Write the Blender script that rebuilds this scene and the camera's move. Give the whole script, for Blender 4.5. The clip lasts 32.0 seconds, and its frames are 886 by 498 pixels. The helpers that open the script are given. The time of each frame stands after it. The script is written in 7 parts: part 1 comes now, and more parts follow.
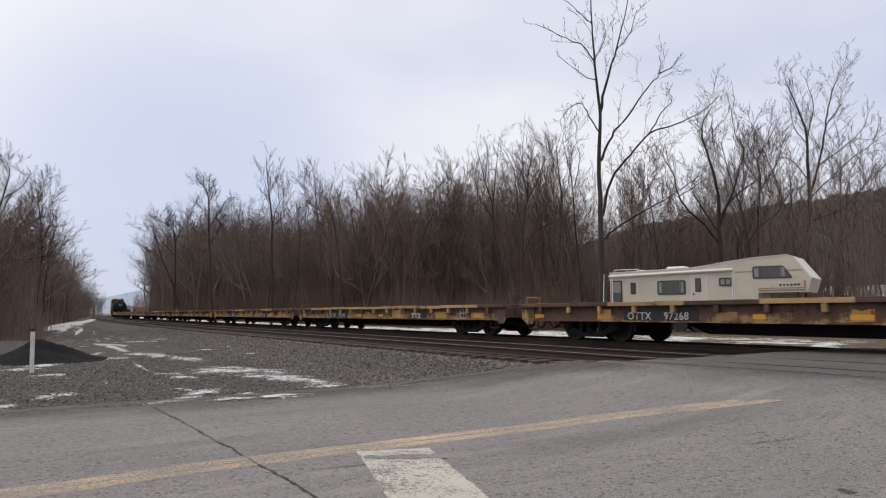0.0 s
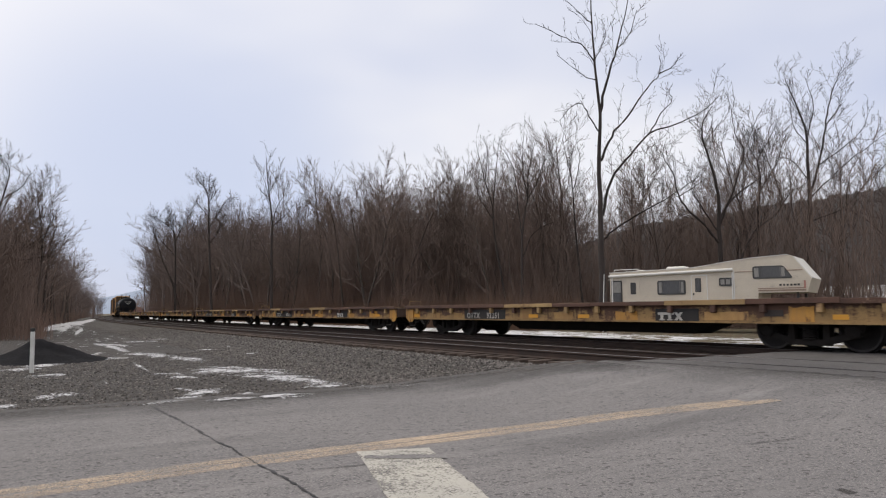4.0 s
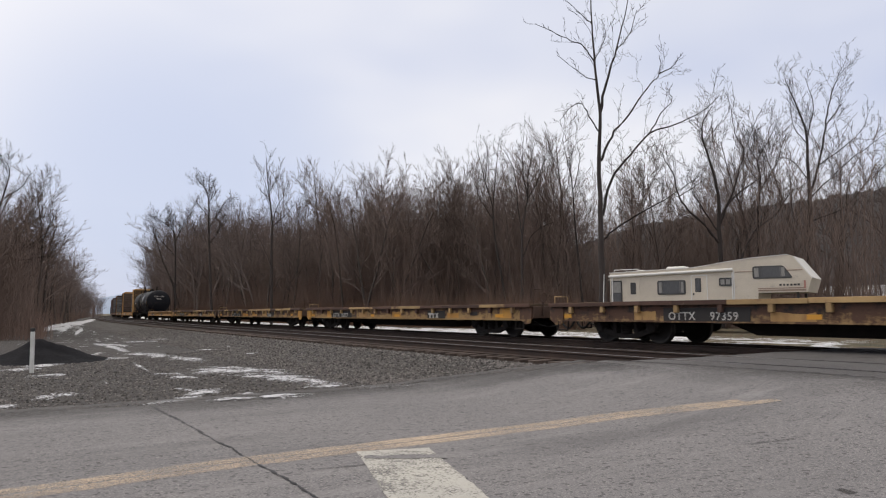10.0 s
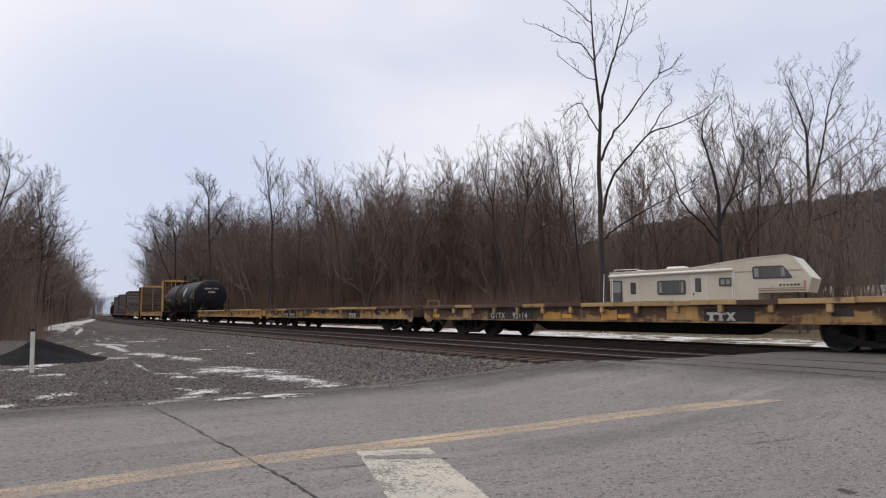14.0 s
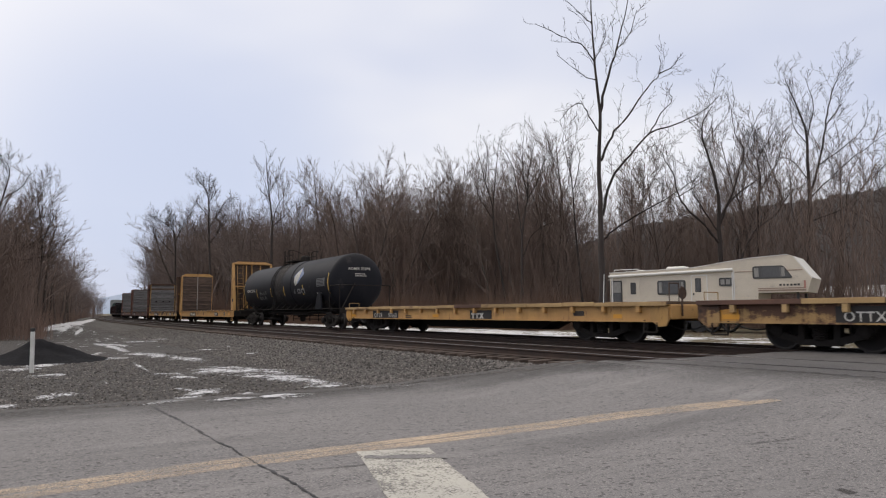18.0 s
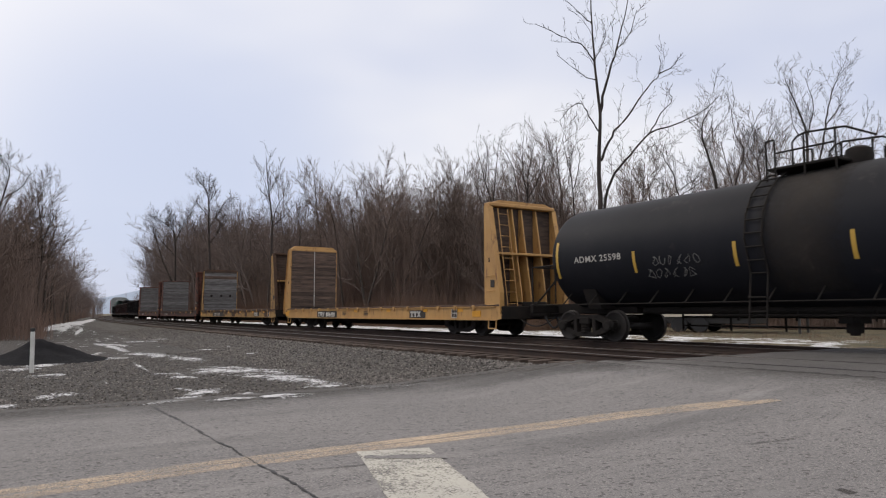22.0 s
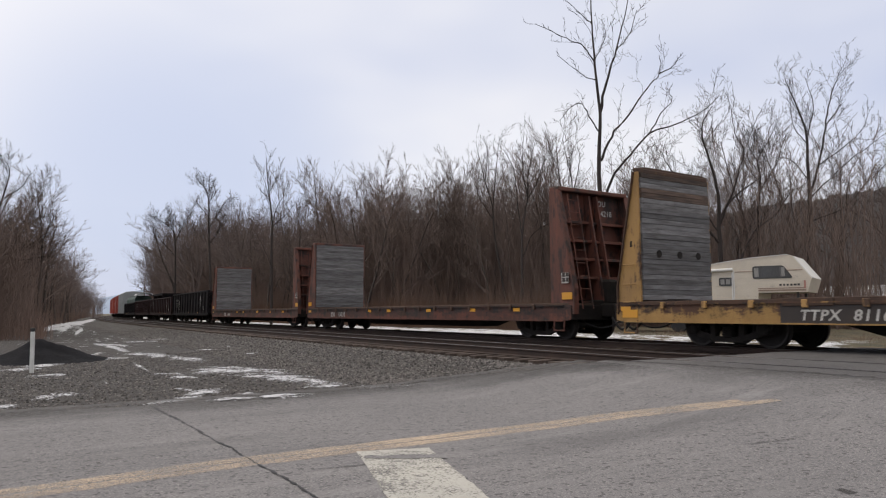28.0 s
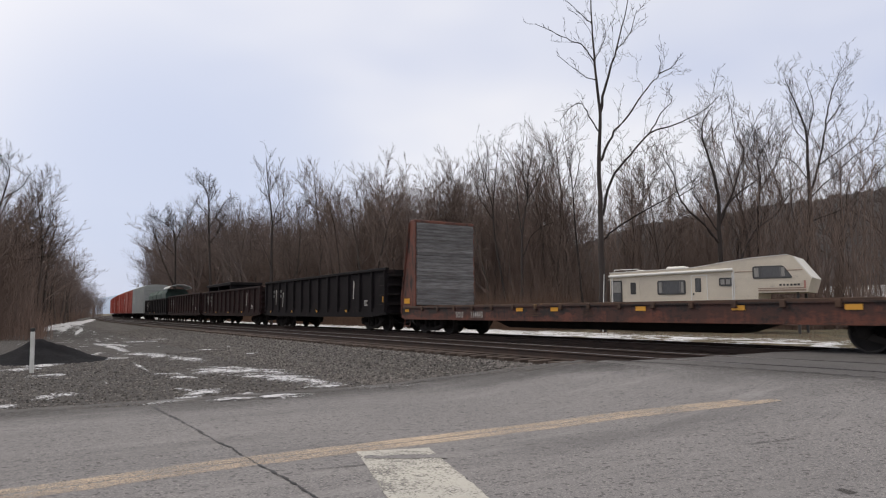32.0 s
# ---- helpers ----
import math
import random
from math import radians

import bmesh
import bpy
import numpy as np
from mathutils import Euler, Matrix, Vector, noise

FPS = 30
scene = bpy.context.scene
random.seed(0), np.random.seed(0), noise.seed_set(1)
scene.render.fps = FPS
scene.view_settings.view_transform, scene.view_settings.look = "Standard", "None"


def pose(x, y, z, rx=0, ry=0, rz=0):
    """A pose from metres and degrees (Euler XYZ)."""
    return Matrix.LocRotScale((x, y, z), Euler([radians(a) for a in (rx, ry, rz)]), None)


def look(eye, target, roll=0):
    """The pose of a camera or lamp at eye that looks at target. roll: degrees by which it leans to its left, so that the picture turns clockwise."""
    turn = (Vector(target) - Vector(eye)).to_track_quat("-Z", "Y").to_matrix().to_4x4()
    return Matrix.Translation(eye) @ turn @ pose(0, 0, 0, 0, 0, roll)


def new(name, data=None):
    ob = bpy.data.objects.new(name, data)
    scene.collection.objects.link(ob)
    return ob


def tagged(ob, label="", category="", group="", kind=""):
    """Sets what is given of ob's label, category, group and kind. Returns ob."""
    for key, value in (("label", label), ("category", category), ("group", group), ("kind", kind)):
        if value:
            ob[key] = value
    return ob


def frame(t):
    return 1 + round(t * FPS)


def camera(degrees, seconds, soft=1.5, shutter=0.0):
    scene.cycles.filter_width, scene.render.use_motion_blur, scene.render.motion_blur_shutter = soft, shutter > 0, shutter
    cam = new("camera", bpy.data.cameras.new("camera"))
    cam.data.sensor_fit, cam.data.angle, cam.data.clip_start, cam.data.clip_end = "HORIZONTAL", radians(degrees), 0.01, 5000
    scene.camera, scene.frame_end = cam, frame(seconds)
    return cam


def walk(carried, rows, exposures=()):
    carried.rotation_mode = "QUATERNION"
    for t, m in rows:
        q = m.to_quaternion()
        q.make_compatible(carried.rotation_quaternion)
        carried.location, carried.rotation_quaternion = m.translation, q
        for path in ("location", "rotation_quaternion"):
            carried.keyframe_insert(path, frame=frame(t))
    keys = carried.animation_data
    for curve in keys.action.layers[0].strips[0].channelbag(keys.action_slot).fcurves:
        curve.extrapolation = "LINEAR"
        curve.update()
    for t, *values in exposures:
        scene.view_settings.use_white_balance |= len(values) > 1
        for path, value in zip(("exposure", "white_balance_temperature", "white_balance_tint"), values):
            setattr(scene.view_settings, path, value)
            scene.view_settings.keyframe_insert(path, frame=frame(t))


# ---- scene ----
# ---------------------------------------------------------------- camera
cam = camera(66.05, 32.0, soft=1.15, shutter=0.12)
EYE = (0.0, 0.0, 0.804)
SIGHT = (0.0, math.cos(0.09295), 0.804 + math.sin(0.09295))
walk(cam, [(0.0, look(EYE, SIGHT, -0.2)), (32.0, look(EYE, SIGHT, -0.2))])

# ---------------------------------------------------------------- light
world = bpy.data.worlds.new("overcast_sky")
scene.world = world
world.use_nodes = True
wn, wl = world.node_tree.nodes, world.node_tree.links
wn.clear()
SUN_UP, SUN_TURN = radians(38), radians(-60)


def wnode(kind, **values):
    n = wn.new(kind)
    for key, v in values.items():
        n.inputs[key].default_value = v
    return n


sky = wn.new("ShaderNodeTexSky")
sky.sky_type, sky.sun_disc, sky.sun_elevation, sky.sun_rotation = "NISHITA", False, SUN_UP, SUN_TURN
sky.air_density, sky.dust_density = 1.0, 2.0
dim = wn.new("ShaderNodeVectorMath")
dim.operation = "SCALE"
dim.inputs["Scale"].default_value = 0.10
wl.new(sky.outputs[0], dim.inputs[0])
where = wn.new("ShaderNodeTexCoord")
flat = wn.new("ShaderNodeMapping")
flat.inputs["Scale"].default_value = (1.0, 1.0, 2.6)
flat.inputs["Location"].default_value = (0.35, 0.2, 0.0)
wl.new(where.outputs["Generated"], flat.inputs[0])
cloud = wnode("ShaderNodeTexNoise", Scale=1.5, Detail=3.0, Roughness=0.45)
wl.new(flat.outputs[0], cloud.inputs["Vector"])
shade = wn.new("ShaderNodeValToRGB")
shade.color_ramp.elements[0].position, shade.color_ramp.elements[0].color = 0.33, (0.64, 0.69, 0.87, 1)
shade.color_ramp.elements[1].position, shade.color_ramp.elements[1].color = 0.60, (0.94, 0.935, 0.985, 1)
wl.new(cloud.outputs[0], shade.inputs[0])
height = wn.new("ShaderNodeSeparateXYZ")
wl.new(where.outputs["Generated"], height.inputs[0])
lift = wn.new("ShaderNodeMapRange")
lift.interpolation_type = "SMOOTHSTEP"
for slot, v in ((1, 0.42), (2, 0.95), (3, 0.0), (4, 1.0)):
    lift.inputs[slot].default_value = v
wl.new(height.outputs[2], lift.inputs[0])
# thinner, bluer cloud low over the far end of the line
toward = wn.new("ShaderNodeVectorMath")
toward.operation = "DOT_PRODUCT"
toward.inputs[1].default_value = (-0.372, 0.918, 0.135)
wl.new(where.outputs["Generated"], toward.inputs[0])
thin = wn.new("ShaderNodeMapRange")
thin.interpolation_type = "SMOOTHSTEP"
for slot, v in ((1, 0.94), (2, 1.0), (3, 0.0), (4, 0.72)):
    thin.inputs[slot].default_value = v
wl.new(toward.outputs["Value"], thin.inputs[0])
blue = wn.new("ShaderNodeMix")
blue.data_type = "RGBA"
blue.inputs[7].default_value = (0.52, 0.60, 0.83, 1)
wl.new(thin.outputs[0], blue.inputs[0])
wl.new(shade.outputs[0], blue.inputs[6])
above = wn.new("ShaderNodeMix")
above.data_type = "RGBA"
above.inputs[7].default_value = (1.75, 1.60, 1.42, 1)
wl.new(lift.outputs[0], above.inputs[0])
wl.new(blue.outputs[2], above.inputs[6])
veil = wn.new("ShaderNodeMix")
veil.data_type = "RGBA"
veil.inputs[0].default_value = 0.88
wl.new(dim.outputs[0], veil.inputs[6])
wl.new(above.outputs[2], veil.inputs[7])
back = wnode("ShaderNodeBackground", Strength=1.0)
wl.new(veil.outputs[2], back.inputs[0])
wl.new(back.outputs[0], wn.new("ShaderNodeOutputWorld").inputs[0])

sun_lamp = bpy.data.lights.new("sun", "SUN")
sun_lamp.energy, sun_lamp.angle, sun_lamp.color = 0.8, radians(25), (1.0, 0.93, 0.84)
sun = new("sun", sun_lamp)
sun.matrix_world = look((-20, 10, 40), (-20 + 0.86, 10 - 0.5, 40 - 0.8))
scene.view_settings.exposure = 0.0


# ---------------------------------------------------------------- materials
def surface(name, base, second=None, scale=3.0, third=None, spots=0.0, spot_scale=1.2, rough=0.8, metal=0.0, bump=0.15,
            grain=40.0, stretch=(1, 1, 1), vary=0.0, depth=0.01, gloss=0.5, speck=None, island=None, streak=None):
    """Two-scale procedural surface: base and second mix by broad noise, third in worn spots, fine relief by grain."""
    m = bpy.data.materials.new(name)
    m.use_nodes = True
    n, l = m.node_tree.nodes, m.node_tree.links
    p = n["Principled BSDF"]
    p.inputs["Roughness"].default_value, p.inputs["Metallic"].default_value = rough, metal
    p.inputs["Specular IOR Level"].default_value = gloss
    tc = n.new("ShaderNodeTexCoord")
    mp = n.new("ShaderNodeMapping")
    mp.inputs["Scale"].default_value = stretch
    l.new(tc.outputs["Object"], mp.inputs[0])
    info = n.new("ShaderNodeObjectInfo")
    shift = n.new("ShaderNodeVectorMath")
    shift.operation = "MULTIPLY_ADD"
    l.new(info.outputs["Random"], shift.inputs[0])
    shift.inputs[1].default_value = (37.0, 53.0, 71.0)
    l.new(mp.outputs[0], shift.inputs[2])
    vec = shift.outputs[0]

    def noise_tex(s, detail=4.0, r=0.6):
        t = n.new("ShaderNodeTexNoise")
        t.inputs["Scale"].default_value, t.inputs["Detail"].default_value, t.inputs["Roughness"].default_value = s, detail, r
        l.new(vec, t.inputs["Vector"])
        return t.outputs[0]

    def ramp(value, a, b):
        r = n.new("ShaderNodeMapRange")
        r.inputs[1].default_value, r.inputs[2].default_value = a, b
        l.new(value, r.inputs[0])
        return r.outputs[0]

    def mix(f, a, b):
        x = n.new("ShaderNodeMix")
        x.data_type = "RGBA"
        for s, v in ((0, f), (6, a), (7, b)):
            if isinstance(v, (tuple, float, int)):
                x.inputs[s].default_value = (*v, 1) if isinstance(v, tuple) else v
            else:
                l.new(v, x.inputs[s])
        return x.outputs[2]

    second = second or tuple(c * 0.7 for c in base)
    col = mix(ramp(noise_tex(scale), 0.35, 0.65), base, second)
    fine = noise_tex(grain, 3.0)
    col = mix(ramp(fine, 0.3, 0.75), col, mix(0.75, tuple(c * 0.45 for c in second), col))
    if speck:
        for size, dark, lo, hi in speck:
            t = n.new("ShaderNodeTexVoronoi")
            t.inputs["Scale"].default_value = size
            l.new(vec, t.inputs["Vector"])
            sep = n.new("ShaderNodeSeparateColor")
            l.new(t.outputs["Color"], sep.inputs[0])
            col = mix(ramp(sep.outputs[0], lo, hi), col, dark)
    if streak:
        for size, long, wide, turn, dark, lo, hi in streak:
            sm = n.new("ShaderNodeMapping")
            sm.vector_type = "TEXTURE"
            sm.inputs["Scale"].default_value, sm.inputs["Rotation"].default_value = (long, wide, 1), (0, 0, turn)
            l.new(tc.outputs["Object"], sm.inputs[0])
            t = n.new("ShaderNodeTexNoise")
            t.inputs["Scale"].default_value, t.inputs["Detail"].default_value, t.inputs["Roughness"].default_value = size, 6, 0.65
            l.new(sm.outputs[0], t.inputs["Vector"])
            col = mix(ramp(t.outputs[0], lo, hi), col, mix(0.6, col, dark))
    if third:
        col = mix(ramp(noise_tex(spot_scale, 6.0, 0.7), 0.62 - 0.3 * spots, 0.72 - 0.3 * spots), col, third)
    if vary:
        hsv = n.new("ShaderNodeHueSaturation")
        v = n.new("ShaderNodeMapRange")
        v.inputs[3].default_value, v.inputs[4].default_value = 1 - vary, 1 + vary
        l.new(info.outputs["Random"], v.inputs[0])
        l.new(v.outputs[0], hsv.inputs["Value"])
        l.new(col, hsv.inputs["Color"])
        col = hsv.outputs[0]
    if island:
        geo = n.new("ShaderNodeNewGeometry")
        v = n.new("ShaderNodeMapRange")
        v.inputs[3].default_value, v.inputs[4].default_value = island
        l.new(geo.outputs["Random Per Island"], v.inputs[0])
        hsv = n.new("ShaderNodeHueSaturation")
        l.new(v.outputs[0], hsv.inputs["Value"])
        l.new(col, hsv.inputs["Color"])
        col = hsv.outputs[0]
    l.new(col, p.inputs["Base Color"])
    if bump:
        b = n.new("ShaderNodeBump")
        b.inputs["Strength"].default_value, b.inputs["Distance"].default_value = bump, depth
        l.new(fine, b.inputs["Height"])
        l.new(b.outputs[0], p.inputs["Normal"])
    return m


def plain(name, base, rough=0.6, metal=0.0, glow=0.0):
    m = bpy.data.materials.new(name)
    m.use_nodes = True
    p = m.node_tree.nodes["Principled BSDF"]
    p.inputs["Base Color"].default_value, p.inputs["Roughness"].default_value, p.inputs["Metallic"].default_value = (*base, 1), rough, metal
    return m


HEAD = 0.566165
ASPHALT = surface("old_asphalt", (0.200, 0.193, 0.198), (0.165, 0.160, 0.166), 0.45, None, 0.03, 0.8, 0.92, 0, 0.5, 80, depth=0.006, gloss=0.25,
                  speck=((110, (0.26, 0.252, 0.25), 0.74, 0.90), (90, (0.105, 0.102, 0.105), 0.76, 0.92), (38, (0.085, 0.082, 0.085), 0.90, 0.97)),
                  streak=((0.55, 7.0, 0.9, HEAD, (0.10, 0.097, 0.101), 0.52, 0.66), (1.6, 5.0, 0.7, HEAD + 0.04, (0.25, 0.243, 0.243), 0.54, 0.70), (5.0, 1.5, 0.5, HEAD, (0.085, 0.082, 0.086), 0.62, 0.70)))
ASPHALT_NEW = surface("dark_asphalt", (0.098, 0.094, 0.096), (0.068, 0.065, 0.067), 0.8, (0.040, 0.038, 0.039), 0.1, 1.5, 0.9, 0, 0.4, 60, depth=0.006, gloss=0.25,
                      speck=((90, (0.13, 0.126, 0.124), 0.8, 0.92), (70, (0.05, 0.048, 0.05), 0.8, 0.92)))


def worn(name, base, second, lo=0.97, hi=1.05, fine=55.0, broad=1.6, rough=0.85):
    """A thin worn coat: where its cover fails, what lies below shows through."""
    m = surface(name, base, second, 1.5, None, 0, 1, rough, 0, 0.2, 60)
    n, l = m.node_tree.nodes, m.node_tree.links
    tc = n.new("ShaderNodeTexCoord")
    total = n.new("ShaderNodeAttribute")
    total.attribute_name = "cover"
    total = total.outputs["Fac"]
    for scale, weight, detail in ((fine, 0.55, 3), (broad, 0.5, 4), (fine * 0.25, 0.3, 3)):
        t = n.new("ShaderNodeTexNoise")
        t.inputs["Scale"].default_value, t.inputs["Detail"].default_value = scale, detail
        l.new(tc.outputs["Object"], t.inputs["Vector"])
        a = n.new("ShaderNodeMath")
        a.operation = "MULTIPLY_ADD"
        l.new(t.outputs[0], a.inputs[0])
        a.inputs[1].default_value = weight
        l.new(total, a.inputs[2])
        total = a.outputs[0]
    r = n.new("ShaderNodeMapRange")
    r.inputs[1].default_value, r.inputs[2].default_value = lo, hi
    l.new(total, r.inputs[0])
    clear = n.new("ShaderNodeBsdfTransparent")
    x = n.new("ShaderNodeMixShader")
    l.new(r.outputs[0], x.inputs[0])
    l.new(clear.outputs[0], x.inputs[1])
    l.new(n["Principled BSDF"].outputs[0], x.inputs[2])
    l.new(x.outputs[0], n["Material Output"].inputs[0])
    return m



TAR = plain("crack_tar", (0.02, 0.02, 0.022), 0.7)
LINE_YELLOW = worn("worn_yellow_line", (0.62, 0.49, 0.36), (0.53, 0.43, 0.33), 1.52, 1.90, 130, 1.1)
LINE_WHITE = worn("worn_white_line", (0.46, 0.445, 0.405), (0.40, 0.39, 0.36), 1.50, 1.70)
STONE = surface("ballast_stone", (0.104, 0.096, 0.091), (0.068, 0.062, 0.059), 6.0, None, 0, 9, 0.9, 0, 0.3, 60, island=(0.4, 2.5))
RUST_RAIL = surface("rusty_rail_steel", (0.055, 0.032, 0.024), (0.035, 0.024, 0.02), 3, None, 0, 1, 0.75, 0.2, 0.2, 60)
RAIL_HEAD = surface("worn_rail_head", (0.16, 0.15, 0.15), (0.10, 0.085, 0.08), 2, None, 0, 1, 0.42, 0.8, 0.05, 60)
TIE = surface("creosote_tie", (0.050, 0.034, 0.026), (0.075, 0.054, 0.044), 3, None, 0, 1, 0.9, 0, 0.5, 30, (1, 6, 6), 0.25)
MUD = worn("road_dirt", (0.066, 0.061, 0.060), (0.045, 0.042, 0.042), 1.25, 1.95, 60, 0.8)
SNOW = worn("old_snow", (0.60, 0.61, 0.64), (0.42, 0.42, 0.44), 1.31, 1.50, 17, 2.6, 0.6)
COAL = surface("dark_cinder", (0.007, 0.007, 0.009), (0.012, 0.012, 0.015), 4, None, 0, 1, 0.95, 0, 0.6, 18, depth=0.03, gloss=0.1)
BARK = surface("grey_brown_bark", (0.078, 0.061, 0.053), (0.050, 0.040, 0.035), 2.0, None, 0, 1, 0.95, 0, 0.4, 25, (1, 1, 0.3), 0.25)
BARK_DARK = surface("dark_bark", (0.050, 0.039, 0.036), (0.032, 0.025, 0.023), 2.0, None, 0, 1, 0.95, 0, 0.4, 25, (1, 1, 0.3), 0.2)
FAR_TWIG = surface("distant_twigs", (0.148, 0.114, 0.102), (0.104, 0.081, 0.073), 0.08, None, 0, 1, 0.95, 0, 0, 25)
TWIG = surface("twig_bark", (0.176, 0.131, 0.112), (0.112, 0.085, 0.074), 1.0, None, 0, 1, 0.95, 0, 0, 25, vary=0.3)
SAPLING = surface("sapling_bark", (0.190, 0.136, 0.113), (0.128, 0.094, 0.080), 0.3, None, 0, 1, 0.95, 0, 0, 25)
BRUSH = surface("dry_brush", (0.225, 0.153, 0.122), (0.150, 0.104, 0.085), 0.3, None, 0, 1, 0.95, 0, 0, 25)
STRAW = surface("dry_grass", (0.19, 0.115, 0.078), (0.12, 0.075, 0.055), 0.5, None, 0, 1, 0.95, 0, 0, 20)
HILL = surface("wooded_hill", (0.034, 0.029, 0.030), (0.022, 0.019, 0.020), 0.03, (0.046, 0.040, 0.042), 0.12, 0.09, 1.0, 0, 0.6, 0.25, depth=3)
# distance haze is painted into this pale blue; the air itself is clear
MOUNTAIN = surface("haze_painted_mountain", (0.30, 0.36, 0.47), (0.27, 0.33, 0.43), 0.003, None, 0, 1, 1.0, 0, 0, 0.1)

# ---------------------------------------------------------------- the line of the railway
X0, Y0, BEND, BEND_AT = 0.2436, 27.1018, 0.00058856, 2.816
SPEED, GAIN = 7.9, 0.0025
FWD = Vector((math.sin(HEAD), -math.cos(HEAD), 0))
SIDE = Vector((-math.cos(HEAD), -math.sin(HEAD), 0))


def track_point(s):
    """Centre of the far track at run s, and its heading; s grows towards the crossing, where it is straight."""
    d, st = max(BEND_AT - s, 0.0), max(s, BEND_AT)
    th = HEAD - BEND * d
    x = X0 + math.sin(HEAD) * st - (math.cos(th) - math.cos(HEAD)) / BEND
    y = Y0 - math.cos(HEAD) * st + (math.sin(HEAD) - math.sin(th)) / BEND
    return x, y, th


def along(s, lat, z=0.0):
    """World place at run s, lat metres to the camera's side of the far track's centre."""
    x, y, th = track_point(s)
    return Vector((x - math.cos(th) * lat, y - math.sin(th) * lat, z))


def run_at(s, t):
    return s + SPEED * (t - 16) + GAIN * (t - 16) ** 2 / 2


# ---------------------------------------------------------------- mesh helpers
class Build:
    """Collects vertices and faces of one part."""

    def __init__(self):
        self.v, self.f = [], []

    def add(self, verts, faces):
        k = len(self.v)
        self.v += [tuple(p) for p in verts]
        self.f += [tuple(i + k for i in f) for f in faces]
        return self

    def box(self, x0, x1, y0, y1, z0, z1):
        return self.add([(x, y, z) for x in (x0, x1) for y in (y0, y1) for z in (z0, z1)],
                        [(0, 1, 3, 2), (4, 6, 7, 5), (0, 4, 5, 1), (2, 3, 7, 6), (0, 2, 6, 4), (1, 5, 7, 3)])

    def cbox(self, x0, x1, y0, y1, z0, z1, c=0.01):
        """A box with all edges chamfered."""
        pts, ids = [], {}
        for a in (0, 1):
            for b in (0, 1):
                for d in (0, 1):
                    p = [(x0, x1)[a], (y0, y1)[b], (z0, z1)[d]]
                    q = [(1, -1)[a] * c, (1, -1)[b] * c, (1, -1)[d] * c]
                    for ax in range(3):
                        ids[a, b, d, ax] = len(pts)
                        pts.append(tuple(p[i] if i == ax else p[i] + q[i] for i in range(3)))
        fs = []
        for ax in range(3):
            o = [i for i in range(3) if i != ax]
            for side in (0, 1):
                loop = []
                for u, w in ((0, 0), (1, 0), (1, 1), (0, 1)):
                    k = [0, 0, 0]
                    k[ax], k[o[0]], k[o[1]] = side, u, w
                    loop.append(ids[(*k, ax)])
                fs.append(tuple(loop))
            for u in (0, 1):
                for w in (0, 1):
                    k0, k1 = [0, 0, 0], [0, 0, 0]
                    k0[o[0]] = k1[o[0]] = u
                    k0[o[1]] = k1[o[1]] = w
                    k1[ax] = 1
                    fs.append((ids[(*k0, o[0])], ids[(*k1, o[0])], ids[(*k1, o[1])], ids[(*k0, o[1])]))
        for a in (0, 1):
            for b in (0, 1):
                for d in (0, 1):
                    fs.append(tuple(ids[a, b, d, ax] for ax in range(3)))
        return self.add(pts, fs)

    def prism(self, outline, axis, a, b):
        """Outline of 2D points pushed along an axis from a to b; axis y: points are (x, z); x: (y, z); z: (x, y)."""
        def at(p, w):
            return {"x": (w, p[0], p[1]), "y": (p[0], w, p[1]), "z": (p[0], p[1], w)}[axis]
        n = len(outline)
        return self.add([at(p, a) for p in outline] + [at(p, b) for p in outline],
                        [tuple(range(n)), tuple(range(2 * n - 1, n - 1, -1))] + [(i, (i + 1) % n, n + (i + 1) % n, n + i) for i in range(n)])

    def tube(self, p, q, r, r2=None, sides=8, caps=True):
        p, q = Vector(p), Vector(q)
        r2 = r if r2 is None else r2
        w = (q - p).normalized()
        u = w.orthogonal().normalized()
        v = w.cross(u)
        ring = [(math.cos(2 * math.pi * i / sides), math.sin(2 * math.pi * i / sides)) for i in range(sides)]
        fs = [(i, (i + 1) % sides, sides + (i + 1) % sides, sides + i) for i in range(sides)]
        if caps:
            fs += [tuple(range(sides - 1, -1, -1)), tuple(range(sides, 2 * sides))]
        return self.add([p + u * c * r + v * s * r for c, s in ring] + [q + u * c * r2 + v * s * r2 for c, s in ring], fs)

    def pipe(self, points, r, sides=6):
        for a, b in zip(points, points[1:]):
            self.tube(a, b, r, sides=sides)
        return self

    def lathe(self, profile, axis, sides=24, centre=(0, 0, 0)):
        """Profile of (radius, along) turned about an axis through centre."""
        k, n = [], len(profile)
        for r, a in profile:
            for i in range(sides):
                c, s = r * math.cos(2 * math.pi * i / sides), r * math.sin(2 * math.pi * i / sides)
                o = {"x": (a, c, s), "y": (c, a, s), "z": (c, s, a)}[axis]
                k.append(tuple(o[j] + centre[j] for j in range(3)))
        fs = [(j * sides + i, j * sides + (i + 1) % sides, (j + 1) * sides + (i + 1) % sides, (j + 1) * sides + i) for j in range(n - 1) for i in range(sides)]
        fs += [tuple(range(sides)), tuple(range((n - 1) * sides, n * sides))]
        return self.add(k, fs)

    def mesh(self, name, material, smooth=False):
        me = bpy.data.meshes.new(name)
        me.from_pydata(self.v, [], self.f)
        me.materials.append(material)
        bm = bmesh.new()
        bm.from_mesh(me)
        bmesh.ops.recalc_face_normals(bm, faces=bm.faces)
        bm.to_mesh(me)
        bm.free()
        if smooth:
            me.shade_smooth()
            me.set_sharp_from_angle(angle=radians(40))
        return me


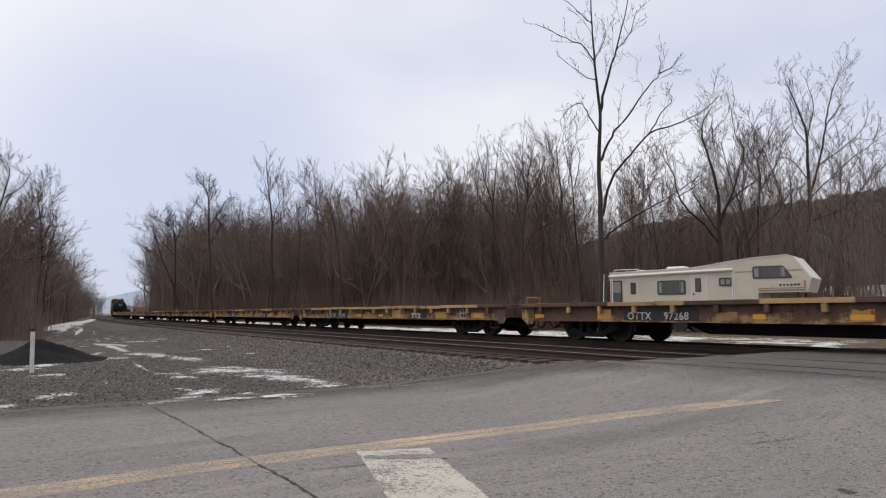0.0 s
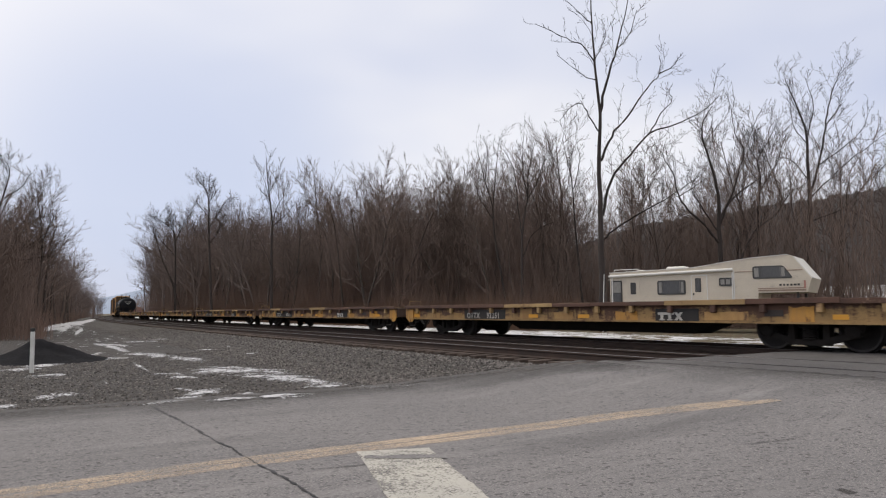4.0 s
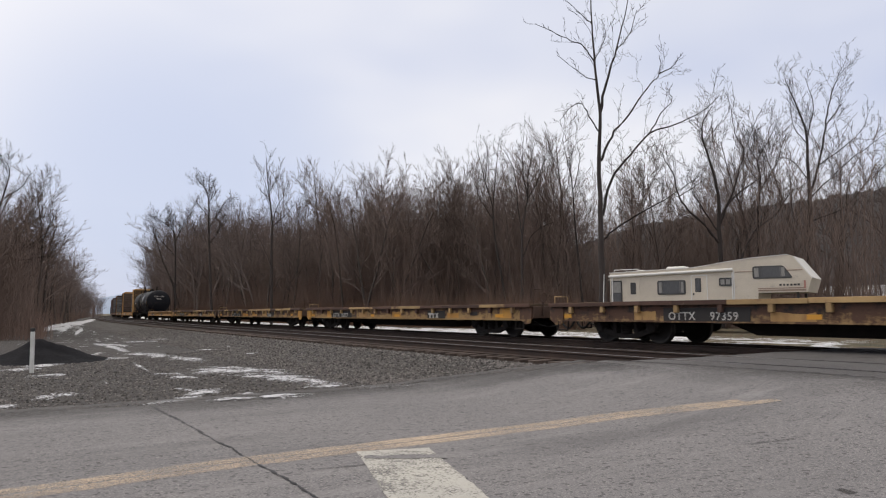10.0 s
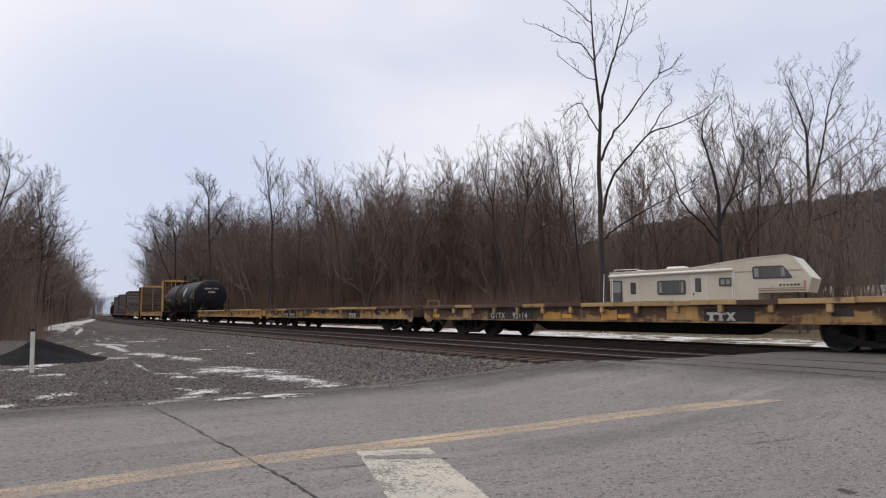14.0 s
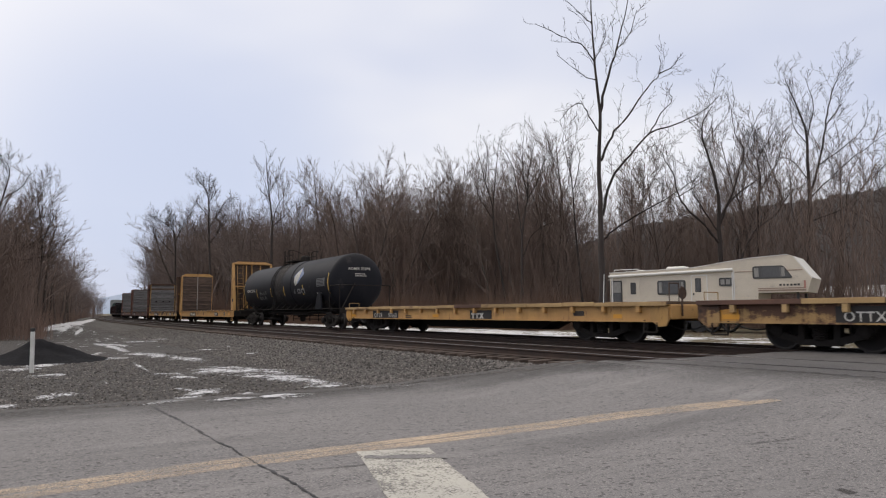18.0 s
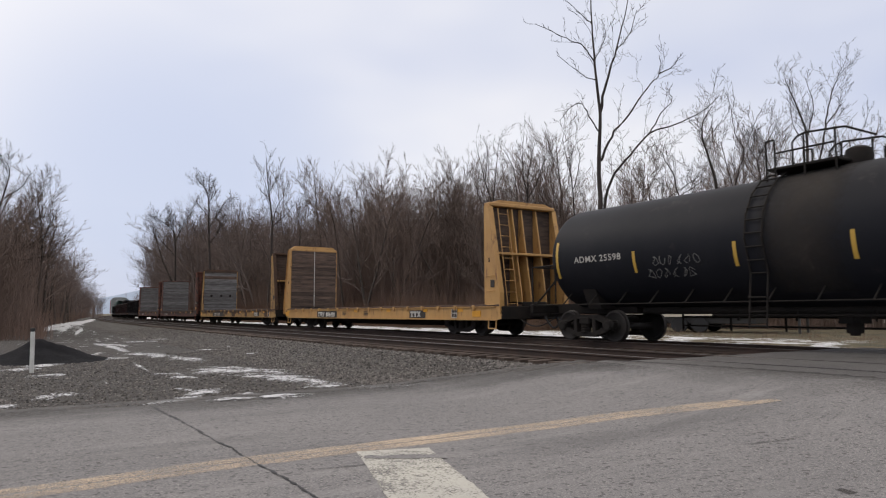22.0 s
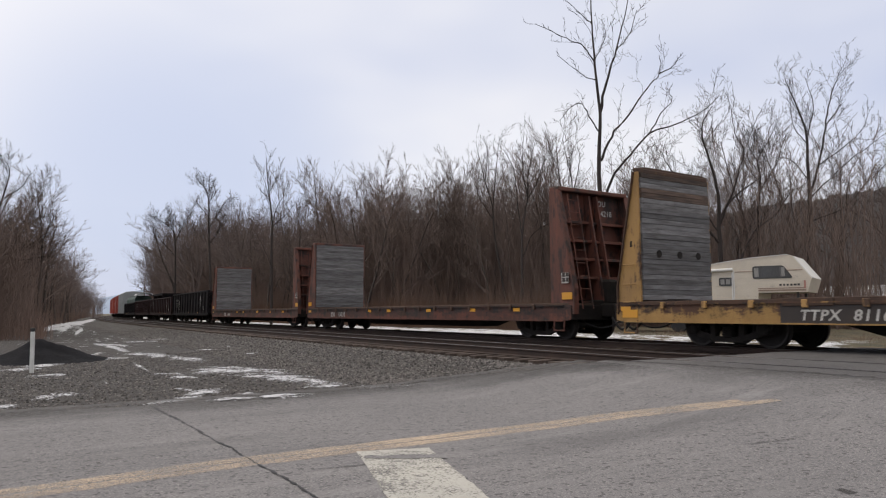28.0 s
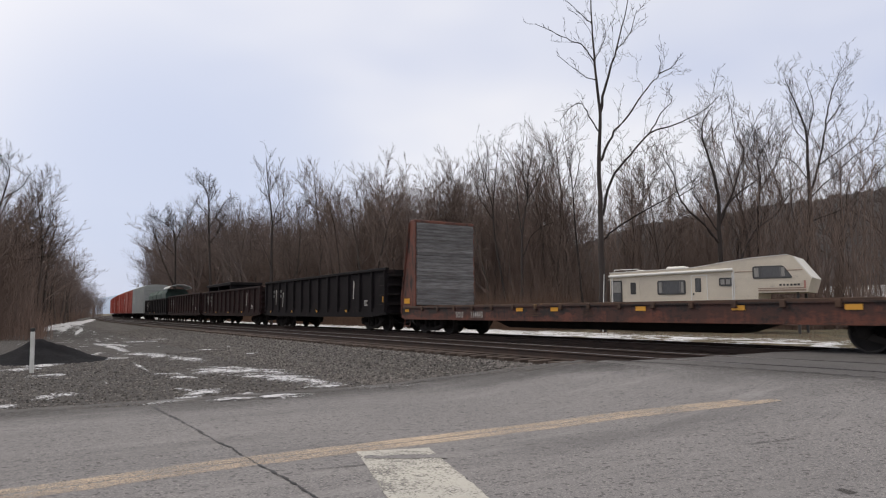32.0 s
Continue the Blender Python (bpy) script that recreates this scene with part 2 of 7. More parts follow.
def part(name, b, material, parent=None, label="", smooth=False, m=None):
    """Links a Build, or a ready mesh, as one mesh object under a thing or part."""
    me = b.mesh(name, material, smooth) if isinstance(b, Build) else b
    ob = new(name, me)
    ob.parent = parent
    if m is not None:
        ob.matrix_basis = m
    if label:
        tagged(ob, label)
    return ob


def thing(name, label, category, group="", m=None):
    ob = new(name)
    ob.empty_display_size = 0.3
    if m is not None:
        ob.matrix_basis = m
    return tagged(ob, label, category, group)


# ---------------------------------------------------------------- ground
def smooth(a, b, x):
    t = min(max((x - a) / (b - a), 0.0), 1.0)
    return t * t * (3 - 2 * t)


ROAD_HALF = 4.1


def road_height(w):
    """Top of the road at w metres to the camera's side of the far track: level over the tracks, falling away on both sides."""
    return -0.02 - 0.33 * smooth(5.4, 10.2, w) - 0.15 * smooth(3.0, 14.0, -w)


def road_mid(w):
    """Run of the road's middle, which eases over towards the crossing."""
    return 17.3 + 0.9 * smooth(9.5, 6.2, w)


def deviation(u):
    """How far the bend has carried the line sideways at run u."""
    d = max(BEND_AT - u, 0.0)
    return BEND * d * d / 2 if d < 500 else BEND * 500 * (d - 250)


def land_height(u, w):
    """Height of the land at run u and w metres to the camera's side of the far track."""
    if w > 0:
        z = -0.22 - 0.30 * smooth(5.9, 8.2, w) - 0.10 * smooth(8.2, 14.0, w)
        z += 0.04 * math.sin(u * 0.31 + w * 0.4) * smooth(8, 10, w)
        z += 0.9 * smooth(20, 60, w) * smooth(10, -60, u)
        z -= 0.10 * smooth(0.8, 2.2, w) * smooth(3.6, 2.6, w)
        z -= 0.03 * smooth(5.1, 5.4, w) * smooth(6.4, 5.9, w) * smooth(14, 12, u)
    else:
        z = -0.22 - 0.25 * smooth(1.6, 3.0, -w) + 0.30 * smooth(3.4, 7.5, -w) + 0.05 * noise.noise((u * 0.5, w * 0.5, 0)) * smooth(3, 5, -w)
    z += 3.6 * smooth(-34, -58, w) * smooth(-75, -30, u) * smooth(-400, -200, w)
    if w > -30:
        k = smooth(ROAD_HALF + 1.6, ROAD_HALF + 0.1, abs(u - road_mid(w)) + (1.9 * smooth(6.05, 5.7, w) + 2.2 * smooth(-1.2, -2.0, w) if u < road_mid(w) else 0.0))
        z = z * (1 - k) + (road_height(w) - 0.05) * k
    return z


def place(u, w):
    """World x, y of run u and w metres beside the bending line."""
    p = Vector((X0, Y0, 0)) + FWD * u + SIDE * (w - deviation(u))
    return p.x, p.y


def spaced(stops):
    out = []
    for (a, step), (b, _) in zip(stops, stops[1:]):
        n = max(1, round((b - a) / step))
        out += [a + (b - a) * i / n for i in range(n)]
    return out + [stops[-1][0]]


US = spaced([(-3500, 400), (-700, 60), (-200, 12), (-60, 2.0), (-20, 0.6), (13, 0.3), (23, 0.6), (40, 8), (120, 100), (1200, 0)])
WS = spaced([(-2500, 300), (-300, 40), (-70, 5), (-14, 1.0), (-4, 0.4), (9, 0.3), (15.5, 0.8), (30, 5), (80, 40), (400, 300), (1600, 0)])
GROUND = bpy.data.materials.new("gravel_and_earth")
GROUND.use_nodes = True


def ground_material():
    n, l = GROUND.node_tree.nodes, GROUND.node_tree.links
    p = n["Principled BSDF"]
    p.inputs["Roughness"].default_value = 0.95
    tc = n.new("ShaderNodeTexCoord")

    def noise_tex(s, detail=4.0, rough=0.6, stretch=None, turn=0.0):
        t = n.new("ShaderNodeTexNoise")
        t.inputs["Scale"].default_value, t.inputs["Detail"].default_value, t.inputs["Roughness"].default_value = s, detail, rough
        src = tc.outputs["Object"]
        if stretch:
            mp = n.new("ShaderNodeMapping")
            mp.vector_type = "TEXTURE"
            mp.inputs["Scale"].default_value, mp.inputs["Rotation"].default_value = stretch, (0, 0, turn)
            l.new(src, mp.inputs[0])
            src = mp.outputs[0]
        l.new(src, t.inputs["Vector"])
        return t.outputs[0]

    def ramp(v, a, b):
        r = n.new("ShaderNodeMapRange")
        r.inputs[1].default_value, r.inputs[2].default_value = a, b
        l.new(v, r.inputs[0])
        return r.outputs[0]

    def mix(f, a, b):
        x = n.new("ShaderNodeMix")
        x.data_type = "RGBA"
        for s, v in ((0, f), (6, a), (7, b)):
            if isinstance(v, tuple):
                x.inputs[s].default_value = (*v, 1)
            else:
                l.new(v, x.inputs[s])
        return x.outputs[2]

    def times(a, b):
        x = n.new("ShaderNodeMath")
        x.operation = "MULTIPLY"
        l.new(a, x.inputs[0])
        l.new(b, x.inputs[1])
        return x.outputs[0]

    def layer(name):
        a = n.new("ShaderNodeAttribute")
        a.attribute_name = name
        return a.outputs["Fac"]

    cell = n.new("ShaderNodeTexVoronoi")
    cell.inputs["Scale"].default_value = 30
    l.new(tc.outputs["Object"], cell.inputs["Vector"])
    earth = mix(ramp(noise_tex(0.5), 0.35, 0.65), (0.060, 0.055, 0.053), (0.037, 0.034, 0.033))
    pebble = n.new("ShaderNodeTexVoronoi")
    pebble.inputs["Scale"].default_value = 27
    l.new(tc.outputs["Object"], pebble.inputs["Vector"])
    earth = mix(ramp(noise_tex(0.9, 6, 0.7), 0.3, 0.6), earth, mix(pebble.outputs["Color"], (0.014, 0.0125, 0.0125), (0.128, 0.117, 0.112)))
    earth = mix(ramp(noise_tex(25, 3), 0.45, 0.7), earth, (0.045, 0.042, 0.04))
    stones = mix(cell.outputs["Color"], (0.030, 0.028, 0.026), (0.125, 0.116, 0.110))
    col = mix(times(layer("ballast"), ramp(noise_tex(2.5), 0.2, 0.5)), earth, stones)
    col = mix(times(layer("oily"), ramp(noise_tex(6.0), 0.0, 0.5)), col, (0.030, 0.024, 0.021))
    grass = mix(ramp(noise_tex(1.2), 0.4, 0.6), (0.12, 0.095, 0.055), (0.07, 0.065, 0.04))
    col = mix(layer("field"), col, grass)
    lie = n.new("ShaderNodeMath")
    lie.operation = "MULTIPLY_ADD"
    l.new(layer("snow"), lie.inputs[0])
    lie.inputs[1].default_value = 0.5
    l.new(noise_tex(2.0, 8, 0.75, (2.6, 1.0, 1.0), HEAD - math.pi / 2), lie.inputs[2])
    snow = ramp(lie.outputs[0], 0.90, 0.935)
    col = mix(snow, col, mix(ramp(noise_tex(9), 0.4, 0.7), (0.74, 0.76, 0.80), (0.48, 0.48, 0.49)))
    l.new(col, p.inputs["Base Color"])
    b = n.new("ShaderNodeBump")
    b.inputs["Strength"].default_value, b.inputs["Distance"].default_value = 0.8, 0.05
    l.new(cell.outputs["Distance"], b.inputs["Height"])
    l.new(b.outputs[0], p.inputs["Normal"])


ground_material()


def make_ground():
    verts, layers = [], {"ballast": [], "field": [], "snow": [], "oily": []}
    for u in US:
        for w in WS:
            x, y = place(u, w)
            verts.append((x, y, land_height(u, w)))
            layers["ballast"].append(smooth(9.2, 7.6, w) * smooth(-4.5, -3.0, w))
            layers["oily"].append(smooth(6.6, 5.6, w) * smooth(-3.0, -2.0, w))
            layers["field"].append(max(smooth(-3.2, -5.0, w), smooth(19, 24, w)))
            far = smooth(-2.4, -3.2, w) * smooth(-13, -7, w) * (0.97 - 0.18 * smooth(-4, 9, u)) * (1 - smooth(11, 15, u))
            lane = smooth(8.6, 9.6, w) * smooth(17, 15, w) * (0.52 + 0.10 * smooth(4, -14, u) + 0.14 * smooth(-38, -52, u))
            bank = smooth(-30, -38, w) * smooth(-40, -20, u) * smooth(-120, -90, w)
            layers["snow"].append(1.0 * far + lane + 0.9 * bank)
    nw = len(WS)
    faces = [(i * nw + j, i * nw + j + 1, (i + 1) * nw + j + 1, (i + 1) * nw + j) for i in range(len(US) - 1) for j in range(nw - 1)]
    me = bpy.data.meshes.new("ground")
    me.from_pydata(verts, [], faces)
    me.flip_normals() if me.polygons[0].normal.z < 0 else None
    me.shade_smooth()
    me.materials.append(GROUND)
    for name, values in layers.items():
        me.attributes.new(name, "FLOAT", "POINT").data.foreach_set("value", [min(max(v, 0), 1) for v in values])
    return tagged(new("ground", me), "grey gravel and bare earth with patches of old snow", "ground", kind="structure")


ground = make_ground()


def strip(name, u0, u1, w0, w1, material, lift=0.0, nu=8, nw=40, thick=0.25, wobble=0.0, rag=None):
    """A slab that lies on the road's profile."""
    vs, k = [], nw + 1
    for i in range(nu + 1):
        for j in range(nw + 1):
            w = w0 + (w1 - w0) * j / nw
            du = u0 + (u1 - u0) * i / nu
            u = road_mid(w) + du
            if wobble and i in (0, nu):
                u += wobble * noise.noise((w * 1.3, u * 3, 5.1)) + wobble * 0.6 * noise.noise((w * 6, u, 1.1))
            x, y = place(u, w)
            vs.append((x, y, road_height(w) + lift + 0.035 * (1 - (du / ROAD_HALF) ** 2)))
    n = len(vs)
    fs = [(i * k + j, i * k + j + 1, (i + 1) * k + j + 1, (i + 1) * k + j) for i in range(nu) for j in range(nw)]
    if thick:
        vs += [(x, y, z - thick) for x, y, z in vs]
        rim = [(i, 0) for i in range(nu)] + [(nu, j) for j in range(nw)] + [(i, nw) for i in range(nu, 0, -1)] + [(0, j) for j in range(nw, 0, -1)]
        idx = [i * k + j for i, j in rim]
        fs += [(a, b, b + n, a + n) for a, b in zip(idx, idx[1:] + idx[:1])]
    b = Build()
    b.add(vs, fs)
    return b.mesh(name, material, True)


# the road, in two stretches on either side of the rails and the boards between them
road = tagged(new("road", strip("road", -ROAD_HALF, ROAD_HALF + 2.5, 5.95, 34, ASPHALT, 0.0, 16, 160, wobble=0.26)),
              "worn grey asphalt road across the railway", "road", kind="structure")
part("road_beyond", strip("road_beyond", -ROAD_HALF + 3.6, ROAD_HALF + 3, -40, -1.5, ASPHALT, 0.0, 8, 60), ASPHALT, road)


def paint(name, points, width, material, lift, parent, label="", ragged=0.0, soft=0.7, covers=None):
    """A painted stripe or crack on the road: points are (u, w), width in metres along u or across."""
    fine = []
    for (a, b), (c, d) in zip(points, points[1:]):
        n = max(1, int(math.hypot(c - a, d - b) / 0.06))
        fine += [(a + (c - a) * i / n, b + (d - b) * i / n) for i in range(n)]
    fine.append(points[-1])
    rim = covers or [soft, 1, 1, soft]
    spots = (-0.5, -0.3, 0.3, 0.5)
    if width > 0.8:
        steps = [-0.5 + i / int(width / 0.12) for i in range(int(width / 0.12) + 1)]
        across = [(p, float(np.interp(p, spots, rim))) for p in steps]
    else:
        across = list(zip(spots, rim))
    k = len(across)
    vs = []
    for i, (u, w) in enumerate(fine):
        a, b = fine[max(i - 1, 0)], fine[min(i + 1, len(fine) - 1)]
        tx, ty = b[0] - a[0], b[1] - a[1]
        q = math.hypot(tx, ty)
        nx, ny = -ty / q, tx / q
        j0, j1 = (ragged * (0.7 * noise.noise((u * 9, w * 9, s)) + 0.6 * noise.noise((u * 31, w * 31, s))) for s in (0.3, 8.7))
        for sgn, _ in across:
            jj = j0 if sgn < 0 else j1
            uu, ww = u + nx * (width * sgn + jj), w + ny * (width * sgn + jj)
            x, y = place(uu, ww)
            vs.append((x, y, road_height(ww) + lift + 0.035 * (1 - ((uu - road_mid(ww)) / ROAD_HALF) ** 2)))
    bld = Build().add(vs, [(k * i + j, k * i + j + 1, k * i + j + k + 1, k * i + j + k) for i in range(len(fine) - 1) for j in range(k - 1)])
    ob = part(name, bld, material, parent, label)
    ob.data.attributes.new("cover", "FLOAT", "POINT").data.foreach_set("value", [c for _, c in across] * len(fine))
    return ob


def uw(x, y):
    d = Vector((x - X0, y - Y0, 0))
    return d.dot(FWD), d.dot(SIDE)


for du, w0 in ((-0.09, 7.95), (0.09, 7.72)):
    pts = [(17.48 + 1.1 * smooth(9.8, 6.7, w) + 0.14 * smooth(13.2, 14.8, w) + du, w) for w in spaced([(w0, 0.5), (30, 0)])]
    paint("yellow_line", pts, 0.23, LINE_YELLOW, 0.003, road, "worn yellow centre line", 0.02, 0.62)
paint("road_dirt", [(road_mid(w) - 3.35, w) for w in spaced([(6.3, 0.5), (24, 0)])], 2.3, MUD, 0.003, road, "dark dirt along the edge of the road", 0.1, covers=[0.3, 0.55, 0.95, 1.3])
paint("road_dirt", [(road_mid(6.8) + u, 6.85) for u in spaced([(-4.0, 0.4), (6.0, 0)])], 2.0, MUD, 0.0025, road, "dark dirt beside the rails", 0.12, covers=[0.95, 0.8, 0.5, 0.2])
paint("stop_bar", [(17.70, 12.03), (21.3, 13.16)], 0.60, LINE_WHITE, 0.004, road, "worn white stop bar", 0.015, 1.0)
crack = [(13.55 + 0.21 * i, 13.18 + 0.03 * noise.noise((i * 0.37, 2.2, 0)) + 0.022 * noise.noise((i * 1.1, 5.2, 0)) - 0.003 * i) for i in range(36)]
paint("road_crack", crack, 0.015, TAR, 0.006, road, "tar-dark crack across the road", 0.04)
paint("road_crack", [(17.3, 5.8), (17.8, 5.86), (18.2, 6.0), (18.8, 6.1), (19.6, 6.2)], 0.02, TAR, 0.006, road, "thin crack beside the rails", 0.015)
for ends in ([(18.02, 12.82), (18.04, 12.65), (18.08, 12.47)], [(15.04, 12.7), (15.07, 12.57)], [(17.03, 8.36), (17.5, 8.2), (18.07, 8.11)], [(19.15, 9.58), (19.3, 9.2), (19.37, 8.96)]):
    paint("road_crack", ends, 0.008, TAR, 0.006, road, "hairline crack in the asphalt", 0.012)
paint("road_patch", [(17.84, 12.36), (18.0, 12.1), (18.16, 11.80)], 0.13, ASPHALT, 0.0065, road, "grey patch over the paint", 0.06)
paint("road_patch", [(20.3, 10.2), (20.42, 10.22)], 0.11, MUD, 0.003, road, "dark oil spot", 0.05, covers=[0.55, 1.1, 1.1, 0.55])

# ---------------------------------------------------------------- rails, ties and crossing
RAILWAY = {}


def rail_mesh(lat, s0, s1, name):
    prof = [(-0.07, -0.17), (0.07, -0.17), (0.07, -0.155), (0.012, -0.13), (0.012, -0.045), (0.036, -0.03), (0.036, -0.004), (0.028, 0), (-0.028, 0), (-0.036, -0.004), (-0.036, -0.03), (-0.012, -0.045), (-0.012, -0.13), (-0.07, -0.155)]
    ss = spaced([(s0, 6), (s1, 0)])
    vs, m = [], len(prof)
    for s in ss:
        for a, z in prof:
            vs.append(along(s, lat + a, z))
    fs = [(i * m + j, i * m + (j + 1) % m, (i + 1) * m + (j + 1) % m, (i + 1) * m + j) for i in range(len(ss) - 1) for j in range(m)]
    fs += [tuple(range(m)), tuple(range((len(ss) - 1) * m, len(ss) * m))]
    me = Build().add(vs, fs).mesh(name, RUST_RAIL)
    me.materials.append(RAIL_HEAD)
    for p in me.polygons:
        if abs(p.normal.z) > 0.8 and p.center.z > -0.003:
            p.material_index = 1
    return me


tie_mesh = Build().cbox(-0.115, 0.115, -1.3, 1.3, -0.18, 0, 0.012).mesh("tie", TIE)
for name, lat in (("far_track", 0.0), ("near_track", 4.38)):
    t = thing(name, "rusty steel rails on dark wooden ties in ballast", "railway track")
    tagged(t, kind="structure")
    RAILWAY[name] = t
    for side in (-0.7525, 0.7525):
        part("rail", rail_mesh(lat + side, -420, 110, "rail"), RUST_RAIL, t, "rusty rail with a worn bright head")
    rnd = random.Random(5)
    joined = Build()
    s = -260.0
    while s < 100:
        if -40 <= s <= 14.3 and lat > 1:
            x, y, th = track_point(s)
            p = along(s + rnd.uniform(-0.03, 0.03), lat + rnd.uniform(-0.06, 0.06), -0.172)
            part("tie", tie_mesh, TIE, t, m=Matrix.Translation(p) @ Matrix.Rotation(th - math.pi / 2 + rnd.uniform(-0.02, 0.02), 4, "Z"))
        elif s < 14.3 or s > 22:
            a, b = along(s, lat - 1.3, 0), along(s, lat + 1.3, 0)
            d = (along(s + 0.115, lat, 0) - along(s, lat, 0))
            top, low = Vector((0, 0, -0.172)), Vector((0, 0, -0.3))
            joined.add([a - d + top, a + d + top, b + d + top, b - d + top, a - d + low, a + d + low, b + d + low, b - d + low],
                       [(0, 1, 2, 3), (0, 4, 5, 1), (1, 5, 6, 2), (2, 6, 7, 3), (3, 7, 4, 0)])
        s += 0.53
    tagged(part("ties", joined, TIE, t), kind="stuff")

# asphalt panels between and beside the rails at the crossing, with gaps for the wheel flanges
crossing = thing("crossing_panels", "grey asphalt crossing panels between the rails", "crossing")
tagged(crossing, kind="structure")
for w0, w1 in ((-1.5, -0.83), (-0.66, 0.66), (0.83, 3.55), (3.72, 5.04), (5.21, 5.95)):
    part("panel", strip("panel", -ROAD_HALF + 0.6, ROAD_HALF + 2.5, w0, w1, ASPHALT_NEW, 0.0, 8, 6, 0.2, 0.1), ASPHALT_NEW, crossing)


# ---------------------------------------------------------------- trees
def grow(seed, height, girth, forks, spread, up, twigs, first=0.3, bend=0.12, lean=0.0):
    """A bare tree: (trunk Build, crown Build). forks: limbs a branch bears at each order; spread: how far limbs stand off; up: how they turn up."""
    rnd = random.Random(seed)
    trunk, crown = Build(), Build()

    def limb(p, d, length, r, order):
        n = (8, 5, 3, 2, 2)[min(order, 4)]
        if order == len(forks):
            u = d.orthogonal().normalized() * max(r, 0.014)
            v = d.cross(u)
            tip = p + (d + Vector((rnd.gauss(0, 0.15), rnd.gauss(0, 0.15), 0.25 * up))).normalized() * length
            k0 = len(crown.v)
            crown.v += [tuple(p + u), tuple(p - u * 0.5 + v * 0.87), tuple(p - u * 0.5 - v * 0.87), tuple(tip)]
            crown.f += [(k0, k0 + 1, k0 + 3), (k0 + 1, k0 + 2, k0 + 3), (k0 + 2, k0, k0 + 3)]
            return
        sides = (7, 4, 3, 3, 3)[min(order, 4)]
        b = trunk if order == 0 else crown
        pts, rads, dirs = [p.copy()], [r], [d.copy()]
        for i in range(n):
            wild = Vector((rnd.gauss(0, 1), rnd.gauss(0, 1), rnd.gauss(0, 0.6))) * bend * (0.6 if order == 0 else 1.3)
            d = (d + wild + Vector((0, 0, up * (0.05 if order == 0 else 0.16)))).normalized()
            p = p + d * length / n
            pts.append(p.copy())
            rads.append(max(r * (1 - 0.82 * ((i + 1) / n) ** 0.9), 0.006))
            dirs.append(d.copy())
        k0 = len(b.v)
        for q, rr, dd in zip(pts, rads, dirs):
            u = dd.orthogonal().normalized()
            v = dd.cross(u)
            b.v += [tuple(q + (u * math.cos(6.2832 * j / sides) + v * math.sin(6.2832 * j / sides)) * rr) for j in range(sides)]
        b.f += [(k0 + i * sides + j, k0 + i * sides + (j + 1) % sides, k0 + (i + 1) * sides + (j + 1) % sides, k0 + (i + 1) * sides + j) for i in range(n) for j in range(sides)]
        if order >= len(forks):
            return
        count = forks[order]
        lo = first if order == 0 else 0.2
        for c in range(count):
            f = lo + (0.97 - lo) * (c + rnd.random() * 0.8) / count
            i = min(int(f * n), n - 1)
            q = pts[i].lerp(pts[i + 1], f * n - i)
            rr = rads[i] + (rads[i + 1] - rads[i]) * (f * n - i)
            a = rnd.random() * 6.2832
            u = dirs[i].orthogonal().normalized()
            v = dirs[i].cross(u)
            off = spread * rnd.uniform(0.7, 1.3)
            nd = (dirs[i] * math.cos(off) + (u * math.cos(a) + v * math.sin(a)) * math.sin(off)).normalized()
            if nd.z < -0.15:
                nd.z *= -0.5
            limb(q, nd, length * rnd.uniform(0.38, 0.62) * (1.15 - 0.55 * f if order == 0 else 1 - 0.4 * f) * twigs[min(order, len(twigs) - 1)], rr * rnd.uniform(0.45, 0.68), order + 1)

    limb(Vector((0, 0, -0.3)), Vector((lean, 0, 1)).normalized(), height, girth, 0)
    return trunk, crown


KINDS = {
    "slim": [grow(11 + i, 14.5, 0.13, (18, 9, 8), 0.62, 1.0, (0.72, 0.95, 1.0), 0.28) for i in range(6)],
    "broad": [grow(31 + i, 12.0, 0.17, (13, 9, 7), 0.80, 0.75, (1.05, 1.0, 1.0), 0.22, 0.16) for i in range(4)],
    "thin": [grow(51 + i, 11.0, 0.07, (14, 8, 8), 0.58, 1.0, (0.6, 0.9, 0.9), 0.25) for i in range(4)],
    "round": [grow(91 + i, 11.5, 0.20, (12, 9, 7), 0.85, 0.5, (1.0, 0.95, 1.0), 0.30, 0.17) for i in range(4)],
    "far": [grow(71 + i, 12.5, 0.15, (15, 12), 0.80, 0.6, (0.95, 1.0, 0.9), 0.25, 0.16) for i in range(4)],
}
TREE_MESHES = {k: [(a.mesh("trunk", BARK, True), b.mesh("crown", TWIG)) for a, b in v] for k, v in KINDS.items()}


FAR_WOOD = ([], [])
DEEP_WOOD = ([], [], [])


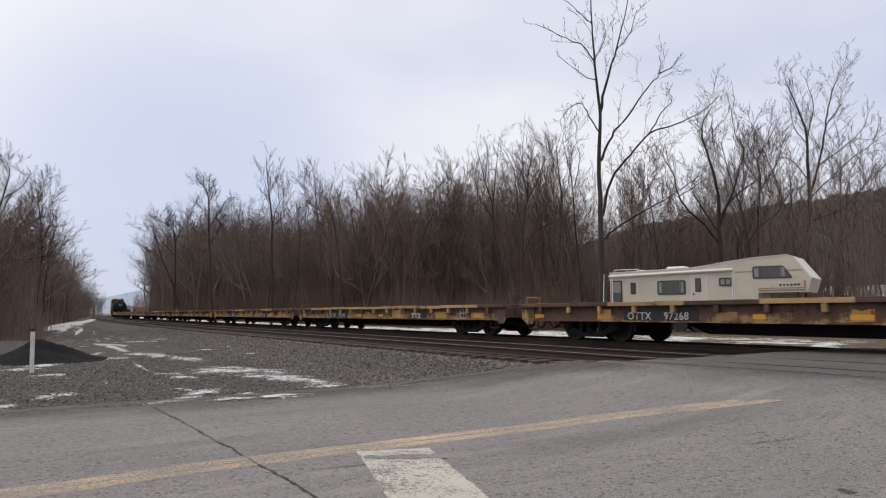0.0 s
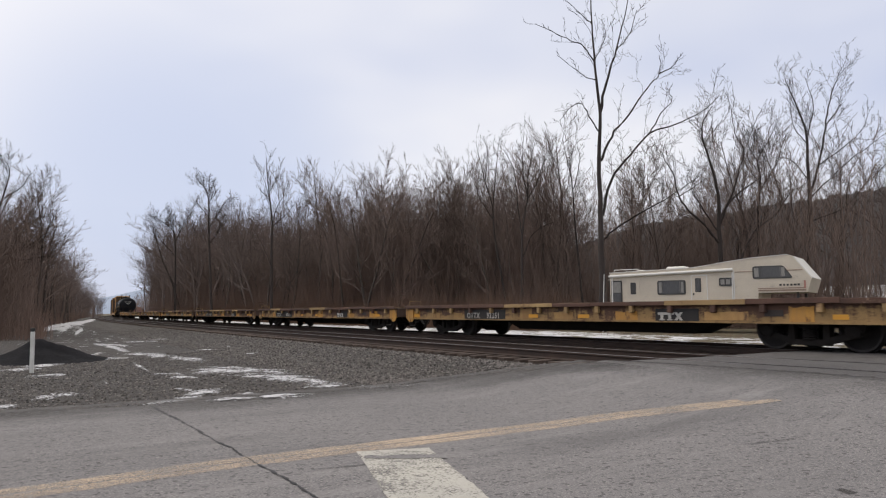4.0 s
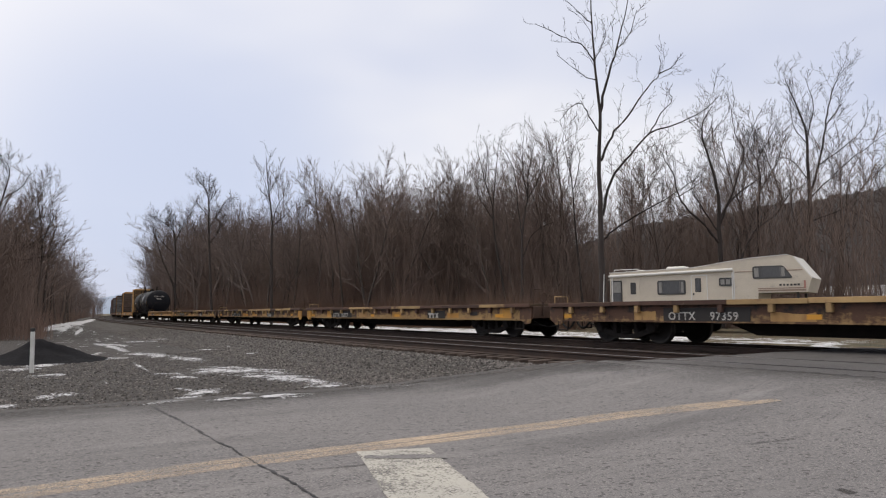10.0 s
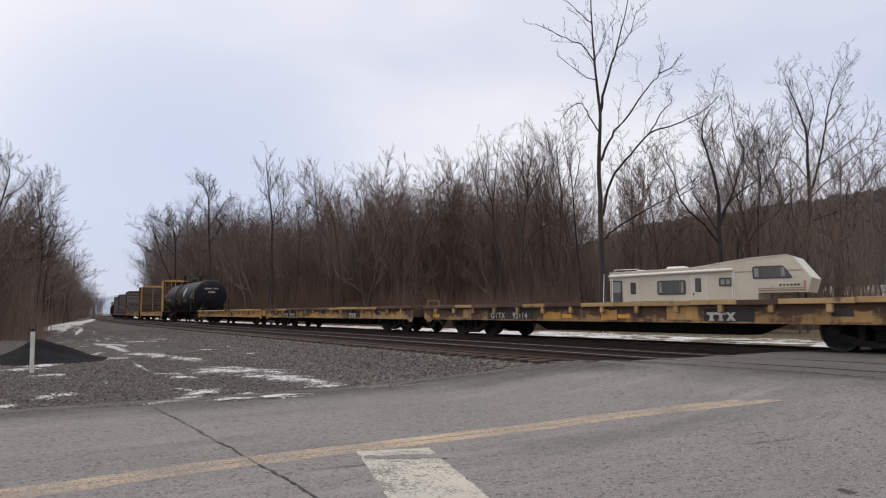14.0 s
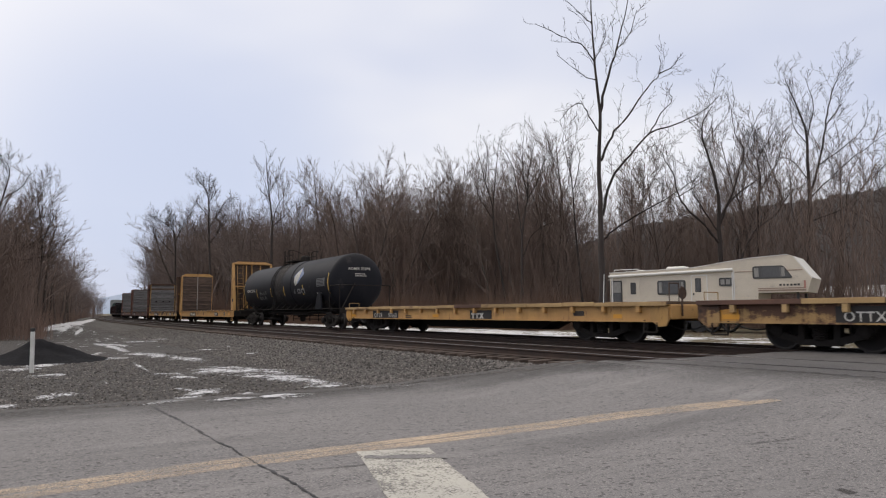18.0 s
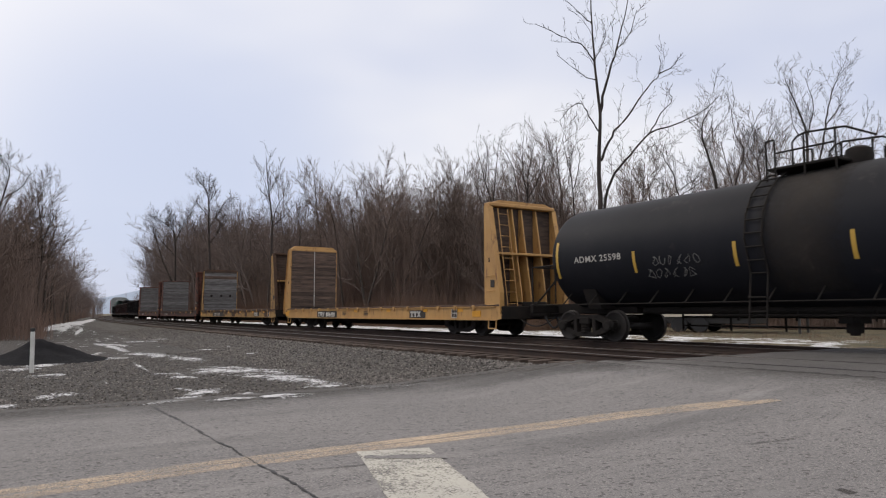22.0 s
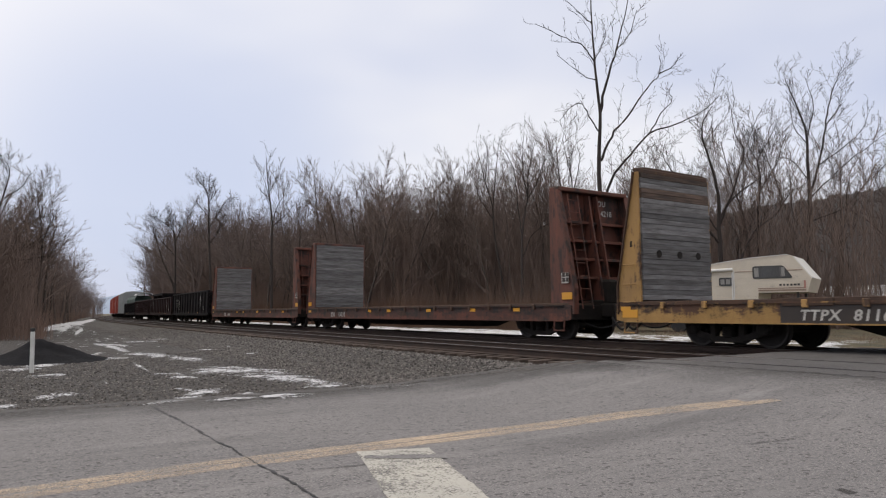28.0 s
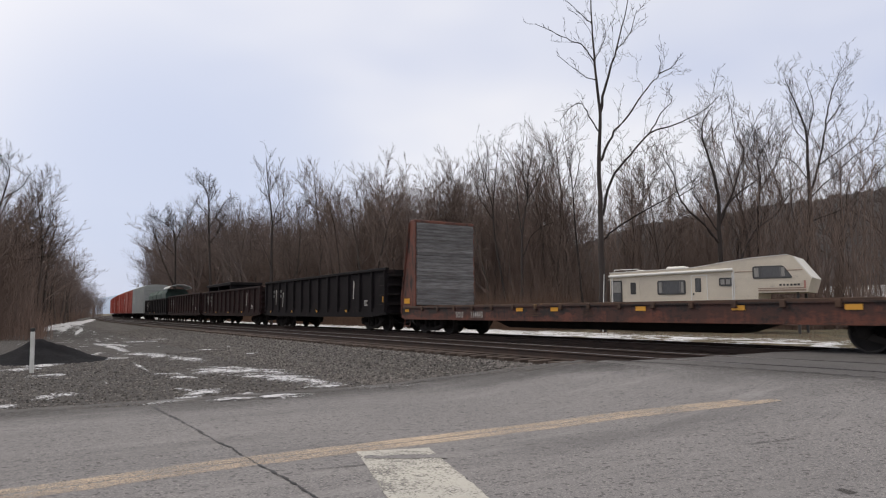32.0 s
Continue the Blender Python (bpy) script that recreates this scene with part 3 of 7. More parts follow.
def plant(kind, i, x, y, z, scale, turn, label, group="bare trees of the wood", category="tree", deep=False):
    m = Matrix.Translation((x, y, z)) @ Matrix.Rotation(turn, 4, "Z") @ Matrix.Diagonal((*((scale,) * 3), 1))
    if kind == "far":
        for b in KINDS[kind][i % len(KINDS[kind])]:
            k = len(FAR_WOOD[0])
            FAR_WOOD[0].extend([tuple(m @ Vector(v)) for v in b.v])
            FAR_WOOD[1].extend([tuple(j + k for j in f) for f in b.f])
        return None
    if deep:
        for slot, b in enumerate(KINDS[kind][i % len(KINDS[kind])]):
            k = len(DEEP_WOOD[0])
            DEEP_WOOD[0].extend([tuple(m @ Vector(v)) for v in b.v])
            DEEP_WOOD[1].extend([tuple(j + k for j in f) for f in b.f])
            DEEP_WOOD[2].extend([slot] * len(b.f))
        return None
    trunk_me, crown_me = TREE_MESHES[kind][i % len(TREE_MESHES[kind])]
    t = thing("tree", label, category, group, m)
    part("trunk", trunk_me, BARK, t)
    part("crown", crown_me, TWIG, t)
    return t


LABELS = {"slim": "slim leafless grey-brown tree with upswept branches", "broad": "broad leafless tree with wide forking limbs", "thin": "thin leafless young tree in the wood", "round": "leafless tree with a rounded crown of crooked limbs", "far": "leafless tree of the wood along the line"}


def make_wood():
    rnd = random.Random(21)
    # along the far side of the line
    for row, (lat, step) in enumerate(((-9.5, 3.3), (-12.3, 3.3), (-15.5, 3.3), (-19, 3.3), (-23.5, 3.5), (-29, 3.6), (-36, 4.2), (-44, 4.6))):
        u = -215.0 + row * 1.7
        while u < 22 + row * 4:
            uu, w = u + rnd.uniform(-1.4, 1.4), lat + rnd.uniform(-1.3, 1.3)
            u += step * (1 + 0.008 * max(0, -u - 40))
            if uu > -24 and w > -14.5 or uu > -13 and w > -21 or uu > 2 and w > -27:
                continue
            x, y = place(uu, w)
            if x > 0.2 * y and rnd.random() < 0.15:
                continue
            kind = rnd.choice(("slim", "round", "thin", "slim", "broad")) if uu > -60 else rnd.choice(("far", "round", "round")) if uu > -120 else "far"
            size = rnd.uniform(0.74, 1.0) + 0.72 * smooth(-30, -130, uu)
            plant(kind, rnd.randrange(12), x, y, land_height(uu, w), size, rnd.uniform(0, 6.28), LABELS[kind], deep=lat < -28)
    # beside the access track
    u = -330.0
    while u < -22:
        edge = 13.2 - 4.2 * smooth(-40, -120, u)
        for k, off in enumerate((0.6, 3.6, 7.5, 12.5)):
            ww = edge + off + rnd.uniform(-0.9, 1.2)
            uu = u + rnd.uniform(-1.5, 1.5)
            if uu > -34 and k == 0:
                continue
            x, y = place(uu, ww)
            kind = rnd.choice(("round", "broad", "round", "slim")) if uu > -110 else "far"
            size = rnd.uniform(0.66, 0.86) + 0.06 * (k > 1)
            plant(kind, rnd.randrange(12), x, y, land_height(uu, ww), size, rnd.uniform(0, 6.28), LABELS[kind], "bare trees beside the access track")
        u += 3.0 + 0.02 * max(0, -u - 30)
    # the thick of the wood between the bend and the caravan's tail
    for _ in range(210):
        uu, w = rnd.uniform(-62, -2), rnd.uniform(-46, -15)
        x, y = place(uu, w)
        if uu > -12 and w > -24 or uu > -22 and w > -19 or x > 0.17 * y or x < -0.28 * y or x > 0.1 * y and rnd.random() < 0.5:
            continue
        plant(rnd.choice(("slim", "broad", "slim")), rnd.randrange(12), x, y, land_height(uu, w), rnd.uniform(0.72, 1.0), rnd.uniform(0, 6.28), LABELS["slim"], deep=w < -32)
    me = bpy.data.meshes.new("distant_wood")
    me.from_pydata(*FAR_WOOD[:1], [], FAR_WOOD[1])
    me.materials.append(FAR_TWIG)
    tagged(new("distant_wood", me), "distant leafless wood on both sides of the line", "wood", kind="stuff")
    me = bpy.data.meshes.new("deep_wood")
    me.from_pydata(DEEP_WOOD[0], [], DEEP_WOOD[1])
    me.materials.append(BARK)
    me.materials.append(TWIG)
    me.polygons.foreach_set("material_index", DEEP_WOOD[2])
    tagged(new("deep_wood", me), "crowded leafless trees deep in the wood", "wood", kind="stuff")


make_wood()


def hero(label, at, stems, seed, twig=(5, 5, 4), group="tall trees behind the caravan", fine=0.008, start=0.3, size=0.93):
    """A tree of chosen stems, each (thickness at its root, the (side, height) points it bends through), that bear twigs of their own."""
    rnd = random.Random(seed)
    trunk, crown = Build(), Build()
    built = []

    def stem(b, pts, r0, r1, sides):
        k0 = len(b.v)
        n = len(pts) - 1
        for i, q in enumerate(pts):
            d = (pts[min(i + 1, n)] - pts[max(i - 1, 0)]).normalized()
            u = d.orthogonal().normalized()
            v = d.cross(u)
            rr = r0 + (r1 - r0) * (i / n) ** 0.8
            b.v += [tuple(q + (u * math.cos(6.2832 * j / sides) + v * math.sin(6.2832 * j / sides)) * rr) for j in range(sides)]
        b.f += [(k0 + i * sides + j, k0 + i * sides + (j + 1) % sides, k0 + (i + 1) * sides + (j + 1) % sides, k0 + (i + 1) * sides + j) for i in range(n) for j in range(sides)]

    def curve(pts, jit):
        """A bending line through points, four steps from each to the next."""
        out, n = [], len(pts)
        for i in range(n - 1):
            p0, p1, p2, p3 = pts[max(i - 1, 0)], pts[i], pts[i + 1], pts[min(i + 2, n - 1)]
            for k in range(4):
                f = k / 4
                w = 0.5 * (2 * p1 + (p2 - p0) * f + (2 * p0 - 5 * p1 + 4 * p2 - p3) * f * f + (3 * p1 - p0 - 3 * p2 + p3) * f ** 3)
                if i + k:
                    w += Vector((rnd.gauss(0, jit), rnd.gauss(0, jit), rnd.gauss(0, jit * 0.6)))
                out.append(w)
        return out + [pts[-1]]

    def bear(pts, r0, r1, order, lo=0.15):
        if order > len(twig) - 1:
            return
        length = sum((b - a).length for a, b in zip(pts, pts[1:]))
        count = max(3, int(twig[order] * (0.7 + length * (1 - lo) / 2.8)))
        for c in range(count):
            f = lo + (0.99 - lo) * (c + rnd.random()) / count
            k = min(int(f * (len(pts) - 1)), len(pts) - 2)
            q = pts[k].lerp(pts[k + 1], f * (len(pts) - 1) - k)
            d = (pts[k + 1] - pts[k]).normalized()
            a = rnd.random() * 6.2832
            u = d.orthogonal().normalized()
            v = d.cross(u)
            off = rnd.uniform(0.45, 1.05)
            nd = (d * math.cos(off) + (u * math.cos(a) + v * math.sin(a)) * math.sin(off) + Vector((0, 0, 0.22))).normalized()
            ln = min(length * rnd.uniform(0.28, 0.5), (2.7, 1.8, 1.1)[min(order, 2)]) * (1 - 0.35 * f)
            n = (5, 4, 3)[min(order, 2)]
            e, p, dd = [q], q, nd
            for _ in range(n):
                dd = (dd + Vector((rnd.gauss(0, 0.2), rnd.gauss(0, 0.2), rnd.gauss(0.07, 0.16)))).normalized()
                p = p + dd * ln / n
                e.append(p)
            rr = max((r0 + (r1 - r0) * f) * 0.36, fine)
            stem(crown, e, rr, fine * 0.6, 4 if order == 0 else 3)
            bear(e, rr, fine * 0.6, order + 1)

    for i, (r, marks) in enumerate(stems):
        if i == 0:
            marks = [(0, -0.3)] + marks
        r *= 0.64 if i else 0.82
        y = 0.0
        if built:
            y = min(built, key=lambda q: (q.x - marks[0][0]) ** 2 + (q.z - marks[0][1]) ** 2).y
        way = rnd.choice((-1, 1)) * rnd.uniform(0.1, 0.45)
        pts = curve([Vector((x, y + (way * math.hypot(x - marks[0][0], 0.4 * (z - marks[0][1])) if i else 0.0), z)) for x, z in marks], 0.025 if i else 0.015)
        built += pts
        stem(crown if i else trunk, pts, r, max(r * 0.1, 0.012), 9 if i == 0 else 6)
        bear(pts, r * 0.6, max(r * 0.1, 0.012), 0, start + 0.15 if i == 0 else 0.15)
    t = thing("tree", label, "tree", group, Matrix.Translation(at) @ Matrix.Scale(size, 4))
    part("trunk", trunk, BARK_DARK, t, smooth=True)
    part("crown", crown, BARK_DARK, t)
    return t


OVER = "trees that stand out over the wood"
hero("very tall leafless tree with a forked open crown", (7.7, 33.0, -0.4),
     [(.22, [(0.0, 3.6), (0.0, 6.1), (0.0, 8.6), (0.1, 11.0), (-0.1, 13.5), (-0.2, 15.6), (-0.2, 18.2)]),
      (.12, [(0.1, 5.9), (0.5, 7.6), (1.4, 8.8), (2.3, 9.8), (3.4, 10.1), (4.5, 10.6), (5.3, 11.3)]),
      (.055, [(2.3, 9.8), (2.8, 10.7), (3.3, 11.3), (3.1, 11.9)]),
      (.11, [(0.1, 8.6), (0.6, 9.8), (1.4, 10.8), (2.3, 12.1), (2.9, 12.8), (2.9, 13.7)]),
      (.05, [(2.9, 12.8), (3.7, 13.3), (4.1, 13.9)]),
      (.12, [(0.1, 11.0), (0.5, 12.8), (0.9, 14.1), (1.3, 15.7), (1.7, 17.6)]),
      (.05, [(0.9, 14.1), (1.8, 15.2), (2.2, 16.5)]),
      (.06, [(-0.1, 13.6), (-0.6, 14.5), (-1.2, 14.9), (-2.0, 15.4), (-2.9, 16.0)]),
      (.05, [(-0.2, 15.6), (-0.7, 16.2), (-1.2, 16.9)]),
      (.04, [(-0.1, 12.7), (-0.7, 13.0), (-1.9, 14.1)]),
      (.06, [(0.0, 10.1), (-0.5, 10.9), (-0.9, 11.5), (-1.6, 11.0), (-1.9, 10.5)]),
      (.045, [(-0.1, 13.7), (0.5, 14.9), (0.5, 15.7)]),
      (.09, [(0.1, 4.7), (0.9, 5.4), (2.3, 6.2), (3.3, 6.8), (4.4, 7.6)])], 5, twig=(3.2, 3.6, 3.4), start=0.55, size=1.0)
hero("spreading leafless tree with several leaning stems", (16.4, 40.0, -0.4),
     [(.22, [(0.0, 3.5), (-0.1, 6.4), (0.0, 8.0), (-0.2, 9.5), (-0.5, 10.8), (-0.9, 12.2), (-0.8, 13.2), (-0.2, 14.2)]),
      (.13, [(0.0, 6.7), (0.4, 7.9), (0.9, 9.4), (1.1, 10.3), (2.2, 11.0)]),
      (.12, [(0.0, 7.0), (0.7, 8.2), (1.7, 9.0), (2.7, 9.8), (2.7, 10.8), (3.3, 12.0)]),
      (.14, [(-0.1, 5.5), (-1.2, 6.6), (-2.4, 7.5), (-3.0, 8.4), (-3.3, 9.5), (-4.0, 10.5), (-3.9, 11.3)]),
      (.05, [(-3.0, 8.2), (-2.2, 8.7), (-1.5, 9.2)]),
      (.08, [(-0.1, 6.2), (-1.4, 7.9), (-1.9, 8.9), (-1.3, 10.0)]),
      (.07, [(1.1, 10.3), (1.3, 11.2), (0.8, 12.2), (0.6, 13.5), (0.3, 14.8)]),
      (.15, [(0.0, 2.6), (1.0, 4.2), (1.9, 6.1), (3.2, 7.2), (4.0, 8.4), (5.2, 9.2)]),
      (.06, [(-0.5, 10.8), (-0.7, 11.8), (0.2, 13.0), (1.0, 13.7)])], 8, twig=(6, 5, 4.5), start=0.4, size=0.95)
hero("leafless tree with a crooked upright stem", (19.7, 42.5, -0.4),
     [(.16, [(0.0, 4.3), (0.2, 8.0), (0.4, 9.9), (0.3, 11.3), (0.9, 12.4), (1.6, 13.7)]),
      (.07, [(0.3, 11.2), (-0.2, 12.4), (0.2, 13.7), (0.9, 15.0)]),
      (.07, [(0.4, 9.8), (-0.3, 10.8), (-0.6, 12.0)]),
      (.08, [(0.4, 9.4), (1.4, 10.6), (2.1, 11.8), (2.5, 12.9)])], 9, twig=(6, 5, 4.5), start=0.4, size=0.95)
hero("tall leafless tree with a fan of upright limbs", (22.2, 41.5, -0.4),
     [(.23, [(0.0, 3.6), (0.2, 6.6), (0.4, 8.6), (0.4, 10.3), (0.4, 12.7), (0.1, 14.1), (-0.5, 15.7), (-0.8, 16.5)]),
      (.14, [(0.4, 8.6), (0.9, 10.3), (1.4, 12.6), (1.7, 14.5), (2.1, 15.9), (2.6, 17.1)]),
      (.07, [(0.4, 12.6), (0.9, 14.6), (0.4, 16.6)]),
      (.09, [(0.4, 8.6), (1.6, 9.7), (2.8, 10.9), (4.2, 11.9), (5.2, 12.7)]),
      (.08, [(0.3, 7.0), (2.2, 7.8), (3.2, 9.0), (4.1, 10.0), (4.9, 10.9)]),
      (.07, [(0.4, 9.7), (-0.3, 10.5), (-1.0, 11.0), (-1.8, 11.1)]),
      (.08, [(1.0, 10.7), (2.0, 11.4), (3.5, 12.7), (4.0, 13.8)]),
      (.06, [(1.5, 13.3), (2.5, 14.5), (2.9, 15.9)]),
      (.06, [(0.4, 12.2), (-0.2, 13.3), (-0.3, 14.6)])], 13, twig=(6, 5, 4.5), start=0.4, size=0.95)
hero("tall leafless tree with a narrow fan of limbs", (5.3, 46.0, -0.4),
     [(.17, [(0.0, 1.6), (0.1, 6.7), (0.5, 9.5), (0.6, 11.4), (1.1, 13.7)]),
      (.09, [(0.1, 6.7), (-0.2, 9.5), (-0.4, 12.0), (-1.1, 13.5)]),
      (.08, [(0.5, 9.5), (1.4, 11.4), (2.2, 13.6)]),
      (.07, [(0.5, 9.8), (0.2, 12.3), (0.4, 14.7)]),
      (.08, [(0.1, 5.3), (1.0, 7.1), (2.6, 8.0)])], 17, twig=(4.5, 4, 3.5), group=OVER, start=0.35)
hero("slim leaning leafless tree with a forked crown", (4.4, 47.5, -0.4),
     [(.15, [(0.0, 1.7), (-0.8, 6.9), (-1.0, 9.4), (-1.6, 11.5), (-2.2, 14.2)]),
      (.08, [(-0.9, 9.2), (-0.7, 11.9), (-0.4, 14.6)]),
      (.07, [(-0.9, 8.3), (-1.9, 9.8), (-2.2, 11.1)]),
      (.06, [(-1.5, 11.3), (-1.3, 13.3), (-1.4, 14.4)])], 19, twig=(4.5, 4, 3.5), group=OVER, start=0.35)
hero("slim leafless tree beside the tallest tree", (9.0, 44.0, -0.4),
     [(.14, [(0.0, 1.6), (-0.4, 7.0), (-0.6, 10.4), (-1.2, 13.5)]),
      (.07, [(-0.5, 9.9), (0.0, 11.7), (-0.1, 13.3)]),
      (.06, [(-0.6, 10.2), (-0.6, 11.8), (-0.3, 13.1)])], 20, twig=(4.5, 4, 3.5), group=OVER, start=0.35)
hero("leafless tree with a fan-shaped crown over the wood", (-16.3, 65.0, -0.4),
     [(.24, [(0.0, 0.5), (-0.1, 8.3), (-0.1, 10.4), (-0.4, 13.0), (-0.7, 15.3), (-0.9, 17.7)]),
      (.10, [(-0.1, 10.5), (0.5, 12.5), (1.7, 14.0)]),
      (.07, [(-0.5, 13.2), (-1.2, 15.3), (-2.1, 16.8)]),
      (.12, [(-0.1, 10.2), (1.3, 11.3), (2.4, 12.5)]),
      (.07, [(-0.3, 11.6), (-1.1, 12.4), (-1.6, 14.2)]),
      (.06, [(-0.5, 13.8), (0.5, 15.6), (0.7, 17.0)]),
      (.08, [(-0.1, 5.8), (-1.0, 8.3), (-2.0, 9.9)])], 23, twig=(4.5, 4, 3), group=OVER, fine=0.011, start=0.45)
hero("leafless tree with a crooked crown over the wood", (-27.1, 80.0, -0.4),
     [(.26, [(0.0, 1.7), (-0.6, 12.2), (-0.7, 15.1), (-1.1, 16.9), (-2.2, 18.3)]),
      (.12, [(-0.5, 12.3), (0.5, 14.3), (1.9, 16.0)]),
      (.10, [(-0.6, 13.4), (-2.1, 15.0), (-2.8, 15.6)]),
      (.09, [(-0.7, 15.1), (0.0, 17.2), (-0.2, 18.0)]),
      (.10, [(-0.4, 10.2), (0.9, 11.9), (1.4, 13.7)])], 29, twig=(8, 6, 5), group=OVER, fine=0.014, start=0.45)
hero("leafless tree with a low rounded crown over the wood", (-35.3, 90.0, -0.4),
     [(.26, [(0.0, 1.8), (-0.3, 11.7), (-1.2, 13.6), (-3.5, 15.2)]),
      (.12, [(-0.2, 11.6), (0.7, 14.3), (1.3, 15.6)]),
      (.10, [(-0.5, 12.3), (-1.0, 14.6), (-1.2, 16.2)]),
      (.10, [(-0.2, 9.4), (-2.1, 11.7), (-3.8, 13.3)])], 30, twig=(8, 6, 5), group=OVER, fine=0.014, start=0.45)
hero("broad leafless tree reaching over the access track", (-34.1, 50.0, -0.2),
     [(.24, [(0.0, 0.1), (0.6, 4.6), (1.0, 7.9), (1.5, 10.2), (2.0, 12.2), (1.7, 13.2)]),
      (.12, [(0.8, 6.4), (2.2, 7.6), (3.2, 9.1), (3.9, 10.5), (4.1, 11.6)]),
      (.12, [(0.7, 5.3), (2.3, 5.8), (3.7, 6.2), (5.0, 7.0), (5.8, 7.9)]),
      (.10, [(0.6, 4.7), (3.0, 5.3), (4.9, 5.3), (6.2, 5.5)]),
      (.10, [(1.0, 7.9), (0.3, 10.2), (0.4, 12.2), (1.1, 13.4)]),
      (.09, [(1.5, 10.2), (2.6, 11.2), (3.2, 12.5)]),
      (.09, [(2.4, 7.8), (3.8, 8.5), (4.9, 9.1)])], 31, twig=(7, 6, 5), group="bare trees beside the access track", fine=0.008, start=0.3)


def thicket(name, seed, count, area, heights, material, label):
    """Close-grown saplings, too many to tell apart: stems with upswept side shoots, joined in one piece."""
    rnd = random.Random(seed)
    V, F = [], []

    def shoot(p, q, r0, r1):
        k = len(V)
        for c, s in ((p, r0), (q, r1)):
            V.extend([(c.x + s, c.y, c.z), (c.x - s * .5, c.y + s * .87, c.z), (c.x - s * .5, c.y - s * .87, c.z)])
        F.extend([(k, k + 1, k + 4, k + 3), (k + 1, k + 2, k + 5, k + 4), (k + 2, k, k + 3, k + 5)])

    def twig(c, q, s):
        k = len(V)
        V.extend([(c.x + s, c.y, c.z), (c.x - s * .5, c.y + s * .87, c.z), (c.x - s * .5, c.y - s * .87, c.z), (q.x, q.y, q.z)])
        F.extend([(k, k + 1, k + 3), (k + 1, k + 2, k + 3), (k + 2, k, k + 3)])

    for _ in range(count):
        u, w = area(rnd)
        x, y = place(u, w)
        h = rnd.uniform(*heights)
        p = Vector((x, y, land_height(u, w) - 0.1))
        d = Vector((rnd.gauss(0, 0.10), rnd.gauss(0, 0.10), 1))
        r = 0.0042 * h + 0.004
        for i in range(4):
            q = p + d * h / 4 + Vector((rnd.gauss(0, 0.06), rnd.gauss(0, 0.06), 0)) * h / 4
            shoot(p, q, r * (1 - i / 4.4), r * (1 - (i + 1) / 4.4))
            for _ in range(6 if i else 3):
                s = p.lerp(q, rnd.random())
                a = rnd.random() * 6.2832
                e = s + Vector((math.cos(a) * 0.55, math.sin(a) * 0.55, rnd.uniform(0.5, 1.1))) * h * rnd.uniform(0.10, 0.22)
                twig(s, e, r * 0.42)
                f = s.lerp(e, 0.5)
                twig(f, f + Vector((rnd.uniform(-.5, .5), rnd.uniform(-.5, .5), 0.7)) * h * 0.10, r * 0.28)
            p = q
    me = bpy.data.meshes.new(name)
    me.from_pydata(V, [], F)
    me.materials.append(material)
    return tagged(new(name, me), label, "undergrowth", kind="stuff")


def far_side(r):
    u = 30 - 215 * r.random() ** 1.4
    if u > -20 and r.random() < 0.6:
        u -= 25
    deep = 11 if u < -22 else (15.5 if u < -8 else 21.0)
    w = -deep - (24 - 13 * smooth(-18, -6, u)) * r.random() ** 1.3
    x, y = place(u, w)
    return (u - 34, w) if x > 0.565 * y and r.random() < 0.5 or x > 0.2 * y and r.random() < 0.5 else (u, w)


def near_side(r):
    u = -24 - 300 * r.random() ** 1.6
    return u, 13.6 - 4.2 * smooth(-40, -120, u) + 14 * r.random() ** 1.2


thicket("thicket", 41, 5200, far_side, (3.0, 10.5), SAPLING, "close-grown brown saplings below the trees")
thicket("thicket", 42, 3000, near_side, (2.5, 7.0), SAPLING, "close-grown brown saplings beside the track")

thicket("thicket", 45, 560, lambda r: (-92 - 110 * r.random(), -8.0 - 13 * r.random()), (6.0, 13.0), SAPLING, "tall saplings along the far edge of the wood")
thicket("thicket", 44, 260, lambda r: (-195 - 150 * r.random(), -4.8 - 9 * r.random()), (5.0, 9.0), BRUSH, "saplings close beside the far end of the line")
thicket("thicket", 43, 900, lambda r: (-27 - 40 * r.random(), 14.5 + 13 * r.random()), (5.0, 9.6), SAPLING, "tall close-grown saplings beside the access track")


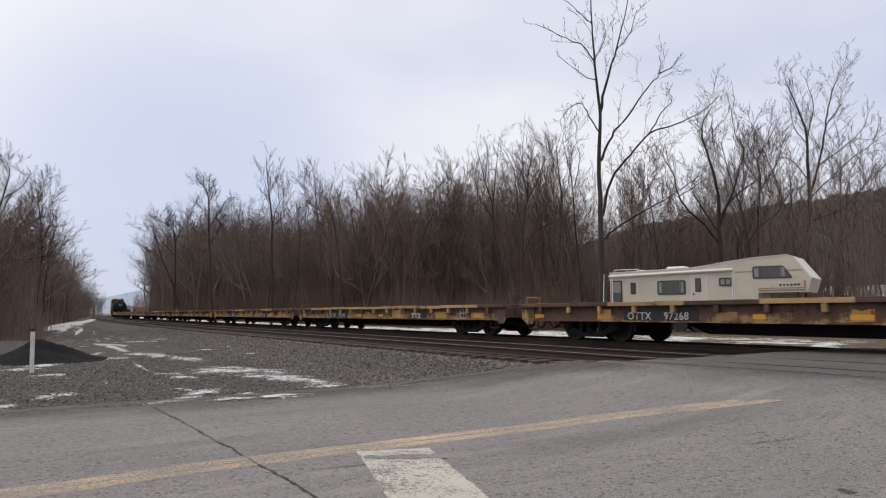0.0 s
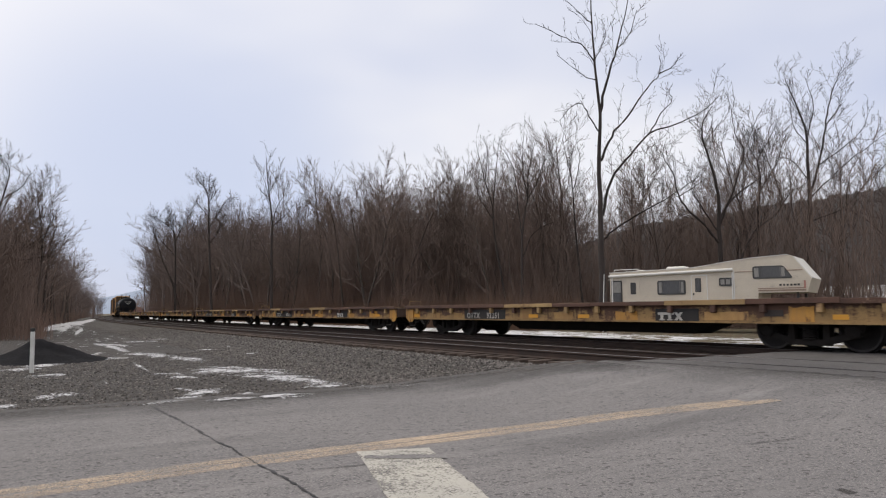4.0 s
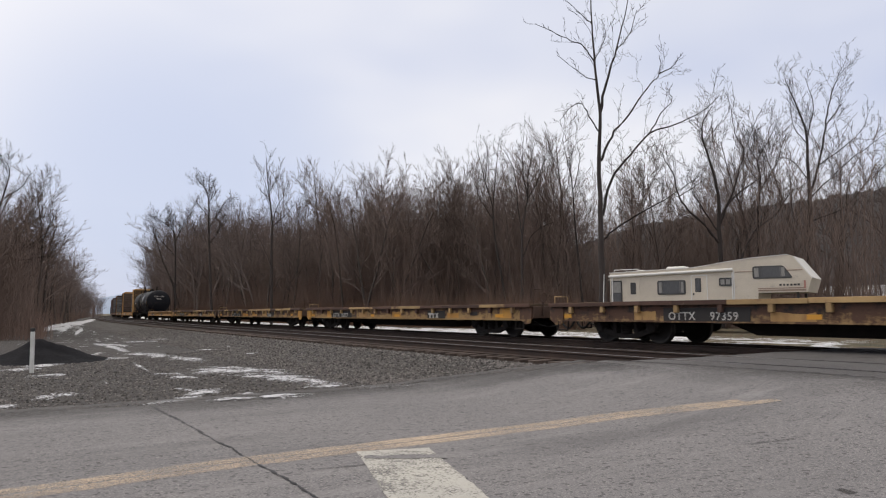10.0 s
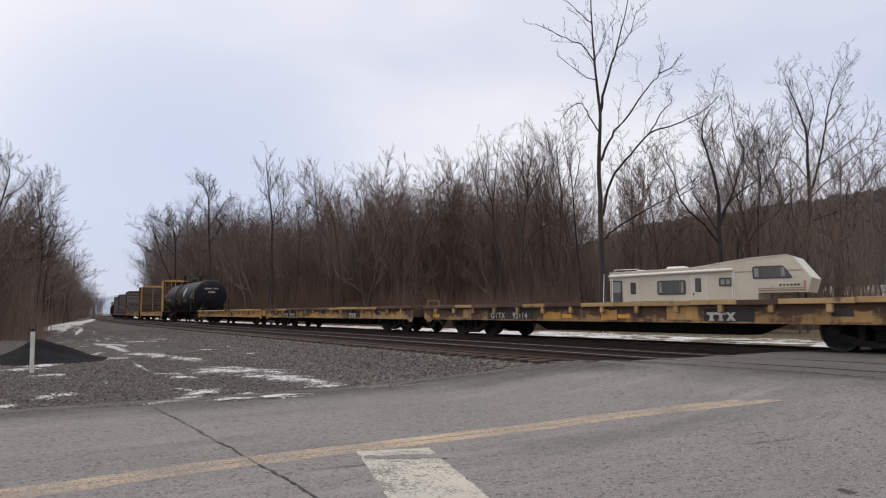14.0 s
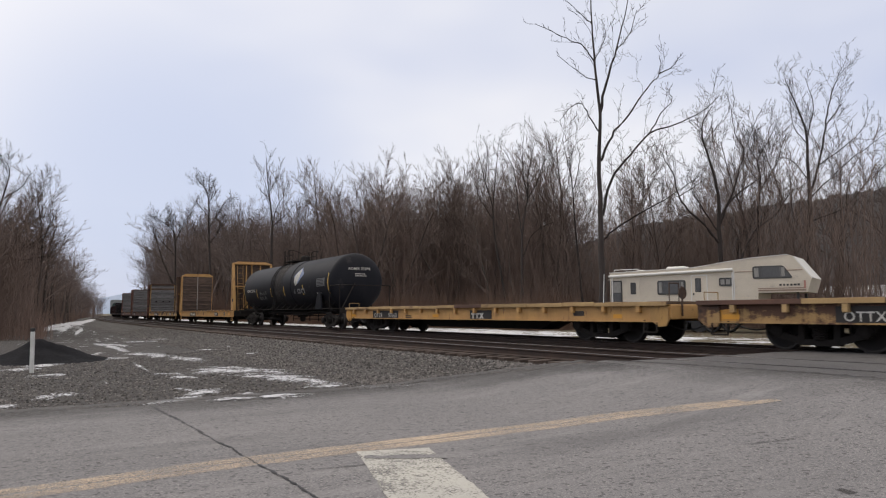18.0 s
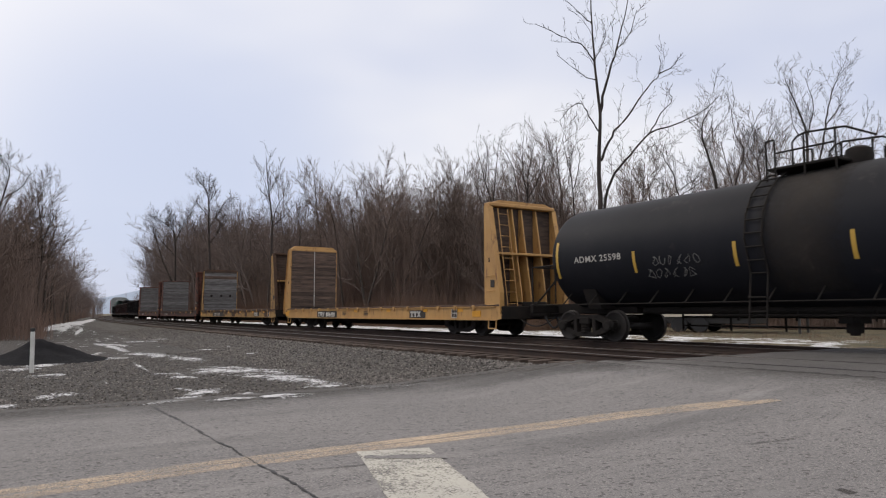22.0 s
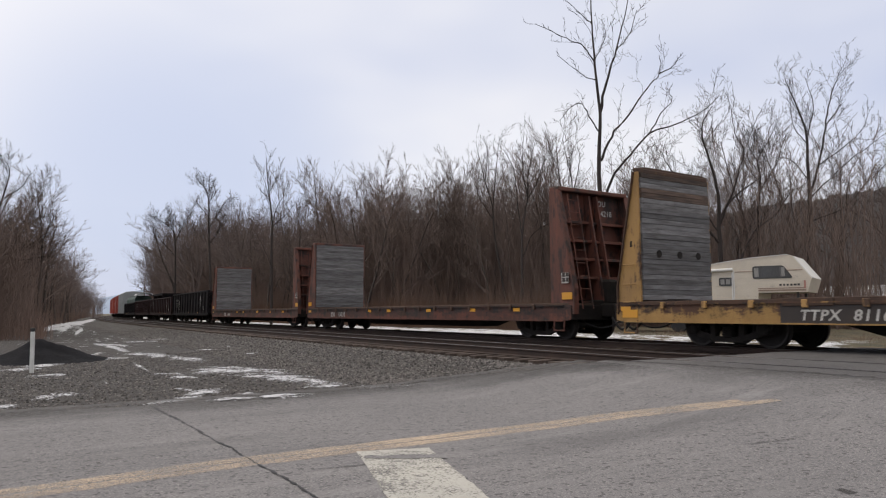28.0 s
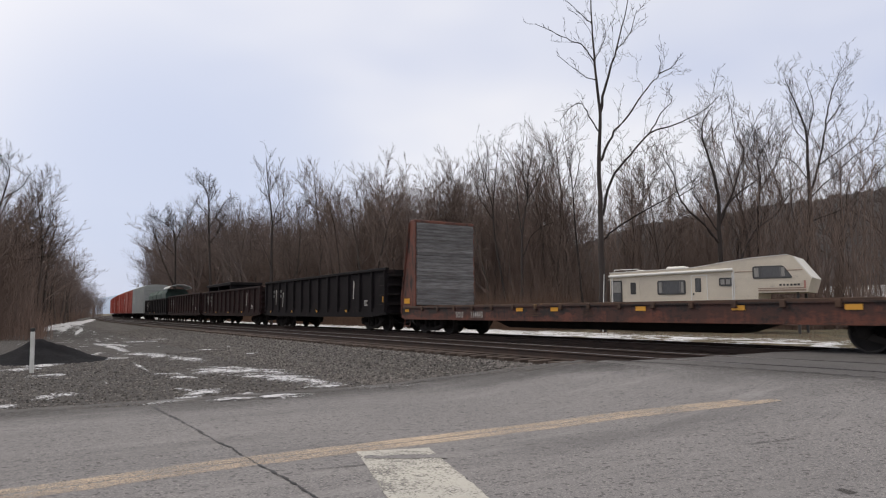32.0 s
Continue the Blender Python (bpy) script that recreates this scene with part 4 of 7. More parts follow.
def brush(name, seed, count, area, heights, material, label, r=0.012, stems=5):
    """Undergrowth: many thin upright stems joined in one piece."""
    rnd = random.Random(seed)
    b = Build()
    for _ in range(count):
        u, w = area(rnd)
        x, y = place(u, w)
        z = land_height(u, w) - 0.05
        h0 = rnd.uniform(*heights)
        for _ in range(stems):
            h = h0 * rnd.uniform(0.5, 1.0)
            a, t = rnd.uniform(0, 6.28), rnd.uniform(0.05, 0.45)
            p = Vector((x + rnd.uniform(-.4, .4), y + rnd.uniform(-.4, .4), z))
            d = Vector((math.cos(a) * t, math.sin(a) * t, 1)).normalized()
            q = p + d * h * 0.55
            e = q + (d + Vector((rnd.uniform(-.3, .3), rnd.uniform(-.3, .3), 0.1))).normalized() * h * 0.45
            f = q + (d + Vector((rnd.uniform(-.8, .8), rnd.uniform(-.8, .8), 0.2))).normalized() * h * 0.35
            k = len(b.v)
            rr = r * (0.6 + h / 4)
            for c, s in ((p, rr), (q, rr * 0.7)):
                b.v += [(c.x + s, c.y, c.z), (c.x - s * .5, c.y + s * .87, c.z), (c.x - s * .5, c.y - s * .87, c.z)]
            b.v += [tuple(e), tuple(f)]
            b.f += [(k, k + 1, k + 4, k + 3), (k + 1, k + 2, k + 5, k + 4), (k + 2, k, k + 3, k + 5),
                    (k + 3, k + 4, k + 6), (k + 4, k + 5, k + 6), (k + 5, k + 3, k + 6), (k + 3, k + 4, k + 7), (k + 4, k + 5, k + 7)]
    me = bpy.data.meshes.new(name)
    me.from_pydata(b.v, [], b.f)
    me.materials.append(material)
    return tagged(new(name, me), label, "undergrowth", kind="stuff")


brush("undergrowth", 1, 5600, lambda r: (lambda u: (u, -(10 if u < -20 else (14 if u < -10 else 20)) - 14 * r.random() ** 1.4))(3 - 175 * r.random() ** 1.2), (1.2, 5.2), BRUSH, "dense brown leafless undergrowth below the trees", 0.011)
brush("undergrowth", 5, 2600, lambda r: (lambda u: (u, -8.6 - 5.0 * r.random()))(-32 - 150 * r.random() ** 1.3), (2.0, 6.5), BRUSH, "high brown brush along the edge of the wood", 0.010)
brush("undergrowth", 2, 2000, lambda r: (lambda u: (u, 13.0 - 4.2 * smooth(-40, -120, u) + 10 * r.random()))(-22 - 200 * r.random() ** 1.5), (1.2, 3.0), BRUSH, "dense brown leafless undergrowth beside the track", 0.014)
brush("dry_grass", 4, 900, lambda r: (22 - 28 * r.random(), -6.5 - 6 * r.random()), (0.08, 0.35), STRAW, "short dry grass round the caravan", 0.005)
brush("dry_grass", 6, 240, lambda r: (12.6 - 4.5 * r.random() ** 2, 13.9 + 1.6 * r.random()), (0.03, 0.10), STRAW, "flattened dry grass at the edge of the road", 0.004)
brush("dry_grass", 3, 4200, lambda r: (lambda u: (u, -(7.0 if u < -14 else 8.5) - 4.0 * r.random()))(-5.5 - 105 * r.random() ** 1.3), (0.8, 2.9), STRAW, "dry straw-coloured grass beyond the railway", 0.011)


# ---------------------------------------------------------------- hills
def ridge(name, label, material, dist, a0, a1, height, n=60, depth=300, fuzz=0.0):
    """A long wooded slope seen from afar, from bearing a0 to a1 (degrees from straight ahead, to the right)."""
    vs = []
    for j, f in enumerate((0, 0.35, 0.7, 1.0, 1.3)):
        for i in range(n + 1):
            a = radians(a0 + (a1 - a0) * i / n)
            d = dist + depth * f
            h = height(a0 + (a1 - a0) * i / n) * (0, 0.42, 0.8, 1.0, 0.8)[j]
            h += (0.03 * height(a0 + (a1 - a0) * i / n) * noise.noise((i * 0.12, j * 2.1, 3.3)) + fuzz * noise.noise((i * 0.9, j * 5.3, 1.7))) if j else 0
            vs.append((d * math.sin(a), d * math.cos(a), h - 2))
    fs = [(j * (n + 1) + i, j * (n + 1) + i + 1, (j + 1) * (n + 1) + i + 1, (j + 1) * (n + 1) + i) for j in range(4) for i in range(n)]
    return tagged(part(name, Build().add(vs, fs), material, None, label, True), category="hill", kind="structure")


ridge("hill", "brown wooded hillside beyond the trees", HILL, 330, -14, 75, lambda a: 16 + 42 * smooth(-6, 0, a) + 30 * smooth(8, 19, a) + 15 * smooth(18, 34, a), 420, 330, 3.0)
# the far ridge carries its haze in its base colour
ridge("mountain", "distant ridge painted the blue of haze", MOUNTAIN, 2600, -50, 0, lambda a: 62 + 55 * smooth(-27.5, -22, a), depth=500)


# ---------------------------------------------------------------- rolling stock: materials
YELLOW = surface("faded_yellow_paint", (0.43, 0.25, 0.08), (0.33, 0.195, 0.075), 1.0, (0.080, 0.044, 0.028), 0.33, 1.5, 0.75, 0, 0.1, 45, stretch=(2.2, 1, 0.7), vary=0.15)
BLACK_PANEL = surface("black_stencil_panel", (0.014, 0.013, 0.014), (0.022, 0.019, 0.018), 3, None, 0, 1, 0.7, 0, 0.05, 40)
YELLOW_CLEAN = surface("yellow_paint", (0.52, 0.30, 0.10), (0.42, 0.235, 0.085), 1.1, (0.16, 0.075, 0.036), 0.15, 2.6, 0.6, 0, 0.08, 45, stretch=(2.4, 1, 0.6))
RUSTY = surface("rust_brown_paint", (0.085, 0.045, 0.028), (0.05, 0.03, 0.022), 2.0, (0.20, 0.12, 0.05), 0.02, 2.4, 0.85, 0, 0.2, 40)
DARK_PANEL = surface("faded_black_panel", (0.028, 0.024, 0.023), (0.045, 0.033, 0.028), 2.0, None, 0, 1, 0.7, 0, 0.1, 40)
ORANGE = plain("orange_reflector", (0.62, 0.30, 0.03), 0.4)
LETTER_CLEAN = surface("clean_white_lettering", (0.80, 0.79, 0.76), (0.66, 0.64, 0.60), 6, None, 0, 1, 0.6, 0, 0, 40)
LETTER = surface("worn_white_lettering", (0.55, 0.54, 0.51), (0.40, 0.38, 0.35), 6, None, 0, 1, 0.7, 0, 0, 40)
SCRAWL = surface("faded_spray_paint", (0.17, 0.17, 0.16), (0.08, 0.08, 0.08), 5, None, 0, 1, 0.8, 0, 0, 40)
UNDER = surface("grimy_black_steel", (0.016, 0.0145, 0.014), (0.024, 0.020, 0.018), 3, None, 0, 1, 0.9, 0, 0.2, 40, gloss=0.2)
WHEEL = surface("grimy_wheel_steel", (0.024, 0.020, 0.019), (0.017, 0.015, 0.0145), 3, None, 0, 1, 0.8, 0.1, 0.2, 40)
TREAD = surface("worn_wheel_tread", (0.045, 0.040, 0.038), (0.032, 0.027, 0.025), 3, None, 0, 1, 0.6, 0.4, 0.02, 40)
DECK_WOOD = surface("weathered_deck_plank", (0.15, 0.095, 0.055), (0.085, 0.058, 0.038), 2, None, 0, 1, 0.9, 0, 0.3, 30, (1, 8, 8), 0.25)
PLANK_GREY = surface("weathered_grey_plank", (0.19, 0.19, 0.195), (0.095, 0.09, 0.09), 1.6, (0.05, 0.042, 0.04), 0.02, 2.5, 0.9, 0, 0.35, 22, (8, 1, 8), 0.34)
PLANK_BROWN = surface("weathered_brown_plank", (0.135, 0.092, 0.070), (0.055, 0.040, 0.034), 1.6, (0.20, 0.16, 0.13), -0.05, 3, 0.9, 0, 0.35, 22, (8, 1, 8), 0.38)
OXIDE = surface("oxide_red_paint", (0.155, 0.052, 0.034), (0.085, 0.034, 0.025), 1.1, (0.030, 0.019, 0.017), 0.38, 2.2, 0.75, 0, 0.12, 45, stretch=(2.4, 1, 0.6), vary=0.1)
TANK_BLACK = surface("black_tank_paint", (0.0125, 0.0135, 0.0180), (0.0175, 0.018, 0.0225), 0.8, (0.034, 0.032, 0.034), 0.02, 0.9, 0.55, 0, 0.03, 45, gloss=0.09)
GON_BLACK = surface("black_gondola_paint", (0.0140, 0.0115, 0.0135), (0.0095, 0.008, 0.0092), 1.4, (0.034, 0.025, 0.024), 0.06, 2.2, 0.75, 0, 0.1, 45, gloss=0.12)
GON_BROWN = surface("dark_brown_gondola_paint", (0.031, 0.0145, 0.0145), (0.019, 0.011, 0.0115), 1.4, (0.048, 0.034, 0.032), 0.05, 2.2, 0.75, 0, 0.1, 45, vary=0.2, gloss=0.15)
RED = surface("red_boxcar_paint", (0.36, 0.052, 0.03), (0.27, 0.045, 0.03), 0.9, (0.12, 0.03, 0.022), -0.03, 1.5, 0.6, 0, 0.06, 45, vary=0.22)
PALE = surface("pale_grey_paint", (0.33, 0.35, 0.35), (0.27, 0.29, 0.29), 0.9, (0.16, 0.14, 0.12), 0.0, 1.5, 0.65, 0, 0.06, 45)
GREEN = surface("dull_green_cover", (0.05, 0.085, 0.075), (0.035, 0.06, 0.055), 1.5, None, 0, 1, 0.8, 0, 0.2, 20)
WHITE_COVER = surface("dirty_white_cover", (0.55, 0.57, 0.58), (0.42, 0.43, 0.44), 1.5, None, 0, 1, 0.8, 0, 0.2, 20)
RUBBER = plain("black_rubber_hose", (0.015, 0.015, 0.016), 0.6)

# ---------------------------------------------------------------- rolling stock: trucks, couplers, lettering
SPINNING, ROLLING = [], []
TYRE = 0.42


def wheelset_meshes():
    b = Build()
    for sgn in (-1, 1):
        prof = [(0.10, 0.66), (0.16, 0.69), (0.33, 0.73), (0.36, 0.69), (TYRE + 0.025, 0.685), (TYRE + 0.025, 0.712), (TYRE, 0.73), (TYRE - 0.004, 0.815), (0.37, 0.815), (0.34, 0.78), (0.17, 0.75), (0.12, 0.81), (0.10, 0.81)]
        b.lathe([(r, sgn * a) for r, a in prof], "y", 28)
    b.lathe([(0.085, -1.05), (0.085, 1.05)], "y", 12)
    me = b.mesh("wheelset", WHEEL, True)
    me.materials.append(TREAD)
    for p in me.polygons:
        c = p.center
        r = math.hypot(c.x, c.z)
        if (r > 0.375 and abs(c.y) > 0.8) or r > TYRE - 0.005:
            p.material_index = 1
    return me


def side_frame_mesh():
    b = Build()
    # frame with two windows: built of bars
    for p, q, h in (((-1.1, 0.45), (-0.45, 0.66), 0.07), ((1.1, 0.45), (0.45, 0.66), 0.07), ((-0.5, 0.67), (0.5, 0.67), 0.06), ((-1.0, 0.38), (-0.36, 0.2), 0.065), ((1.0, 0.38), (0.36, 0.2), 0.065), ((-0.42, 0.18), (0.42, 0.18), 0.06)):
        d = Vector((q[0] - p[0], 0, q[1] - p[1])).normalized()
        u = Vector((-d.z, 0, d.x)) * h
        a, c = Vector((p[0], 0, p[1])), Vector((q[0], 0, q[1]))
        b.add([v + Vector((0, y, 0)) for y in (-0.075, 0.075) for v in (a - u, c - u, c + u, a + u)], [(0, 1, 2, 3), (7, 6, 5, 4), (0, 4, 5, 1), (1, 5, 6, 2), (2, 6, 7, 3), (3, 7, 4, 0)])
    for x in (-0.36, 0.36):
        b.cbox(x - 0.07, x + 0.07, -0.08, 0.08, 0.16, 0.7, 0.015)
    for x in (-0.88, 0.88):
        b.lathe([(0.10, -0.14), (0.15, -0.11), (0.15, 0.09), (0.1, 0.09)], "y", 12, (x, 0, 0.42))
        b.cbox(x - 0.2, x + 0.2, -0.09, 0.09, 0.45, 0.58, 0.02)
    return b.mesh("side_frame", UNDER)


def springs_mesh():
    prof = []
    for k in range(6):
        prof += [(0.13, 0.225 + k * 0.045), (0.155, 0.247 + k * 0.045)]
    return Build().lathe(prof, "z", 10).mesh("spring", UNDER)


WHEELSET, SIDE_FRAME, SPRINGS = wheelset_meshes(), side_frame_mesh(), springs_mesh()
BOLSTER = Build().cbox(-0.2, 0.2, -1.1, 1.1, 0.46, 0.68, 0.03).cbox(-0.3, 0.3, -0.3, 0.3, 0.6, 0.74, 0.03).mesh("truck", UNDER)


def trucks(car, half, spin=True):
    for x in (half, -half):
        t = part("truck", BOLSTER, UNDER, car, m=pose(x, 0, 0))
        for y in (-1.0, 1.0):
            part("side_frame", SIDE_FRAME, UNDER, t, m=pose(0, y, 0))
            part("spring", SPRINGS, UNDER, t, m=pose(0, y, 0))
        for dx in (-0.88, 0.88):
            w = part("wheelset", WHEELSET, WHEEL, t, "grimy steel wheels on an axle", m=pose(dx, 0, TYRE))
            if spin:
                SPINNING.append((w, dx))


COUPLER = Build().cbox(-0.3, 0.42, -0.09, 0.09, 0.76, 0.92, 0.02).cbox(0.3, 0.56, -0.17, 0.14, 0.70, 0.98, 0.04).mesh("coupler", UNDER)


def hose_mesh(name, pts, r):
    b, k = Build(), 6
    for i, p in enumerate(pts):
        d = (pts[min(i + 1, len(pts) - 1)] - pts[max(i - 1, 0)]).normalized()
        u = Vector((0, 1, 0)).cross(d).normalized()
        v = d.cross(u)
        b.v += [tuple(p + (u * math.cos(6.2832 * j / k) + v * math.sin(6.2832 * j / k)) * r) for j in range(k)]
    b.f += [(i * k + j, i * k + (j + 1) % k, (i + 1) * k + (j + 1) % k, (i + 1) * k + j) for i in range(len(pts) - 1) for j in range(k)]
    return b.mesh(name, RUBBER, True)


HOSE = hose_mesh("air_hose", [Vector((0.0 + 0.62 * i / 10, -0.28 + 0.1 * i / 10, 0.66 - 0.40 * math.sin(math.pi * i / 10) ** 0.8 * (0.7 + 0.3 * i / 10))) for i in range(11)], 0.036)
CABLE = hose_mesh("brake_cable", [Vector((-0.9 + 1.5 * i / 10, -0.7 + 0.3 * i / 10, 0.64 - 0.28 * math.sin(math.pi * i / 10))) for i in range(11)], 0.02)


def couplers(car, end):
    """end: distance from the car's centre to the end sill."""
    for sgn in (1, -1):
        m = pose(sgn * end, 0, 0, 0, 0, 0 if sgn > 0 else 180)
        part("coupler", COUPLER, UNDER, car, m=m)
        part("air_hose", HOSE, RUBBER, car, m=m)
        part("brake_cable", CABLE, RUBBER, car, m=m)


TEXTS = {}


def letters(text, size, material, parent, x, y, z, label="", squeeze=1.0, face=0, slant=0.0):
    """White lettering on a car's side (face 0: the side towards -y; 90: the front end)."""
    key = (text, size, squeeze, material.name, slant)
    if key not in TEXTS:
        cu = bpy.data.curves.new("lettering", "FONT")
        cu.body, cu.size, cu.extrude, cu.resolution_u, cu.space_character = text, size, 0.002, 3, 1.12
        cu.offset = size * (0.024 if slant else 0.012)
        tmp = bpy.data.objects.new("lettering", cu)
        me = bpy.data.meshes.new_from_object(tmp)
        bpy.data.objects.remove(tmp)
        me.materials.clear()
        me.materials.append(material)
        for v in me.vertices:
            v.co.x = v.co.x * squeeze + v.co.y * slant
        TEXTS[key] = me
    return part("lettering", TEXTS[key], material, parent, label, m=pose(x, y, z, 90, 0, face))


def bars(name, parent, x, y, z, rows, material, w, h=0.035, gap=0.03, face=0):
    """Unreadable writing as plain bars."""
    b = Build()
    rnd = random.Random(int(abs(x) * 100) + rows)
    for i in range(rows):
        k = w * rnd.uniform(0.6, 1.0)
        b.box(0, k, -0.003, 0.003, -i * (h + gap) - h, -i * (h + gap))
    return part(name, b, material, parent, m=pose(x, y, z, 0, 0, face))


NAME_GREY = plain("faded_grey_lettering", (0.16, 0.16, 0.165), 0.6)


def mark(parent, x, y, z, h, material):
    """The owner's mark as plain slab shapes: two tee-like blocks and a cross-like block."""
    b = Build()
    w = h * 1.35
    for i in range(2):
        o = i * w * 0.92
        b.box(o, o + w * 0.95, -0.003, 0.003, h * 0.68, h)
        b.box(o + w * 0.3, o + w * 0.62, -0.003, 0.003, 0, h * 0.68)
        b.box(o + w * 0.18, o + w * 0.75, -0.003, 0.003, 0, h * 0.16)
    o = 2 * w * 0.95
    b.prism([(o, 0), (o + w * 0.32, 0), (o + w * 0.95, h), (o + w * 0.63, h)], "y", -0.003, 0.003)
    b.prism([(o + w * 0.63, 0), (o + w * 0.95, 0), (o + w * 0.32, h), (o, h)], "y", -0.005, 0.0035)
    return part("owner_mark", b, material, parent, "white owner's mark", m=pose(x, y, z))


def placard(car, x, y, z, w=0.36, h=0.36):
    p = part("data_plate", Build().cbox(0, w, -0.012, 0, 0, h, 0.004), LETTER, car, "white data stencil plate", m=pose(x, y, z))
    b = Build()
    for i in range(2):
        for j in range(2):
            b.box(0.04 + i * w * 0.48, 0.02 + (i + 1) * w * 0.46, -0.017, -0.012, 0.04 + j * h * 0.48, 0.02 + (j + 1) * h * 0.46)
    part("data_field", b, DARK_PANEL, p)


def reflector(car, x, y, z, w=0.3, h=0.11, material=None):
    return part("reflector", Build().box(0, w, -0.004, 0.002, 0, h), material or ORANGE, car, "orange reflector strip", m=pose(x, y, z))


# ---------------------------------------------------------------- flat cars
PATCH_YELLOW = surface("faded_yellow_patch", (0.44, 0.27, 0.10), (0.31, 0.175, 0.07), 1.6, (0.085, 0.046, 0.028), 0.16, 1.9, 0.75, 0, 0.12, 45, stretch=(2.2, 1, 0.7), vary=0.22)
PATCH_ORANGE = surface("orange_yellow_paint", (0.56, 0.28, 0.045), (0.40, 0.21, 0.06), 1.6, (0.12, 0.06, 0.03), 0.16, 2.2, 0.6, 0, 0.1, 45, stretch=(2.2, 1, 0.7), vary=0.1)
EDGE_PALE = surface("chipped_pale_yellow_edge", (0.42, 0.285, 0.13), (0.31, 0.20, 0.095), 1.3, (0.105, 0.052, 0.035), 0.18, 1.3, 0.8, 0, 0.25, 40, vary=0.2)
EDGE_RUST = surface("rusty_deck_edge", (0.115, 0.060, 0.042), (0.070, 0.038, 0.029), 1.3, (0.33, 0.24, 0.16), -0.05, 1.7, 0.85, 0, 0.25, 40, vary=0.25)


def weathered(name, paint_at, rust_at, yellow, rust=(0.085, 0.042, 0.026), grime=(0.026, 0.019, 0.016)):
    """Old paint that rust has eaten from the deck's edge downwards, with runs of rust and scabs of grime."""
    m = surface(name, yellow, tuple(c * 0.72 for c in yellow), 1.6, None, 0, 1, 0.8, 0, 0.2, 45, vary=0.12)
    n, l = m.node_tree.nodes, m.node_tree.links
    p = n["Principled BSDF"]
    col = p.inputs["Base Color"].links[0].from_socket
    tc, info = n.new("ShaderNodeTexCoord"), n.new("ShaderNodeObjectInfo")
    sep = n.new("ShaderNodeSeparateXYZ")
    l.new(tc.outputs["Object"], sep.inputs[0])

    def field(stretch, scale, detail, rough):
        mp = n.new("ShaderNodeMapping")
        mp.inputs["Scale"].default_value = stretch
        l.new(tc.outputs["Object"], mp.inputs[0])
        sh = n.new("ShaderNodeVectorMath")
        sh.operation = "MULTIPLY_ADD"
        l.new(info.outputs["Random"], sh.inputs[0])
        sh.inputs[1].default_value = (61.0, 17.0, 29.0)
        l.new(mp.outputs[0], sh.inputs[2])
        t = n.new("ShaderNodeTexNoise")
        t.inputs["Scale"].default_value, t.inputs["Detail"].default_value, t.inputs["Roughness"].default_value = scale, detail, rough
        l.new(sh.outputs[0], t.inputs["Vector"])
        return t.outputs[0]

    def total(*terms):
        acc = None
        for v, k in terms:
            x = n.new("ShaderNodeMath")
            x.operation = "MULTIPLY_ADD"
            l.new(v, x.inputs[0])
            x.inputs[1].default_value = k
            if acc is None:
                x.inputs[2].default_value = 0.0
            else:
                l.new(acc, x.inputs[2])
            acc = x.outputs[0]
        return acc

    def over(value, lo, hi, base, colour):
        r = n.new("ShaderNodeMapRange")
        r.inputs[1].default_value, r.inputs[2].default_value = lo, hi
        l.new(value, r.inputs[0])
        x = n.new("ShaderNodeMix")
        x.data_type = "RGBA"
        l.new(r.outputs[0], x.inputs[0])
        l.new(base, x.inputs[6])
        x.inputs[7].default_value = (*colour, 1)
        return x.outputs[2]

    high = n.new("ShaderNodeMapRange")
    high.inputs[1].default_value, high.inputs[2].default_value = 0.62, 0.99
    l.new(sep.outputs[2], high.inputs[0])
    eaten = total((field((0.6, 1, 1.6), 1.6, 7, 0.75), 1.0), (field((6.0, 1, 0.5), 1.3, 3, 0.6), 0.35), (high.outputs[0], 0.20))
    col = over(eaten, paint_at, paint_at + 0.10, col, rust)
    scabs = total((field((0.7, 1, 1.3), 2.2, 7, 0.75), 1.0), (field((5.0, 1, 0.7), 2.0, 3, 0.6), 0.25), (high.outputs[0], 0.12))
    col = over(scabs, rust_at, rust_at + 0.12, col, grime)
    l.new(col, p.inputs["Base Color"])
    return m


SIDES = [weathered("rust_eaten_yellow_side", 0.60, 0.70, (0.36, 0.230, 0.10)), weathered("rusty_yellow_side", 0.65, 0.73, (0.37, 0.230, 0.095)), weathered("dirty_yellow_side", 0.70, 0.75, (0.38, 0.240, 0.10))]


